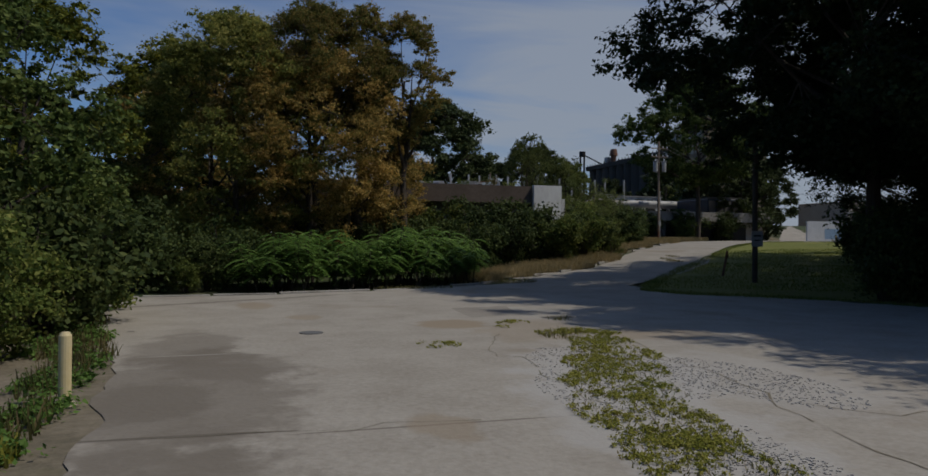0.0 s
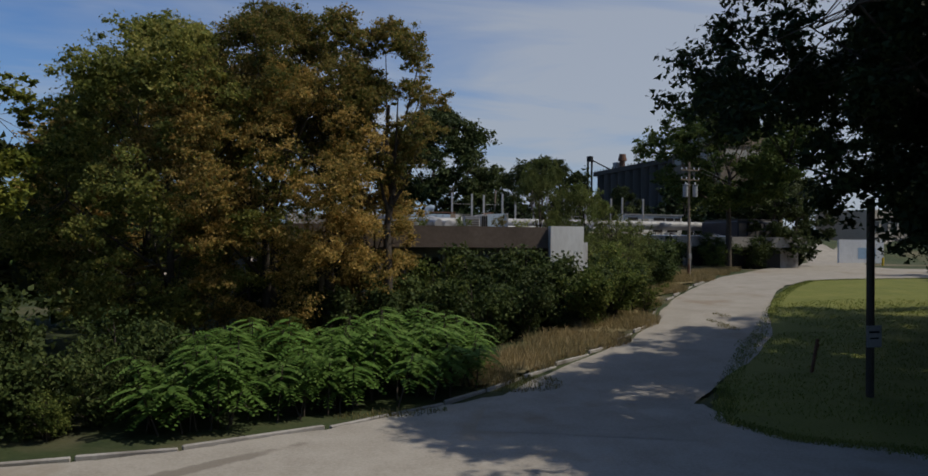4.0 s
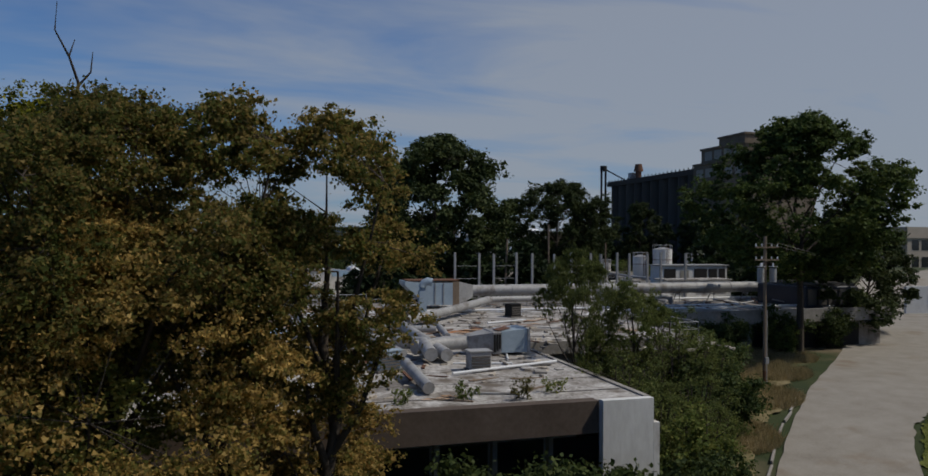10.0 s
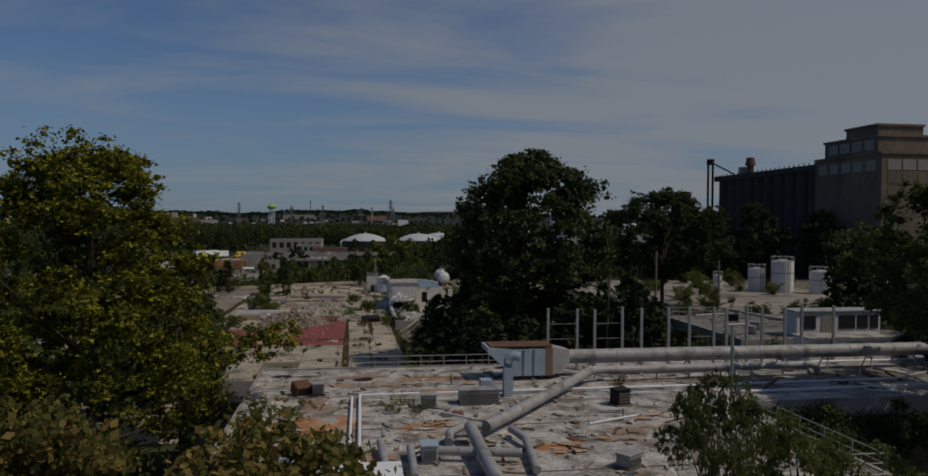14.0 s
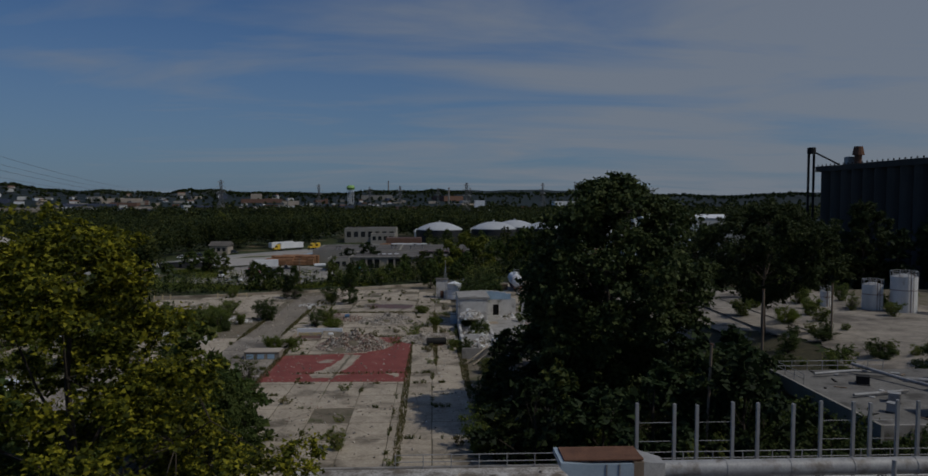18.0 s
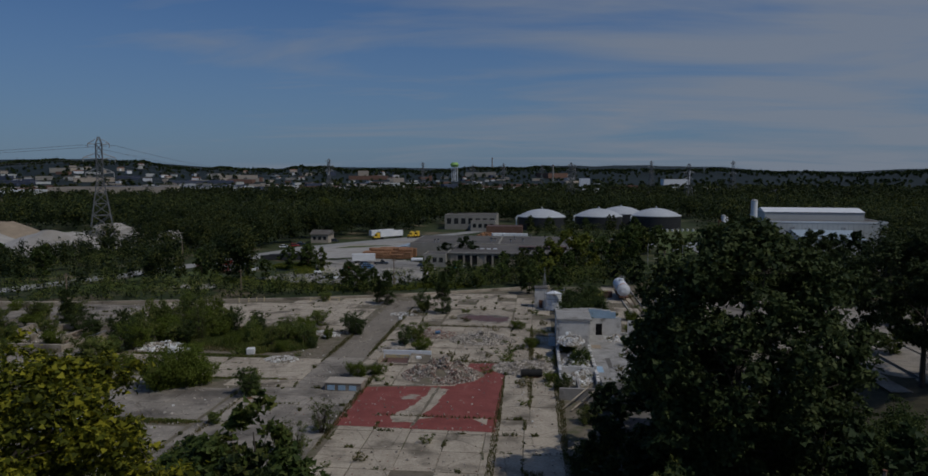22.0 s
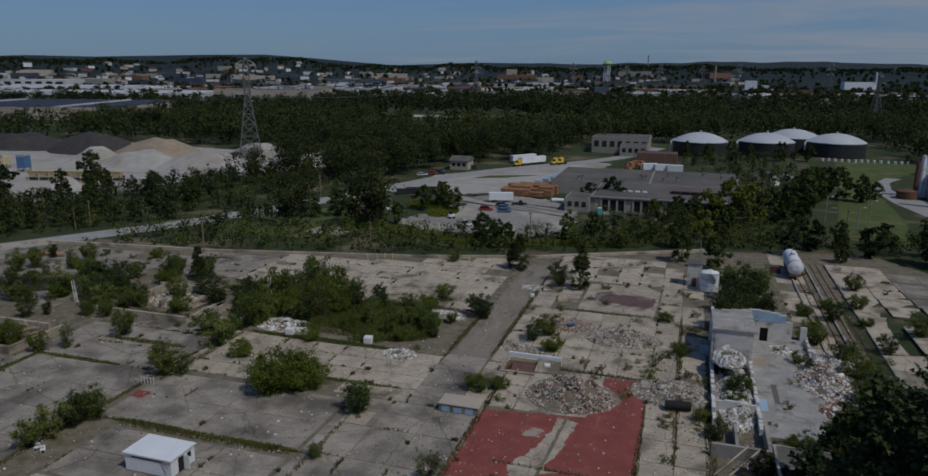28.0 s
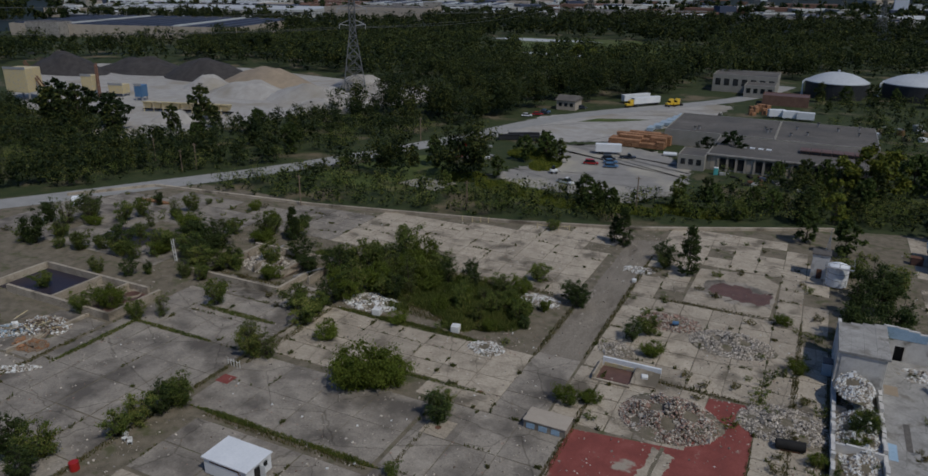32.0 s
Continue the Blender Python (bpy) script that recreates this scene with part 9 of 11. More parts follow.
patch("lawn_strip", [(-128, 268), (-92, 268), (-86, 290), (-100, 320), (-118, 300)], 0.02, M_turf, "grass beside the street", "lawn", height=0.0)
patch("lawn_strip", [(-76, 288), (-60, 272), (-52, 286), (-62, 296)], 0.02, M_turf, "grass beside the parking lot", "lawn", height=0.0)
patch("rubble_lot", [(-98, 276), (-84, 274), (-82, 284), (-94, 286)], 0.03, M_gravel, "pale heap yard by the bushes", "lot", height=0.0)
patch("lawn_slope", [(58, 318), (76, 314), (84, 350), (87, 392), (88, 420), (94, 446), (110, 468), (126, 500), (128, 526), (90, 524), (84, 480), (76, 430), (68, 377)], 0.03, M_turf, "green lawn below the domed tanks", "lawn", height=0.0, ragged=0.4)
patch("plant_drive", [(96, 346), (112, 345), (150, 340), (150, 360), (118, 358), (110, 372), (103, 398), (97, 402), (96, 424), (100, 446), (108, 460), (102, 462), (92, 440), (88.5, 418), (89, 392), (93, 366)], 0.05, M_street, "grey drive before the cladded plant", "drive", height=0.0)
for i, (x, y, w) in enumerate(((74, 424, 2.2), (78, 428, 1.6), (71, 446, 1.4), (80, 404, 1.2), (66, 372, 1.5), (70, 366, 1.0))):
    tagged(patch("bare_spot", [(x - w, y), (x, y - w * 0.5), (x + w, y), (x, y + w * 0.6)], 0.06, M_gravel, "pale bare patch in the lawn", "ground patch", height=0.0, ragged=0.5), kind="structure")
for i in range(14):
    b = bmesh.new()
    cyl(b, 84 + i * 3.2, 522 + 1.2 * math.sin(i), 0, 1.5, 0.7, 8)
    tagged(part("marker_block", b, M_white, None, "white painted block along the lawn's top"), category="marker", group="white markers by the tanks")


def windows_row(parent, n, x0, x1, y, z0, z1, fill=0.6, name="window", mat=None):
    w = (x1 - x0) / n
    for i in range(n):
        part(name, bx(x0 + i * w + w * (1 - fill) / 2, x0 + (i + 1) * w - w * (1 - fill) / 2, y - 0.07, y - 0.004, z0, z1), mat or M_glass, parent)


def hall(name, x0, x1, y0, y1, h, wall, roof, label, n=0, z=0.0, wz=(0.4, 0.8), category="building", fill=0.6, parapet=0.35):
    ob = empty(name, pose(0, 0, z), label, category)
    part("wall", bx(x0, x1, y0, y1, 0, h), wall, ob)
    part("roof", bx(x0 + 0.3, x1 - 0.3, y0 + 0.3, y1 - 0.3, h, h + 0.12), roof, ob)
    for a in () if not parapet else ((x0, x1, y0, y0 + 0.28), (x0, x1, y1 - 0.28, y1), (x0, x0 + 0.28, y0 + 0.3, y1 - 0.3), (x1 - 0.28, x1, y0 + 0.3, y1 - 0.3)):
        part("parapet", bx(*a, h + 0.002, h + parapet), wall, ob)
    if n:
        windows_row(ob, n, x0 + 0.5, x1 - 0.5, y0, h * wz[0], h * wz[1], fill)
    return ob


wh = hall("warehouse", -18, 30, 338, 370, 5.0, M_block, M_roof_grey, "long low warehouse with a row of dark bays", 0)
# dark bays are flat sheets carrying the shade inside as colour
for i in range(17):
    part("bay", bx(-16.6 + i * 2.75, -14.7 + i * 2.75, 337.93, 337.996, 0.6, 4.2), M_dark if i % 4 else M_tan_wall, wh)
    part("buttress", bx(-14.6 + i * 2.75, -14.1 + i * 2.75, 337.6, 337.99, 0, 4.8), M_tan_wall, wh)
part("roof_edge", bx(-18.3, 30.3, 337.3, 338.0, 4.9, 5.3), M_wall, wh, "pale roof edge")
hall("warehouse_wing", -38, 0, 370.1, 408, 5.4, M_block, M_roof_grey, "wide flat-roofed warehouse wing")
hall("warehouse_wing", 0.1, 33, 370.1, 410, 5.2, M_block, M_roof_grey, "wide flat-roofed warehouse wing with dark roofing")
hall("office_block", -26.5, -18.1, 334, 346, 4.6, M_block, M_roof_grey, "small block office in front of the warehouse", 3)
mon = empty("roof_monitor", pose(0, 0, 5.12), "row of rusty red roof lights", "roof light")
for i in range(6):
    part("panel", bx(9 + i * 3.2, 11.9 + i * 3.2, 352, 357, 0, 1.2), M_puddle, mon)
    part("glazing", bx(9.1 + i * 3.2, 11.8 + i * 3.2, 351.93, 351.99, 0.2, 1.0), M_glass, mon)
for i in range(4):
    lay("skylight", bx(-9 + i * 2.6, -7.4 + i * 2.6, 352, 353.4, 5.12, 5.4), M_white_metal, "white skylight on the warehouse roof", "skylight", group="warehouse skylights")
rv = random.Random(2)
for i in range(12):
    x, y = rv.uniform(-30, 30), rv.uniform(374, 405)
    v = empty("roof_vent", pose(x, y, 5.5), "small vent on the warehouse roof", "vent", "vents on the warehouse roof")
    part("stem", rods([((0, 0, 0), (0, 0, 1.1))], 0.35, 8), M_galv, v)
    part("hat", rods([((0, 0, 1.1), (0, 0, 1.4))], 0.6, 8), M_roof_grey, v)
# pale blue-grey stacked sheets, lumber
for i in range(6):
    shs = empty("sheet_stack", pose(-49 + i * 1.2, 390 + i * 7.0, 0.05), "pale blue-grey covered stack of sheets in the lot", "stack", "covered stacks in the lot")
    part("bearer", bx(0.2, 2.3 + i * 0.9, 0.3, 5.7, 0, 0.15), M_wood, shs)
    part("cover", bx(0, 2.5 + i * 0.9, 0, 6, 0.15, 1.5, bevel=0.05), M_blue_metal, shs)
for r, (x0, x1, y, h) in enumerate(((-56, -37, 359.5, 3.0), (-56, -38, 363, 3.6), (-55, -36, 367, 3.8), (-54, -37, 371, 3.6))):
    x = x0
    while x < x1:
        L = 2.9
        s = empty("lumber_stack", pose(x + L / 2, y, 0.05), "stack of reddish-brown lumber bundles", "lumber", "lumber stacks in the lot")
        nlev = int(h / 0.9)
        for k in range(nlev - (rv.random() < 0.3)):
            part("timber", bx(-L / 2 + 0.05, L / 2 - 0.05, -1.4, 1.4, k * 0.9 + 0.08, k * 0.9 + 0.86, bevel=0.03), M_lumber, s)
            part("bearer", bx(-L / 2 + 0.1, L / 2 - 0.1, -0.2, 0.2, k * 0.9 - 0.0, k * 0.9 + 0.08), M_wood, s)
        x += L


# ---- vehicles ----
def vehicle(name, x, y, turn, paint, label, L=4.6, W=1.8, H=1.45, style="car", category="car"):
    ob = empty(name, pose(x, y, 0.06, 0, 0, turn), label, category)
    a, w = L / 2, W / 2
    body = wedge([(-a, -w, 0.3), (a, -w, 0.3), (a, w, 0.3), (-a, w, 0.3)], [(-a + 0.1, -w * 0.96, 0.85), (a - 0.1, -w * 0.96, 0.8), (a - 0.1, w * 0.96, 0.8), (-a + 0.1, w * 0.96, 0.85)])
    bmesh.ops.bevel(body, geom=body.edges[:], offset=0.08, segments=2, affect="EDGES")
    part("body", body, paint, ob)
    c0, c1 = (-a + 0.5, a - 1.2) if style == "car" else (-0.3, a - 1.3) if style == "pickup" else (-a + 0.3, a - 1.0)
    part("cabin", wedge([(c0, -w * 0.92, 0.84), (c1, -w * 0.92, 0.84), (c1, w * 0.92, 0.84), (c0, w * 0.92, 0.84)], [(c0 + 0.4, -w * 0.78, H - 0.06), (c1 - 0.7, -w * 0.78, H - 0.06), (c1 - 0.7, w * 0.78, H - 0.06), (c0 + 0.4, w * 0.78, H - 0.06)]), M_glass, ob, "dark glazed cabin")
    part("roof", bx(c0 + 0.42, c1 - 0.72, -w * 0.78, w * 0.78, H - 0.06, H, bevel=0.02), paint, ob)
    if style == "pickup":
        part("bed", bx(-a + 0.15, c0 - 0.1, -w * 0.85, w * 0.85, 0.86, 0.90), M_dark, ob)
    for sx in (-a + 0.85, a - 0.85):
        for sy in (-w + 0.08, w - 0.08):
            wl_ = part("wheel", pipe([(sx, sy - 0.1, 0.33), (sx, sy + 0.1, 0.33)], 0.33, 14), M_rubber, ob)
            part("rim", pipe([(sx, sy - 0.115, 0.33), (sx, sy + 0.115, 0.33)], 0.19, 10), M_galv, wl_)
    for sy in (-w * 0.7, w * 0.7):
        part("headlight", bx(a - 0.1, a - 0.02, sy - 0.2, sy + 0.2, 0.58, 0.72), M_white_metal, ob)
        part("tail_light", bx(-a + 0.02, -a + 0.1, sy - 0.15, sy + 0.15, 0.58, 0.74), M_redp, ob)
    return ob


vehicle("pickup_truck", -53, 299.5, -20, M_white_metal, "white pickup truck in the parking lot", 5.8, 2.0, 1.9, "pickup", "pickup")
vehicle("car", -53, 326, 15, M_redp, "red sports utility car in the parking lot", 5.0, 1.9, 1.75, "van")
vehicle("car", -46, 325, 20, M_bluep, "blue car in the parking lot", 4.9, 1.85, 1.5)
vehicle("car", -49.5, 335, 20, M_navy, "dark car in the parking lot", 4.9, 1.85, 1.7, "van")
vehicle("car", -44.2, 340, 20, M_navy, "dark pickup in the parking lot", 5.6, 2.0, 1.8, "pickup")
vehicle("car", -47.6, 330.5, 20, M_bluep, "grey-blue car in the parking lot", 4.8, 1.85, 1.5)
vehicle("car", -103.5, 397, 25, M_white_metal, "white car at the edge of the lot", 4.8, 1.8, 1.5)
vehicle("car", -100.5, 402.5, 25, M_redp, "red car at the edge of the lot", 4.8, 1.8, 1.5)
vehicle("car", -98.5, 406.5, 25, M_navy, "dark car at the edge of the lot", 4.8, 1.8, 1.6)
vehicle("car", -99.5, 410, 25, M_bluep, "blue car at the edge of the lot", 4.8, 1.8, 1.6)
vehicle("car", -92, 424, 30, M_navy, "dark van by the tan house", 5.2, 1.9, 2.0, "van")
vehicle("car", -88, 428, 30, M_navy, "dark car by the tan house", 5.0, 1.9, 1.8, "van")
wt2 = empty("box_trailer", pose(-52, 343.5, 0.05, 0, 0, 18), "white box trailer in the parking lot", "trailer")
part("body", bx(-4.5, 4.5, -1.25, 1.25, 0.9, 3.6, bevel=0.04), M_white_metal, wt2)
for x in (-3, -2):
    for y in (-1.1, 1.1):
        part("wheel", pipe([(x, y - 0.15, 0.5), (x, y + 0.15, 0.5)], 0.5, 14), M_rubber, wt2)
for y in (-0.8, 0.8):
    part("landing_leg", rods([((3, y, 0), (3, y, 0.9))], 0.08), M_steel, wt2)
mw = empty("loader", pose(-60, 309, 0.05, 0, 0, 30), "small white loader on the lot", "loader")
part("body", bx(-1.2, 1.0, -0.7, 0.7, 0.5, 1.4, bevel=0.1), M_white_metal, mw)
part("cab", bx(-0.8, 0.3, -0.6, 0.6, 1.4, 2.4, bevel=0.08), M_glass, mw)
part("arm", rods([((0.2, 0, 1.2), (2.2, 0, 0.5))], 0.14), M_steel, mw)
for x in (-0.8, 0.6):
    for y in (-0.75, 0.75):
        part("wheel", pipe([(x, y - 0.12, 0.4), (x, y + 0.12, 0.4)], 0.4, 12), M_rubber, mw)


def tractor(x, y, turn, label, paint=M_yellow):
    t = empty("truck_tractor", pose(x, y, 0.05, 0, 0, turn), label, "truck")
    part("frame", bx(-3.2, 3.0, -0.5, 0.5, 0.8, 1.05), M_dark, t)
    part("bonnet", bx(1.2, 3.1, -0.95, 0.95, 0.9, 1.9, bevel=0.15), paint, t)
    part("cab", bx(-0.9, 1.2, -1.1, 1.1, 0.9, 3.0, bevel=0.12), paint, t)
    part("windscreen", bx(1.205, 1.24, -0.9, 0.9, 2.0, 2.75), M_glass, t)
    part("fairing", wedge([(-0.8, -1.0, 3.0), (0.9, -1.0, 3.0), (0.9, 1.0, 3.0), (-0.8, 1.0, 3.0)], [(-0.8, -1.0, 3.7), (-0.3, -1.0, 3.7), (-0.3, 1.0, 3.7), (-0.8, 1.0, 3.7)]), paint, t)
    for wx in (2.3, -1.8, -2.9):
        for y_ in (-0.95, 0.95):
            part("wheel", pipe([(wx, y_ - 0.15, 0.5), (wx, y_ + 0.15, 0.5)], 0.5, 14), M_rubber, t)
    for y_ in (-1.0, 1.0):
        part("exhaust", rods([((-1.05, y_, 1), (-1.05, y_, 3.6))], 0.08), M_galv, t)


def semi(x, y, turn, label):
    t = empty("semi_trailer", pose(x, y, 0.05, 0, 0, turn), label, "trailer")
    part("body", bx(-8.1, 8.1, -1.3, 1.3, 1.15, 4.1, bevel=0.04), M_white_metal, t)
    for k in range(16):
        part("rib", bx(-7.9 + k * 1.05, -7.82 + k * 1.05, -1.33, -1.305, 1.2, 4.05), M_galv, t)
    for wx in (-6.8, -5.5):
        for y_ in (-1.05, 1.05):
            part("wheel", pipe([(wx, y_ - 0.2, 0.5), (wx, y_ + 0.2, 0.5)], 0.5, 14), M_rubber, t)
    for ly in (-0.8, 0.8):
        part("landing_leg", rods([((5.2, ly, 0), (5.2, ly, 1.15))], 0.1), M_steel, t)


semi(-63.5, 453, 233, "long white semi-trailer in the truck lot")
semi(-70, 460, 233, "second white semi-trailer beside the first")
tractor(-68.6, 444, 233, "yellow truck tractor under a white trailer")
tractor(-52, 456, 240, "yellow truck tractor parked in the lot")
tractor(-49.5, 458.5, 240, "yellow truck tractor parked in the lot")
for i, (x, y, L) in enumerate(((-88, 354, 12), (-82, 351, 12), (-91, 349, 10))):
    t = empty("dark_container", pose(x, y, 0.05, 0, 0, 28), "black open-top waste container", "container", "containers by the street")
    part("body", bx(-L / 2, L / 2, -1.2, 1.2, 0.1, 1.9, bevel=0.05), M_tankblk, t)
    part("rim", bx(-L / 2 - 0.05, L / 2 + 0.05, -1.28, 1.28, 1.9, 2.02), M_dark, t)
lay("white_cylinder", pipe([(-34, 350, 0.8), (-29.5, 350.5, 0.8)], 0.75, 14), M_white_metal, "white tank lying on the lot", "tank", True)
cy = empty("portable_toilet", pose(-14, 332, 0.0), "turquoise portable toilet by the warehouse", "toilet")
part("cabin", bx(-0.65, 0.65, -0.65, 0.65, 0, 2.2, bevel=0.05), M_cyan, cy)
part("roof", bx(-0.68, 0.68, -0.68, 0.68, 2.2, 2.35, bevel=0.05), M_white_metal, cy)
part("door", bx(-0.4, 0.4, -0.69, -0.655, 0.1, 2.0), M_cyan, cy)
rj = random.Random(8)
for i in range(26):
    x, y = -95 + rj.gauss(0, 4.5), 320 + rj.gauss(0, 5)
    lay("scrap_machine", bx(-rj.uniform(0.6, 1.6), rj.uniform(0.6, 1.6), -0.6, 0.6, 0, rj.uniform(0.6, 2.2), pose(x, y, 0, 0, 0, rj.uniform(0, 180)), 0.08), rj.choice((M_redp, M_rust, M_puddle, M_white_metal, M_galv)), "scrapped machine part in a junk yard", "scrap", group="scrap beside the street")
for i in range(30):
    x, y = rj.uniform(-14, 24), rj.uniform(322, 334)
    lay("scrap_metal", bx(-rj.uniform(0.4, 1.8), rj.uniform(0.4, 1.8), -0.5, 0.5, 0, rj.uniform(0.4, 1.4), pose(x, y, 0, 0, 0, rj.uniform(0, 180)), 0.06), rj.choice((M_galv, M_rust, M_dark, M_steel)), "scrap metal before the warehouse", "scrap", group="scrap before the warehouse")
gh = hall("tan_house", -98, -89, 421, 431, 4.2, M_tan_wall, M_roof_grey, "small tan house with a dark gable roof", 3, category="house")
part("gable_roof", wedge([(-98.6, 420.4, 4.5), (-88.4, 420.4, 4.5), (-88.4, 431.6, 4.5), (-98.6, 431.6, 4.5)], [(-98.6, 425.9, 6.4), (-88.4, 425.9, 6.4), (-88.4, 426.1, 6.4), (-98.6, 426.1, 6.4)]), M_roof_grey, gh)
hall("block_building", -42, -9, 520, 545, 9.0, M_block, M_roof_grey, "pale block building before the tanks", 7)
hall("block_building", -24, -9, 505, 519.9, 6.0, M_block, M_roof_grey, "pale block building before the tanks", 4)
hall("brick_shed", -13, 8, 484, 496, 4.5, M_brick, M_puddle, "low brick-red shed before the tanks", 0)
for x, y, t in ((-4, 448, 20), (2, 447, 10), (8, 446, 0)):
    tr_ = empty("box_trailer", pose(x, y, 0.05, 0, 0, t), "white trailer among brick stacks", "trailer")
    part("body", bx(-3.6, 3.6, -1.3, 1.3, 0.8, 3.8, bevel=0.05), M_white_metal, tr_)
    part("wheel", pipe([(-2, -1.2, 0.45), (-2, 1.2, 0.45)], 0.45, 12), M_rubber, tr_)
for i in range(14):
    x, y = rj.uniform(-16, -6), rj.uniform(450, 468)
    lay("brick_pallet", bx(-1, 1, -1, 1, 0, rj.uniform(1.2, 3.2), pose(x, y, 0, 0, 0, rj.uniform(0, 90)), 0.04), M_lumber, "pallet stack in a yard", "pallet", group="pallets")
for i in range(16):
    x, y = rj.uniform(34, 60), rj.uniform(420, 445)
    lay("crate", bx(-1.3, 1.3, -1.3, 1.3, 0, rj.uniform(1.0, 2.6), pose(x, y, 0, 0, 0, rj.uniform(0, 90)), 0.04), rj.choice((M_lumber, M_wood, M_white_metal, M_galv)), "crate or pallet in the back yard", "crate", group="crates")

# ---- domed tanks ----
for i, (x, y, r) in enumerate(((19.5, 531, 15.2), (56.5, 542, 15.2), (95, 552, 15.8), (75, 578, 15.5))):
    t = empty("domed_tank", pose(x, y, 0), "wide black tank with a pale aluminium dome", "tank", "domed tanks")
    b = bmesh.new(); cyl(b, 0, 0, 0, 8.2, r, 48); part("shell", b, M_tankblk, t)
    b = bmesh.new(); cyl(b, 0, 0, 7.9, 8.35, r + 0.25, 48); part("rim", b, M_dome, t)
    V, F = [], []
    for j in range(7):
        f = j / 6
        for k in range(32):
            a = k * 2 * math.pi / 32
            V.append((r * (1 - f) * math.cos(a), r * (1 - f) * math.sin(a), 8.35 + 4.6 * (1 - (1 - f) ** 2)))
    for j in range(6):
        for k in range(32):
            F.append((j * 32 + k, j * 32 + (k + 1) % 32, (j + 1) * 32 + (k + 1) % 32, (j + 1) * 32 + k))
    share("dome", mesh_of("dome", V, F, M_dome), t)
    part("dome_vent", rods([((0, 0, 12.9), (0, 0, 14))], 0.6, 10), M_dome, t)
    part("pipe", pipe([(-r - 1.0, -3, 0), (-r - 1.0, -3, 7.5), (-r + 0.5, -3, 8.6)], 0.6, 10), M_white_metal, t, smooth=True)

# ---- cladded plant with its stacks ----
SITE = pose(113.4, 378.8, 0, 0, 0, -4)
pl = hall("process_plant", 0, 46, 0, 26, 15.6, M_sheet, M_roof_grey, "pale grey cladded process building", 0, category="plant")
pl.matrix_basis = SITE
part("upper_block", bx(0.2, 40, 9, 25.6, 15.75, 19.2), M_sheet, pl)
part("upper_roof", wedge([(-0.2, 8.7, 19.2), (40.3, 8.7, 19.2), (40.3, 25.9, 19.2), (-0.2, 25.9, 19.2)], [(-0.2, 17.2, 20.8), (40.3, 17.2, 20.8), (40.3, 17.4, 20.8), (-0.2, 17.4, 20.8)]), M_white_metal, pl)
for k in range(23):
    part("cladding_rib", bx(0.9 + k * 2.0, 1.0 + k * 2.0, -0.05, -0.004, 0.3, 15.5), M_galv, pl)
for k in range(12):
    part("cladding_rib", bx(-0.05, -0.004, 1.0 + k * 2.1, 1.1 + k * 2.1, 0.3, 15.5), M_galv, pl)
part("eaves_trim", bx(-0.1, 46.1, -0.12, -0.055, 15.2, 15.9), M_white_metal, pl)
part("eaves_trim", bx(-0.12, -0.055, 0, 26, 15.2, 15.9), M_white_metal, pl)
for x in (8, 28):
    part("louvre", bx(x, x + 2, -0.1, -0.055, 11.6, 13.4), M_galv, pl)
pl2 = empty("process_annex", SITE, "cladded annex with a blue-grey pitched roof", "plant")
part("wall", wedge([(8.8, -16.2, 0), (32, -16.2, 0), (32, -0.3, 0), (8.8, -0.3, 0)], [(8.8, -16.2, 9.6), (32, -16.2, 9.6), (32, -0.3, 12.0), (8.8, -0.3, 12.0)]), M_sheet, pl2)
part("pitched_roof", wedge([(8.4, -16.7, 9.62), (32.4, -16.7, 9.62), (32.4, -0.2, 12.05), (8.4, -0.2, 12.05)], [(8.4, -16.7, 9.9), (32.4, -16.7, 9.9), (32.4, -0.2, 12.35), (8.4, -0.2, 12.35)]), M_blue_metal, pl2)
for y in (-13.0, -8.0):
    part("door", bx(8.73, 8.795, y, y + 3.0, 0, 5.4), M_blue_metal, pl2)
for k in range(11):
    part("cladding_rib", bx(10 + k * 2.0, 10.1 + k * 2.0, -16.25, -16.204, 0.2, 9.4), M_galv, pl2)
eh = hall("equipment_house", 0, 8.6, 0, 8.6, 10.0, M_sheet, M_roof_grey, "tall narrow cladded equipment house")
eh.matrix_basis = pose(104.0, 401.2, 0, 0, 0, -4)
for x, y, r, h, lab in ((107.9, 382.1, 1.35, 24.2, "tall white stack with a flared foot"), (102.0, 408.5, 0.95, 16.2, "white column beside a darker one"), (103.6, 409.4, 0.8, 15.2, "slim white column at the plant")):
    s = empty("stack", pose(x, y, 0), lab, "stack")
    b = bmesh.new(); cyl(b, 0, 0, 0, 3.0, r * 1.15, 20, r); cyl(b, 0, 0, 3.0, h, r, 20); part("shell", b, M_white_metal, s)
    b = bmesh.new(); cyl(b, 0, 0, h, h + 0.5, r, 20, r * 0.55); part("cap", b, M_galv, s)
    for z in (h * 0.35, h * 0.68, h - 0.3):
        b = bmesh.new(); cyl(b, 0, 0, z, z + 0.18, r + 0.08, 20); part("hoop", b, M_galv, s)
    part("ladder", rods([((-r - 0.25, -0.2, 0), (-r - 0.25, -0.2, h)), ((-r - 0.25, 0.2, 0), (-r - 0.25, 0.2, h))], 0.08, 4), M_rust, s)
dc = empty("stack", pose(100.2, 408.0, 0), "dark rusty column with a caged ladder at the plant", "stack")
part("shell", rods([((0, 0, 0), (0, 0, 14.2))], 0.75, 14), M_rust, dc)
part("ladder", rods([((0.9, -0.2, 0), (0.9, -0.2, 14)), ((0.9, 0.2, 0), (0.9, 0.2, 14))], 0.06, 4), M_steel, dc)
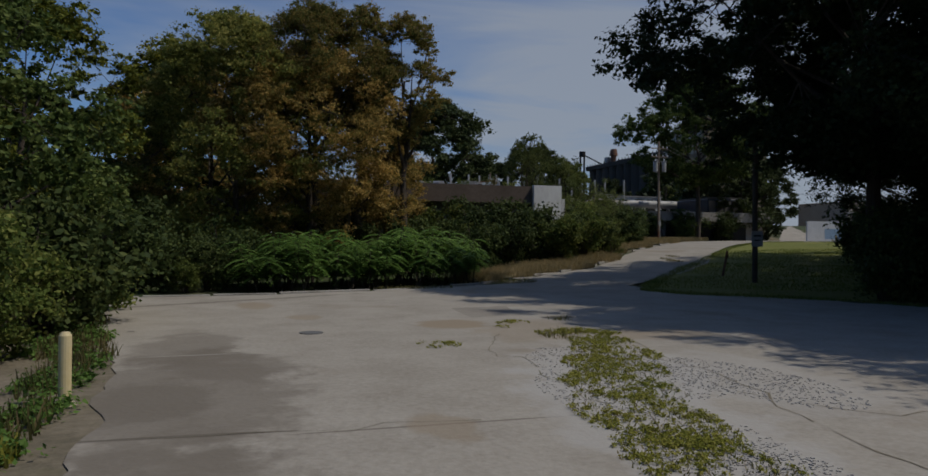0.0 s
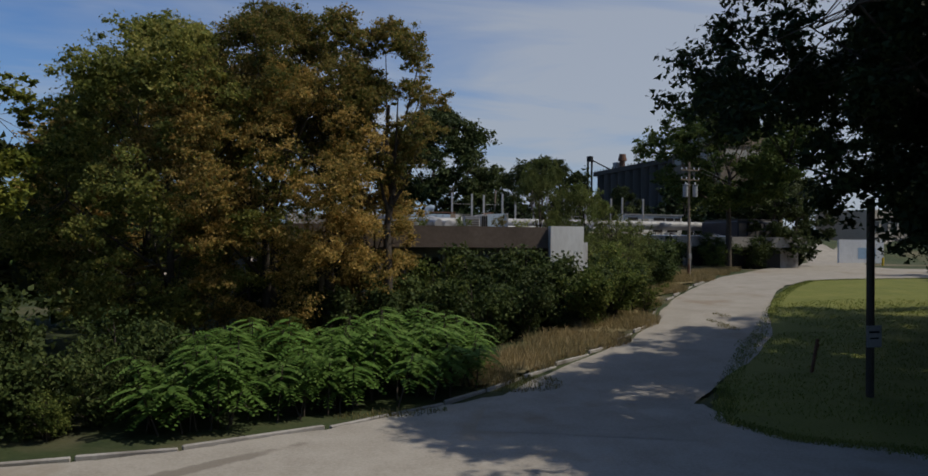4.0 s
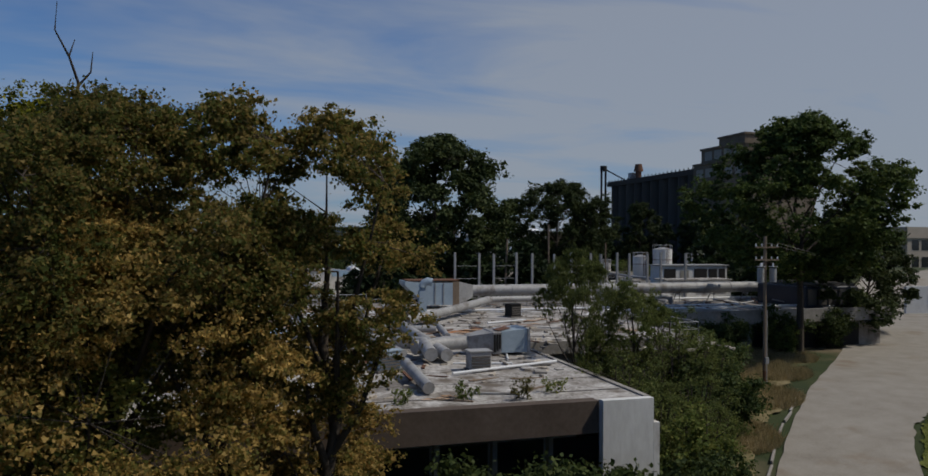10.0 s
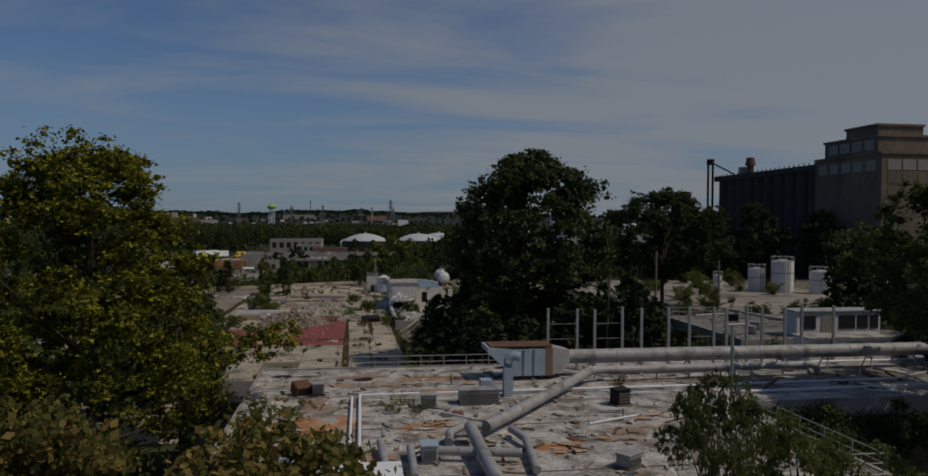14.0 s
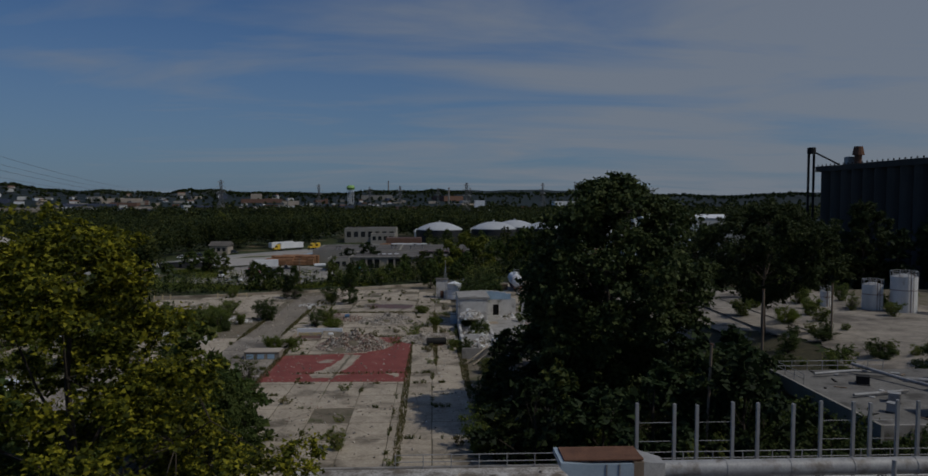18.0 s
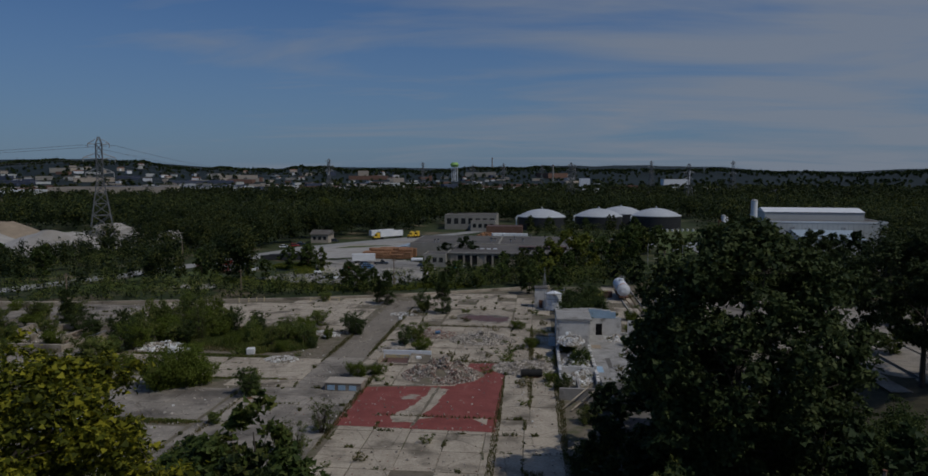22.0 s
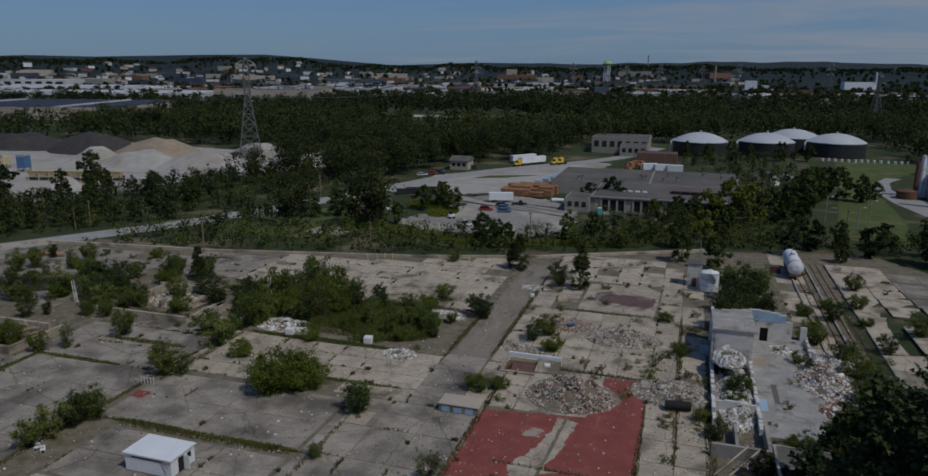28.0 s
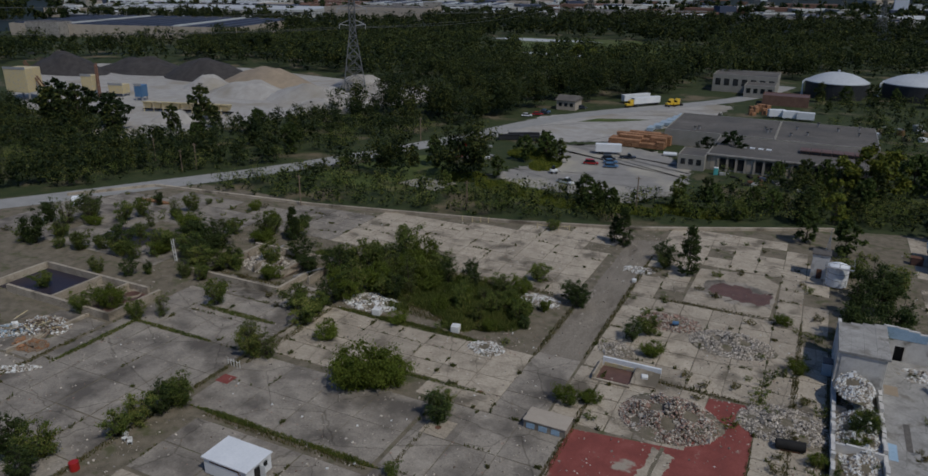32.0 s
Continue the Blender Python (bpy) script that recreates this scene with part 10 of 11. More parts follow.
rt = empty("round_tank", pose(96.4, 403.5, 0), "low dark rusty tank beside the columns", "tank")
b = bmesh.new(); cyl(b, 0, 0, 0, 3.0, 3.6, 22); part("shell", b, M_rust, rt)
b = bmesh.new(); cyl(b, 0, 0, 3.0, 3.9, 3.7, 22, 0.6); part("roof", b, M_rust, rt)
for k, pts in enumerate((((109.2, 382.4, 6.5), (112.2, 384, 6.5)), ((109.2, 382.8, 11), (112.0, 384.4, 11)), ((109, 381, 3.4), (112.2, 380.4, 3.4), (112.2, 380.4, 0.4)), ((116, 366, 1.6), (112.6, 372.4, 1.6), (112.6, 372.4, 0.3)))):
    lay("process_pipe", pipe(pts, 0.28, 10), M_white_metal, "white process pipe by the stack", "pipe", True)
for x, y in ((115.2, 370.5), (117.2, 367.6), (128, 360.5), (131.5, 361.2), (135, 362)):
    t = empty("process_vessel", pose(x, y, 0), "small white vessel with pipes", "vessel", "vessels at the plant")
    b = bmesh.new(); cyl(b, 0, 0, 0.3, 2.6, 1.3, 16); cyl(b, 0, 0, 2.6, 3.0, 1.3, 16, 0.4); part("shell", b, M_white_metal, t)
    part("base", bx(-1.4, 1.4, -1.4, 1.4, 0, 0.3), M_conc, t)
    part("pipe", pipe([(1.2, 0, 2), (2.0, 0, 2), (2.0, 0, 0)], 0.15, 8), M_white_metal, t)
ds = lay("drive_sign", bx(88.2, 91.2, 412.6, 412.8, 0.9, 3.6), M_white_metal, "white sign board on the lawn", "sign")
part("sign_leg", rods([((88.8, 412.7, 0), (88.8, 412.7, 0.9)), ((90.6, 412.7, 0), (90.6, 412.7, 0.9))], 0.1), M_steel, ds)
for x, y in ((64, 324), (70, 338), (58, 342)):
    p = empty("street_lamp", pose(x, y, 0), "slim lamp pole with white fittings", "lamp post")
    part("pole", rods([((0, 0, 0), (0, 0, 9))], 0.14, 8), M_steel, p)
    part("arm", rods([((0, 0, 8.6), (1.4, 0, 8.9))], 0.07), M_steel, p)
    part("head", bx(1.1, 1.9, -0.15, 0.15, 8.8, 9.0), M_white_metal, p)

# ---- gravel works ----
patch("gravel_yard", [(-222, 276), (-205, 296), (-196, 340), (-180, 380), (-160, 408), (-170, 432), (-230, 455), (-330, 470), (-430, 440), (-440, 380), (-360, 330), (-300, 300), (-262, 318), (-240, 282)], 0.04, M_gravel, "pale gravel works yard", "yard", height=0.0)


def heap(name, x, y, w, d, h, mat, label, seed):
    g = random.Random(seed)
    n, rings = 36, 9
    V, F = [(x, y, h)], []
    for j in range(1, rings + 1):
        f = j / rings
        for k in range(n):
            a = k * 2 * math.pi / n
            wob = 1 + 0.16 * noise.noise((math.cos(a) * 1.7 + seed, math.sin(a) * 1.7, seed)) + 0.05 * noise.noise((math.cos(a) * 6, math.sin(a) * 6, seed + j))
            z = h * max(0, min(1.0, 1.22 * (1 - f ** 1.15))) * (1 + 0.25 * noise.noise((f * 3 * math.cos(a) + seed, f * 3 * math.sin(a), 2.0))) - 0.1 * f
            V.append((x + w * f * wob * math.cos(a), y + d * f * wob * math.sin(a), z))
    for k in range(n):
        F.append((0, 1 + k, 1 + (k + 1) % n))
        for j in range(rings - 1):
            F.append((1 + j * n + k, 1 + (j + 1) * n + k, 1 + (j + 1) * n + (k + 1) % n, 1 + j * n + (k + 1) % n))
    ob = new(name, mesh_of(name, V, F, mat, True))
    tagged(ob, label, "stockpile", "stockpiles in the gravel works")


for i, (x, y, w, d, h, mat, lab) in enumerate((
        (-210, 386, 34, 15, 7.5, M_gravel, "big pale gravel stockpile"), (-250, 386, 28, 14, 6.5, M_gravel, "pale gravel stockpile in the works"), (-186, 410, 24, 12, 7.0, M_gravel, "pale gravel stockpile in the works"), (-205, 420, 26, 12, 8.5, M_gravel, "pale gravel stockpile in the works"), (-170, 418, 14, 10, 5.5, M_gravel, "low grey gravel stockpile"),
        (-262, 412, 36, 16, 9.5, M_gravel_tan, "tan sand stockpile in the works"), (-285, 392, 16, 12, 6.5, M_gravel, "pale grey stockpile in the works"), (-315, 422, 34, 18, 11, M_gravel_dark, "dark stockpile of asphalt millings"), (-372, 425, 38, 18, 8.5, M_gravel_dark, "dark stockpile of millings"), (-410, 400, 34, 18, 11, M_gravel_dark, "dark stockpile of millings"), (-230, 316, 12, 8, 4.5, M_gravel, "small pale stockpile before the conveyor"), (-192, 366, 15, 10, 5, M_gravel, "pale gravel stockpile in the works"))):
    heap("stockpile", x, y, w, d, h, mat, lab, i)
cv = empty("feed_bins", pose(-239, 332, 0, 0, 0, 16), "row of cream feed bins with a conveyor", "conveyor")
for i in range(9):
    part("bin", wedge([(-20 + i * 4.6, -1.4, 1.6), (-17.6 + i * 4.6, -1.4, 1.6), (-17.6 + i * 4.6, 1.4, 1.6), (-20 + i * 4.6, 1.4, 1.6)], [(-20.8 + i * 4.6, -2.0, 4.2), (-16.8 + i * 4.6, -2.0, 4.2), (-16.8 + i * 4.6, 2.0, 4.2), (-20.8 + i * 4.6, 2.0, 4.2)]), M_pale_yellow, cv)
    part("leg", rods([((-20.5 + i * 4.6, -1.8, 0), (-20.5 + i * 4.6, -1.8, 4)), ((-20.5 + i * 4.6, 1.8, 0), (-20.5 + i * 4.6, 1.8, 4))], 0.2, 4), M_pale_yellow, cv)
part("belt", bx(-22, 21, -0.8, 0.8, 0.8, 1.2), M_rubber, cv)
part("top_rail", bx(-21, 20.5, -2.2, -2.0, 4.2, 4.6), M_pale_yellow, cv)
for x, y, w, d, h, mat, lab in ((-335, 322, 12, 10, 15, M_pale_yellow, "tall yellow plant tower"), (-318, 345, 6, 6, 10, M_pale_yellow, "yellow hopper of the gravel plant"), (-304, 350, 8, 6, 6, M_pale_yellow, "low yellow plant block"), (-284, 346, 4, 5, 7.5, M_bluep, "blue cabin of the gravel plant")):
    t = empty("gravel_plant", pose(x, y, 0, 0, 0, 16), lab, "plant")
    part("casing", bx(-w / 2, w / 2, -d / 2, d / 2, h * 0.25, h, bevel=0.15), mat, t)
    for sx in (-1, 1):
        for sy in (-1, 1):
            part("leg", bx(sx * (w / 2 - 0.4) - 0.3, sx * (w / 2 - 0.4) + 0.3, sy * (d / 2 - 0.4) - 0.3, sy * (d / 2 - 0.4) + 0.3, 0, h * 0.25), M_steel, t)
    part("top_rail", bx(-w / 2, w / 2, -d / 2 - 0.1, -d / 2 - 0.02, h - 0.4, h + 0.8), M_steel, t)
for a, b_ in (((-300, 335, 1), (-322, 352, 14)), ((-345, 330, 16), (-312, 318, 3))):
    c = empty("inclined_conveyor", pose(0, 0, 0), "inclined conveyor of the gravel plant", "conveyor")
    part("boom", rods([(a, b_), ((a[0], a[1] + 1, a[2] + 0.8), (b_[0], b_[1] + 1, b_[2] + 0.8))], 0.35, 5), M_rust, c)
    m_ = [(p + q) / 2 for p, q in zip(a, b_)]
    part("support", rods([((m_[0] - 1, m_[1], 0), m_), ((m_[0] + 1, m_[1], 0), m_)], 0.2, 5), M_steel, c)


# ---- pylons ----
def pylon(x, y, h, label, turn=0.0):
    p = empty("pylon", pose(x, y, 0, 0, 0, turn), label, "pylon", "power line pylons")
    b = bmesh.new()
    w0, w1, zt = h * 0.115, h * 0.026, h * 0.62
    r = h * 0.0034

    def at(z):
        return w0 + (w1 - w0) * min(z / zt, 1)
    levels = [0, 0.14, 0.27, 0.38, 0.48, 0.56, 0.62, 0.70, 0.78, 0.86, 0.94, 1.0]
    for a, c in zip(levels, levels[1:]):
        za, zc = a * h, c * h
        wa, wc = at(za), at(zc) * (1 if c < 1 else 0.3)
        cor = ((-1, -1), (1, -1), (1, 1), (-1, 1))
        for i in range(4):
            (sx, sy), (tx, ty) = cor[i], cor[(i + 1) % 4]
            rod(b, (sx * wa, sy * wa, za), (sx * wc, sy * wc, zc), r * 1.5, seg=4)
            rod(b, (sx * wa, sy * wa, za), (tx * wc, ty * wc, zc), r * 0.8, seg=4)
            rod(b, (tx * wa, ty * wa, za), (sx * wc, sy * wc, zc), r * 0.8, seg=4)
            rod(b, (sx * wc, sy * wc, zc), (tx * wc, ty * wc, zc), r * 0.8, seg=4)
    part("tower", b, M_lattice, p)
    for f, L in ((0.66, 0.12), (0.80, 0.135), (0.93, 0.09)):
        for s in (-1, 1):
            part("crossarm", rods([((s * w1, 0, f * h), (s * L * h, 0, f * h + 0.5)), ((s * w1, 0, f * h + h * 0.05), (s * L * h, 0, f * h + 0.5)), ((s * L * h, 0, f * h + 0.5), (s * L * h, 0, f * h - h * 0.03))], r * 1.1, 4), M_steel, p)
    return p


pylon(-200, 405, 53, "tall steel lattice pylon above the gravel works", 35)
for x, y, h in ((-330, 1250, 60), (-210, 1500, 58), (-60, 1750, 60), (30, 1900, 58), (120, 2050, 60), (-120, 1620, 55), (230, 1450, 60), (300, 1150, 55), (60, 1000, 50), (170, 820, 46)):
    pylon(x, y, h, "distant steel lattice pylon", 30)
for dx, dz in ((-8, 42), (8, 42), (-10, 34), (10, 34), (-7, 49), (7, 49)):
    p0 = Vector((-200 + dx * 0.8, 405 + dx * 0.55, dz))
    for p1 in (Vector((-330 + dx, 1250, 45)), Vector((-900, 330 + dx, dz + 4))):
        pts = [p0.lerp(p1, f) - Vector((0, 0, 14 * 4 * f * (1 - f))) for f in np.linspace(0, 1, 21)]
        lay("power_line", pipe(pts, 0.07, 4), M_wire, "high-voltage line between pylons", "wire", group="power lines")
wtw = empty("water_tower", pose(-204, 2013, 0), "distant white water tower with a green band", "water tower")
b = bmesh.new(); cyl(b, 0, 0, 54, 60, 9, 20, 12); cyl(b, 0, 0, 60, 66, 12, 20, 8); part("bowl", b, surf("green_white_bowl", [(0.3, (0.25, 0.45, 0.12)), (0.7, (0.3, 0.52, 0.16))], 0.1, 0.6, 0.0), wtw)
part("leg", rods([((8 * math.cos(a), 8 * math.sin(a), 0), (8 * math.cos(a), 8 * math.sin(a), 56)) for a in (0.5, 2.1, 3.6, 5.2)] + [((0, 0, 0), (0, 0, 54))], 1.0, 6), M_white_metal, wtw)
for x, y, h in ((-120, 2300, 85), (60, 2000, 60)):
    s = empty("chimney", pose(x, y, 0), "distant slim chimney above the town", "chimney")
    b = bmesh.new(); cyl(b, 0, 0, 0, h, 2.6, 12, 1.7); part("shaft", b, M_wall, s)
    b = bmesh.new(); cyl(b, 0, 0, h - 3, h, 2.0, 12); part("collar", b, M_brick, s)

# ---- town in the distance ----
def works(x, y, w, d, h, wall, roof, label, n=0, stripes=0, turn=0):
    ob = hall("far_works", -w / 2, w / 2, -d / 2, d / 2, h, wall, roof, label, n, wz=(0.35, 0.75), parapet=0.5 if h > 10 and w > 120 else 0)
    ob.matrix_basis = pose(x, y, float(lift(x, y)), 0, 0, turn)
    for k in range(stripes):
        part("roof_light", bx(-w / 2 + (k + 0.3) * w / stripes, -w / 2 + (k + 0.55) * w / stripes, -d / 2 + 2, d / 2 - 2, h + 0.15, h + 1.4), M_sheet if k % 7 == 3 else M_roof_navy, ob)
    return ob


M_roof_navy = surf("dark_blue_roof", [(0.3, (0.045, 0.058, 0.095)), (0.7, (0.07, 0.085, 0.13))], 0.05, 0.8, 0.0)
M_roof_white = surf("bright_membrane_roof", [(0.3, (0.38, 0.40, 0.42)), (0.7, (0.52, 0.53, 0.545))], 0.05, 0.8, 0.0)
works(-612, 661, 230, 150, 11, M_tan_wall, M_roof_navy, "vast low factory hall with a dark blue roof", 0, 14, 17)
works(-655, 565, 34, 20, 14, M_wall, M_roof_grey, "grey tower block of the factory", 0, 0, 17)
works(-820, 960, 330, 120, 11, M_sheet, M_roof_white, "long white-roofed distribution hall", 24, 0, 18)
works(-1050, 1150, 300, 110, 12, M_white_metal, M_roof_white, "long white warehouse in the distance", 18, 0, 14)
works(-560, 1010, 150, 70, 16, M_tan_wall, M_roof_grey, "pale tan hall in the distance", 0, 0, 12)
works(-640, 1330, 260, 120, 11, M_sheet, M_roof_white, "long white-roofed hall in the distance", 16, 8, 14)
works(-300, 1250, 160, 70, 10, M_block, M_roof_grey, "grey factory hall in the distance", 12, 0, 10)
works(-1400, 1300, 300, 90, 12, M_sheet, M_roof_white, "white-roofed warehouse in the distance", 14, 0, 20)
tw = random.Random(44)
TOWN = []
for i in range(620):
    a = tw.uniform(-0.95, 0.10) if i % 6 else tw.uniform(0.0, 0.34)
    r = tw.uniform(1120, 2050) if i % 3 else tw.uniform(1120, 1450)
    big = tw.random() < 0.22
    TOWN.append((r, r * math.sin(a), 100 + r * math.cos(a), tw.uniform(40, 120) if big else tw.uniform(9, 38), tw.uniform(25, 60) if big else tw.uniform(8, 22), tw.uniform(6, 11) if big else tw.uniform(3.5, 8) * (2.0 if tw.random() < 0.08 else 1), tw.uniform(0, 40)))
TOWN.sort()
for r, x, y, w, d, h, turn in TOWN[:230]:
    works(x, y, w, d, h, tw.choice((M_sheet, M_tan_wall, M_brick, M_block, M_wall, M_wall, M_white_metal, M_block, M_roof_navy)), tw.choice((M_roof_grey, M_roof_grey, M_roof_white, M_roof_navy, M_roof_grey, M_sheet)), tw.choice(("distant flat-roofed works in the town", "distant pale warehouse in the town", "distant low town building among trees")), 0, 0, turn)
for mi, mat in enumerate((M_block, M_sheet, M_tan_wall, M_brick, M_roof_navy)):
    bm = bmesh.new()
    for r, x, y, w, d, h, turn in TOWN[230 + mi::5]:
        z = float(lift(x, y))
        box(bm, -w / 2, w / 2, -d / 2, d / 2, -4, h, pose(x, y, z, 0, 0, turn))
    tagged(part("far_town", bm, mat, None, "farthest rows of small buildings in the town"), category="town", kind="stuff")
works(330, 1750, 60, 22, 24, M_white_metal, M_roof_white, "distant white plant with a stack", 0, 0, 10)
lay("plant_stack", rods([((362, 1752, 0), (362, 1752, 44))], 1.6, 8), M_white_metal, "slim white stack in the distance", "chimney")
works(120, 1650, 22, 20, 26, M_white_metal, M_roof_white, "distant white tower building", 0, 0, 0)
# houses on the hill
for i in range(110):
    a = tw.uniform(-0.95, -0.05)
    r = tw.uniform(1780, 2120)
    x, y = r * math.sin(a), 100 + r * math.cos(a)
    z = float(lift(x, y))
    h = empty("hill_house", pose(x, y, z, 0, 0, tw.uniform(0, 90)), "far pale house on the hillside", "house", "houses on the hill")
    w, d, t = tw.uniform(9, 22), tw.uniform(8, 12), tw.uniform(5, 7)
    part("wall", bx(-w / 2, w / 2, -d / 2, d / 2, -3, t), tw.choice((M_white_metal, M_sheet, M_tan_wall)), h)
    part("roof", wedge([(-w / 2, -d / 2, t), (w / 2, -d / 2, t), (w / 2, d / 2, t), (-w / 2, d / 2, t)], [(-w / 2, -0.2, t + 3), (w / 2, -0.2, t + 3), (w / 2, 0.2, t + 3), (-w / 2, 0.2, t + 3)]), tw.choice((M_roof_grey, M_brick, M_roof_grey)), h)
patch("pond", [(-290, 780), (-240, 770), (-180, 790), (-210, 802), (-280, 800)], 0.05, M_roof_white, "pale bare ground in the far wood", "clearing", height=0.0)
patch("pond", [(-215, 660), (-170, 650), (-150, 664), (-200, 676)], 0.05, M_roof_white, "pale bare ground in the far wood", "clearing", height=0.0)
patch("far_field", [(-250, 690), (-120, 650), (-60, 720), (-160, 830), (-280, 810)], 0.02, M_turf, "green clearing in the wood", "field", height=0.0)

# ---- buildings past the drive ----
gw = lay("graffiti_wall", bx(0, 8.6, -0.25, 0.25, 0, 4.3, pose(106.5, 116.6, 3.0, 0, 0, -12)), M_white, "white wall with faded grey graffiti", "wall")
tagged(gw, kind="structure")
part("graffiti", bx(3.6, 7.0, -0.27, -0.255, 0.8, 2.8, pose(106.5, 116.6, 3.0, 0, 0, -12)), M_blue_wall, gw)
ob4 = hall("brick_factory", 215, 300, 215, 240, 16, M_tan_wall, M_roof_grey, "tan brick factory with a row of dark windows", 0, 3.0)
for k in range(20):
    part("window", bx(217 + k * 4.1, 219.9 + k * 4.1, 214.9, 214.98, 8.6, 12.0), M_glass, ob4)
    part("window", bx(217 + k * 4.1, 219.9 + k * 4.1, 214.9, 214.98, 3.0, 6.4), M_glass, ob4)
part("wall_band", bx(214.6, 300.4, 214.6, 214.88, 12.6, 13.4), M_tan_wall, ob4)
fn = empty("sheet_fence", pose(0, 0, 3.0), "long weathered sheet metal fence", "fence")
for k in range(26):
    part("fence_panel", bx(104 + k * 2.0, 105.95 + k * 2.0, 150 - k * 0.1, 150.08 - k * 0.1, 0, 2.4), M_block, fn)
for x, y in ((101, 103.5), (104, 104.5), (98.5, 99.5)):
    p = empty("bollard", pose(x, y, 3.0), "yellow bollard beside the drive", "bollard")
    part("post", rods([((0, 0, 0), (0, 0, 1.2))], 0.13, 10), M_yellow, p)
    part("cap", rods([((0, 0, 1.2), (0, 0, 1.25))], 0.1, 10), M_yellow, p)
rubble("rubble_heap", 101, 117, 6, 4, 1.0, 300, 0.6, (M_white, M_rubble), "broken concrete beside the drive", 31)
scene.objects["rubble_heap.015"].location.z = 3.0 if "rubble_heap.015" in scene.objects else 0

# ---- woods ----
fr = np.random.default_rng(99)


def seg_dist(x, y, line):
    best = 1e9
    for (x0, y0), (x1, y1) in zip(line, line[1:]):
        u = max(0, min(1, ((x - x0) * (x1 - x0) + (y - y0) * (y1 - y0)) / ((x1 - x0) ** 2 + (y1 - y0) ** 2)))
        best = min(best, math.hypot(x - x0 - u * (x1 - x0), y - y0 - u * (y1 - y0)))
    return best


def inside(x, y, poly):
    c = False
    for (x0, y0), (x1, y1) in zip(poly, poly[1:] + poly[:1]):
        if (y0 > y) != (y1 > y) and x < (x1 - x0) * (y - y0) / (y1 - y0) + x0:
            c = not c
    return c


KEEP_OUT = [
    [(-104, 290), (-96, 280), (-80, 292), (-60, 288), (-32, 288), (-18, 300), (-14, 336), (34, 336), (36, 412), (12, 440), (10, 505), (-2, 540), (-50, 530), (-50, 500), (-104, 432), (-120, 345), (-105, 300)],
    [(-224, 272), (-200, 290), (-176, 376), (-152, 404), (-160, 436), (-240, 462), (-340, 480), (-470, 450), (-470, 360), (-370, 318), (-300, 296), (-256, 300)],
    [(50, 314), (74, 308), (84, 335), (165, 335), (165, 418), (118, 440), (124, 480), (134, 530), (80, 530), (68, 480), (62, 430), (56, 370)],
    [(-6, 535), (130, 545), (130, 640), (20, 610)],
    [(0, 512), (125, 530), (125, 560), (0, 560)],
    [(155, 210), (310, 205), (310, 330), (155, 330)],
    [(-860, 440), (-650, 520), (-540, 598), (-460, 640), (-530, 760), (-900, 760)],
    [(-260, 650), (-110, 640), (-60, 720), (-160, 830), (-290, 810)],
    [(-1200, 880), (-480, 880), (-480, 1080), (-1200, 1250)],
]


def open_ground(x, y):
    if any(inside(x, y, p) for p in KEEP_OUT) or seg_dist(x, y, STREET) < 9:
        return True
    return False


near_list, mid_list, far_list = [], [], []
tries = 0
while tries < 8200:
    tries += 1
    r = 260 + 900 * fr.random() ** 1.4
    a = fr.uniform(-1.1, 0.5)
    x, y = r * math.sin(a), 40 + r * math.cos(a)
    if -175 < x < 100 and y < kerb_y(x) + 6:
        continue
    if x < -175 and y < 170:
        continue
    if 100 <= x < 160 and y < 250:
        continue
    if open_ground(x, y):
        continue
    h = 11 + 11 * fr.random() ** 1.3
    belt = x < 60 and y < kerb_y(min(max(x, -172), 95)) + 32 and x > -175
    if belt:
        h = 1.8 + 5.5 * fr.random() ** 2.2
    elif -20 < x < 62 and y < 338:
        h = 1.8 + 2.2 * fr.random() if x < 2 else 3.0 + 4.5 * fr.random()
    elif x < -480 and 470 < y < 620:
        h = 4 + 3 * fr.random()
    elif -20 < x < 130 and y < 545:
        h = 4 + 3.5 * fr.random()
    elif x < -108 and y < 360:
        h = 5.0 + 5.5 * fr.random() ** 1.5
    (near_list if r < 480 else mid_list if r < 760 else far_list).append((x, y, h))


bl = 0
while bl < 760:
    x = fr.uniform(-165, 58)
    y = kerb_y(x) + fr.uniform(3, 30)
    bl += 1
    if not open_ground(x, y):
        near_list.append((x, y, 1.4 + 5.0 * fr.random() ** 2.2))

for i in range(900):
    x, y = fr.uniform(-330, -95), fr.uniform(205, 400)
    if not open_ground(x, y) and y > kerb_y(max(x, -172)) + 12 and seg_dist(x, y, STREET) > 11 and not (-128 < x < -86 and 262 < y < 320):
        near_list.append((x, y, 3.5 + 6.0 * fr.random() ** 1.6))


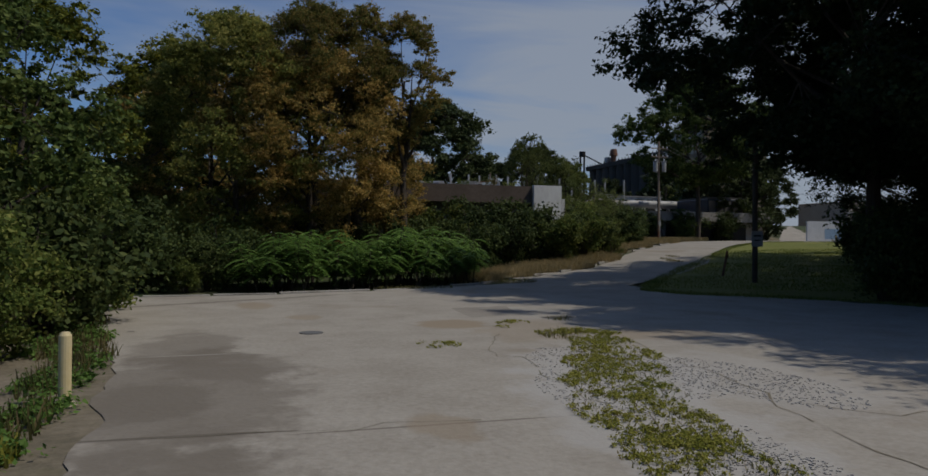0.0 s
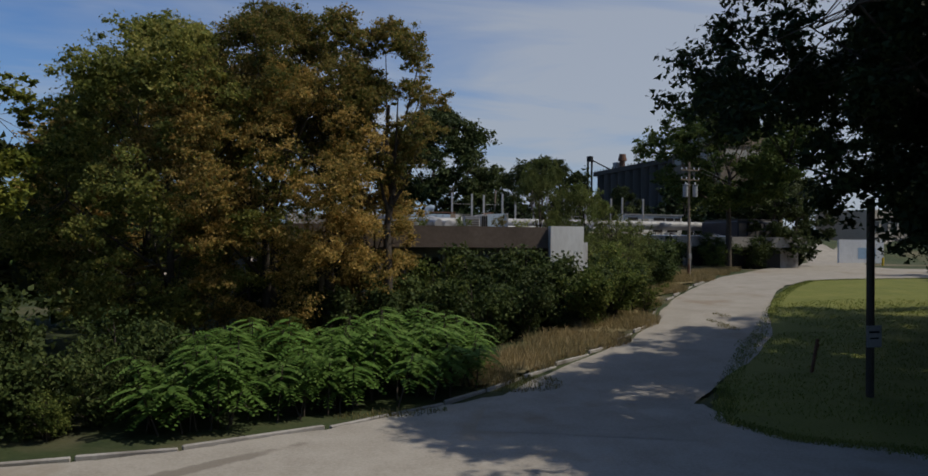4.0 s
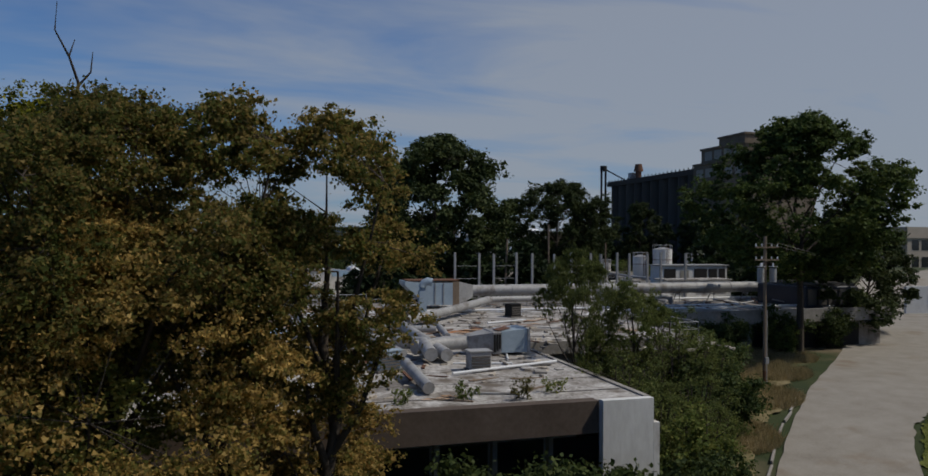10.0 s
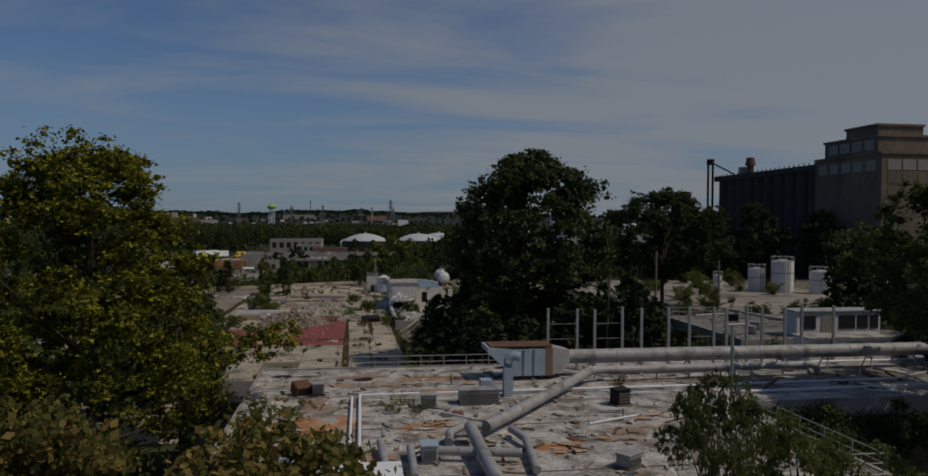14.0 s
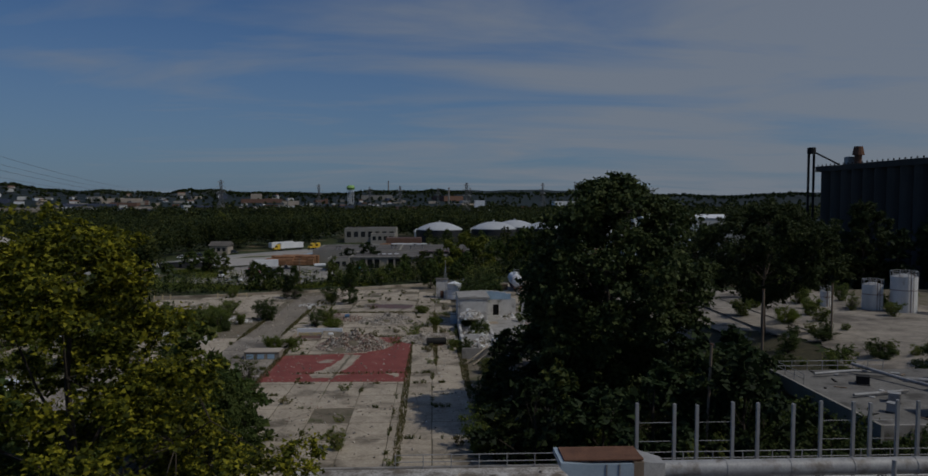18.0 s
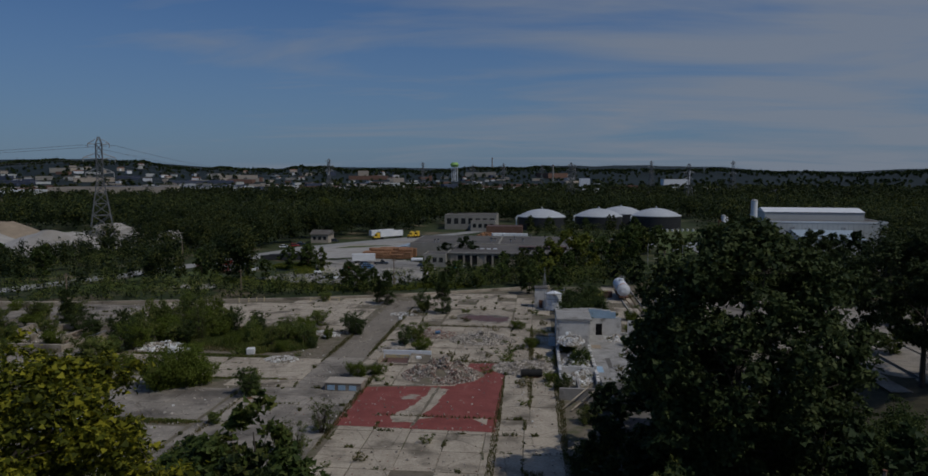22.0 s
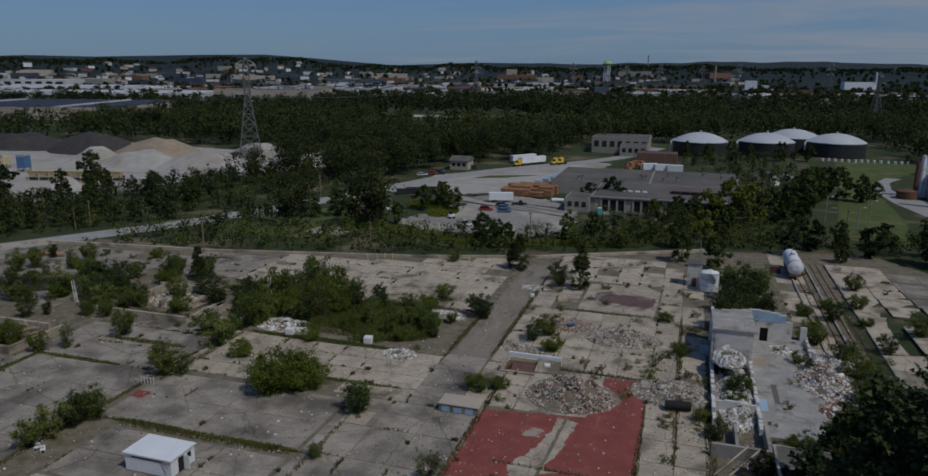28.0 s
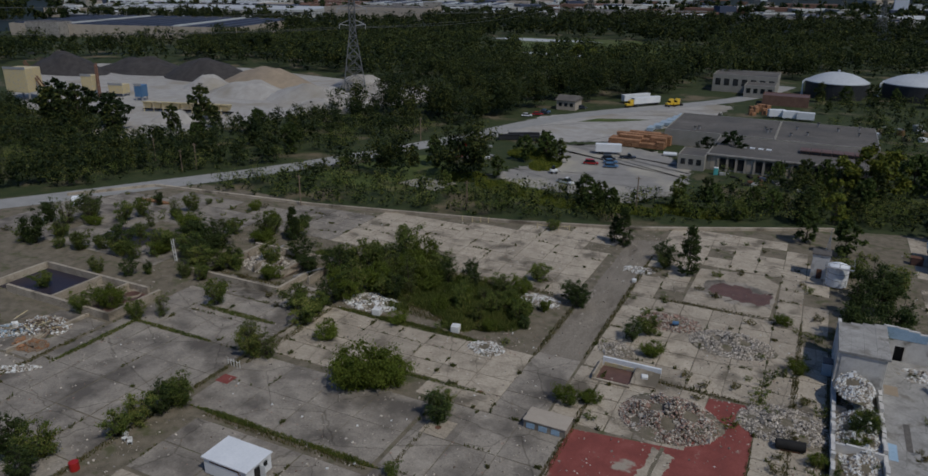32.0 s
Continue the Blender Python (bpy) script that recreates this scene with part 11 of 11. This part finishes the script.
def wood(name, trees, clumps, size, label, leaf=None, low=False):
    """Woodland: each tree a crown of rounded lobes, some broad and some slender, over a small inner mass coloured dark
    as the shade inside.
    """
    V4, V5 = [], []
    for x, y, h in trees:
        w = h * (fr.uniform(0.55, 0.9) if low else fr.uniform(0.36, 0.58))
        n = int(clumps * (h / 5) ** 1.3) if low else max(14, int(clumps * (h / 13) ** 1.5))
        m = 13
        d = fr.normal(size=(m, 3)) + (0, 0, 0.3)
        d /= np.linalg.norm(d, axis=1)[:, None]
        sub = d * (w * 0.70, w * 0.70, h * 0.32) * fr.uniform(0.6, 1.08, (m, 1)) + (x, y, h * 0.56)
        V4.append(leaves_at(sub, w * fr.uniform(0.24, 0.46, m), n, size * (0.7 + 0.3 * h / 13), flat=0.85, rng=fr, elong=1.1, skyward=0.9))
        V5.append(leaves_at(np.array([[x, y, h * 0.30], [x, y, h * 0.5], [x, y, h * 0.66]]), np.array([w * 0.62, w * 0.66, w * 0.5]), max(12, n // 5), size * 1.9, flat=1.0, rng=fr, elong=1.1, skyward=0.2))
    ob = None
    # inner leaves take the darkest green: crown shade put into their colour
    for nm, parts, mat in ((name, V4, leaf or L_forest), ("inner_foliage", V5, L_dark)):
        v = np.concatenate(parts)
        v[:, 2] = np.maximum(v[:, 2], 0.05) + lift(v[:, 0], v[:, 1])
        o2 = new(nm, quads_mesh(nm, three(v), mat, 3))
        if ob:
            o2.parent = ob
            tagged(o2, kind="stuff")
        else:
            ob = tagged(o2, label, "woodland", kind="stuff")
    return ob


wood("near_wood", [t for t in near_list if t[2] > 6.5], 560, 0.62, "dense dark broadleaf wood beyond the street")
wood("scrub_belt", [t for t in near_list if t[2] <= 6.5], 230, 0.34, "belt of green scrub along the yard's edge", L_scrub, True)
wood("middle_wood", mid_list, 170, 1.05, "dark broadleaf wood in the middle distance")
wood("far_wood", far_list, 70, 1.9, "dark wood stretching to the town")
# tree belts between the far works and over the hills
rows = []
for i in range(5200):
    a = fr.uniform(-1.1, 0.8)
    r = fr.uniform(1100, 2500)
    if a < 0.02 and r < 1900 and math.sin(r * 0.021 + 3 * math.sin(a * 11)) < 0.45 or a >= 0.02 and r > 2000 and i % 2:
        continue
    rows.append((r * math.sin(a), 100 + r * math.cos(a), fr.uniform(10, 18) if r < 1900 else fr.uniform(7, 11)))
for i in range(1700):
    a, r = fr.uniform(-1.05, 0.75), fr.uniform(2120, 2290)
    rows.append((r * math.sin(a), 100 + r * math.cos(a), fr.uniform(6, 9)))
wood("hill_woods", rows, 34, 4.2, "far tree belts and wooded hills")

# single trees that stand clear, along the street and the lots
sr = random.Random(77)
SINGLE = [(-69, 327, 0.75, 0), (-63, 323, 0.65, 3), (-74, 320, 0.7, 0), (-72, 331, 0.6, 1), (-74, 296, 0.5, 0), (-82, 301, 0.45, 3), (-88, 318, 0.45, 1), (-37.5, 275, 0.62, 0), (-41, 278, 0.55, 1), (-33, 277, 0.5, 0), (-18, 290, 0.55, 3), (-9, 291, 0.5, 0), (-2, 287, 0.5, 3), (5, 297, 0.55, 0), (12, 292, 0.6, 1), (20, 296, 0.6, 4), (14, 276, 0.55, 0), (22, 270, 0.7, 0), (-60, 270, 0.3, 0), (-84, 281, 0.35, 3)]
SINGLE += [(-14.5, 127, 0.9, 0), (-11, 130, 1.0, 3), (-6.5, 127, 0.8, 0), (-17.5, 131, 0.75, 0), (-9.5, 124, 0.85, 1), (-98, 300, 0.62, 0), (-104, 296, 0.6, 1), (-92, 294, 0.55, 0), (-87, 306, 0.5, 3), (-42, 283, 0.62, 0), (-38, 285, 0.55, 1), (-20, 352, 0.75, 2), (-12, 356, 0.8, 2), (27, 322, 1.05, 4), (21, 318, 0.9, 4), (33, 327, 1.05, 4), (40, 334, 1.0, 0), (46, 346, 1.0, 1), (52, 360, 1.1, 0), (56, 372, 1.0, 1)]
SINGLE += [(60, 386, 1.0, 0), (66, 402, 0.9, 1), (12, 507, 0.7, 1), (24, 505, 0.65, 0), (36, 508, 0.7, 1), (46, 512, 0.6, 0), (62, 514, 0.7, 1), (76, 517, 0.65, 0), (4, 330, 0.5, 0), (11, 332, 0.6, 1), (17, 331, 0.6, 0), (24, 334, 0.65, 1), (30, 318, 0.7, 1), (-132, 560, 1.2, 4), (-120, 552, 1.3, 4), (-110, 562, 1.1, 0), (22, 322, 0.6, 0), (16, 318, 0.5, 3), (27, 310, 0.6, 0), (10, 326, 0.4, 1)]
SINGLE += [(50, 333, 1.1, 0), (24, 304, 0.5, 1), (14, 302, 0.45, 0), (8, 304, 0.4, 1), (0, 300, 0.45, 0), (-12, 300, 0.45, 1), (-215, 300, 0.75, 1), (-205, 312, 0.8, 1), (-196, 296, 0.7, 1), (-188, 286, 0.6, 0), (-178, 278, 0.6, 1), (-170, 296, 0.7, 2), (-160, 306, 0.7, 1), (-182, 312, 0.75, 0), (-222, 322, 1.1, 1), (-150, 292, 0.8, 0), (-236, 292, 1.1, 2), (-245, 296, 1.2, 2), (-252, 288, 1.2, 1), (-262, 298, 1.2, 2)]
SINGLE += [(-258, 282, 1.2, 1), (-272, 290, 1.3, 2), (-246, 278, 1.1, 1), (-283, 300, 1.2, 2), (-228, 284, 0.8, 1), (85, 300, 1.0, 1), (96, 312, 1.1, 2), (110, 330, 1.0, 1), (124, 340, 1.0, 2), (78, 290, 1.0, 0), (98, 290, 1.2, 2), (120, 310, 1.3, 2), (140, 325, 1.3, 1), (-121, 283, 0.35, 0), (-104, 312, 0.4, 1), (30, 168, 0.6, 2), (34, 174, 0.65, 2), (38, 180, 0.6, 2), (28.5, 162, 0.55, 2), (41, 186, 0.5, 1)]
SINGLE += [(25.5, 172, 0.35, 1), (42, 292, 0.6, 2), (48, 300, 0.65, 2), (56, 306, 0.6, 1), (62, 296, 0.7, 2), (68, 310, 0.6, 2), (54, 288, 0.45, 1), (46, 314, 0.5, 2), (63, 387, 0.95, 1), (70, 392, 1.0, 0), (77, 388, 0.85, 1), (68, 406, 0.9, 2), (84, 396, 0.55, 0), (58, 378, 0.8, 2), (-26, 96, 1.1, 2), (-36, 108, 1.0, 1), (-22, 112, 0.9, 0), (-40, 92, 1.2, 2), (-30, 78, 1.2, 1), (-18, 104, 0.9, 0)]
SINGLE += [(-14, 118, 0.75, 0), (-56, 100, 1.1, 1), (-48, 116, 0.9, 0), (-22, 60, 1.2, 2), (-32, 50, 1.3, 1), (-24, 34, 1.2, 2), (-14, 58, 1.2, 1), (-8, 66, 1.1, 0), (-3, 76, 0.9, 1), (-26, 20, 1.1, 2), (-20, 12, 1.0, 1), (-70, 104, 1.1, 1), (24, 118, 0.8, 2), (30, 116, 0.9, 2), (36, 120, 1.0, 2), (44, 118, 0.9, 2), (27, 126, 0.75, 1), (24, 136, 0.6, 2), (30, 148, 1.0, 2), (26, 156, 0.7, 2)]
SINGLE += [(34, 154, 0.8, 1), (46, 128, 1.0, 2), (46, 142, 0.9, 2), (45, 154, 1.0, 2), (22.5, 126, 0.5, 1), (23, 146, 0.5, 1), (40, 164, 0.9, 2), (82, 128, 1.1, 2), (90, 140, 1.2, 1), (104, 150, 1.2, 2), (116, 166, 1.1, 1), (140, 240, 1.3, 2), (150, 230, 1.3, 2), (134, 250, 1.2, 1), (146, 262, 1.4, 2), (140, 280, 1.4, 2), (150, 300, 1.4, 2), (128, 268, 1.3, 2), (110, 255, 1.1, 1), (120, 290, 1.2, 2)]
SINGLE += [(100, 240, 0.8, 1), (115, 140, 1.0, 0), (80, 104, 0.9, 1), (72, 104, 1.0, 2), (78, 112, 1.1, 2), (78, 60, 1.3, 2), (90, 66, 1.3, 1), (70, 40, 1.4, 2), (60, 20, 1.4, 2), (105, 78, 1.2, 1), (120, 90, 1.2, 2), (55, 0, 1.4, 2), (150, 110, 1.3, 2), (170, 140, 1.3, 1)]
for i, (x, y, s, k) in enumerate(SINGLE):
    plant("tree", T_mid[k], x, y, sr.uniform(0, 360), s * sr.uniform(0.9, 1.1), sr.uniform(0.85, 1.1), ("green broadleaf tree", "dense dark green tree", "dark broadleaf tree in shade", "small light green tree", "broad yellow-green tree")[k] + (" by the lots" if y > 260 else " beside the plant"), "tree", "trees about the plant")
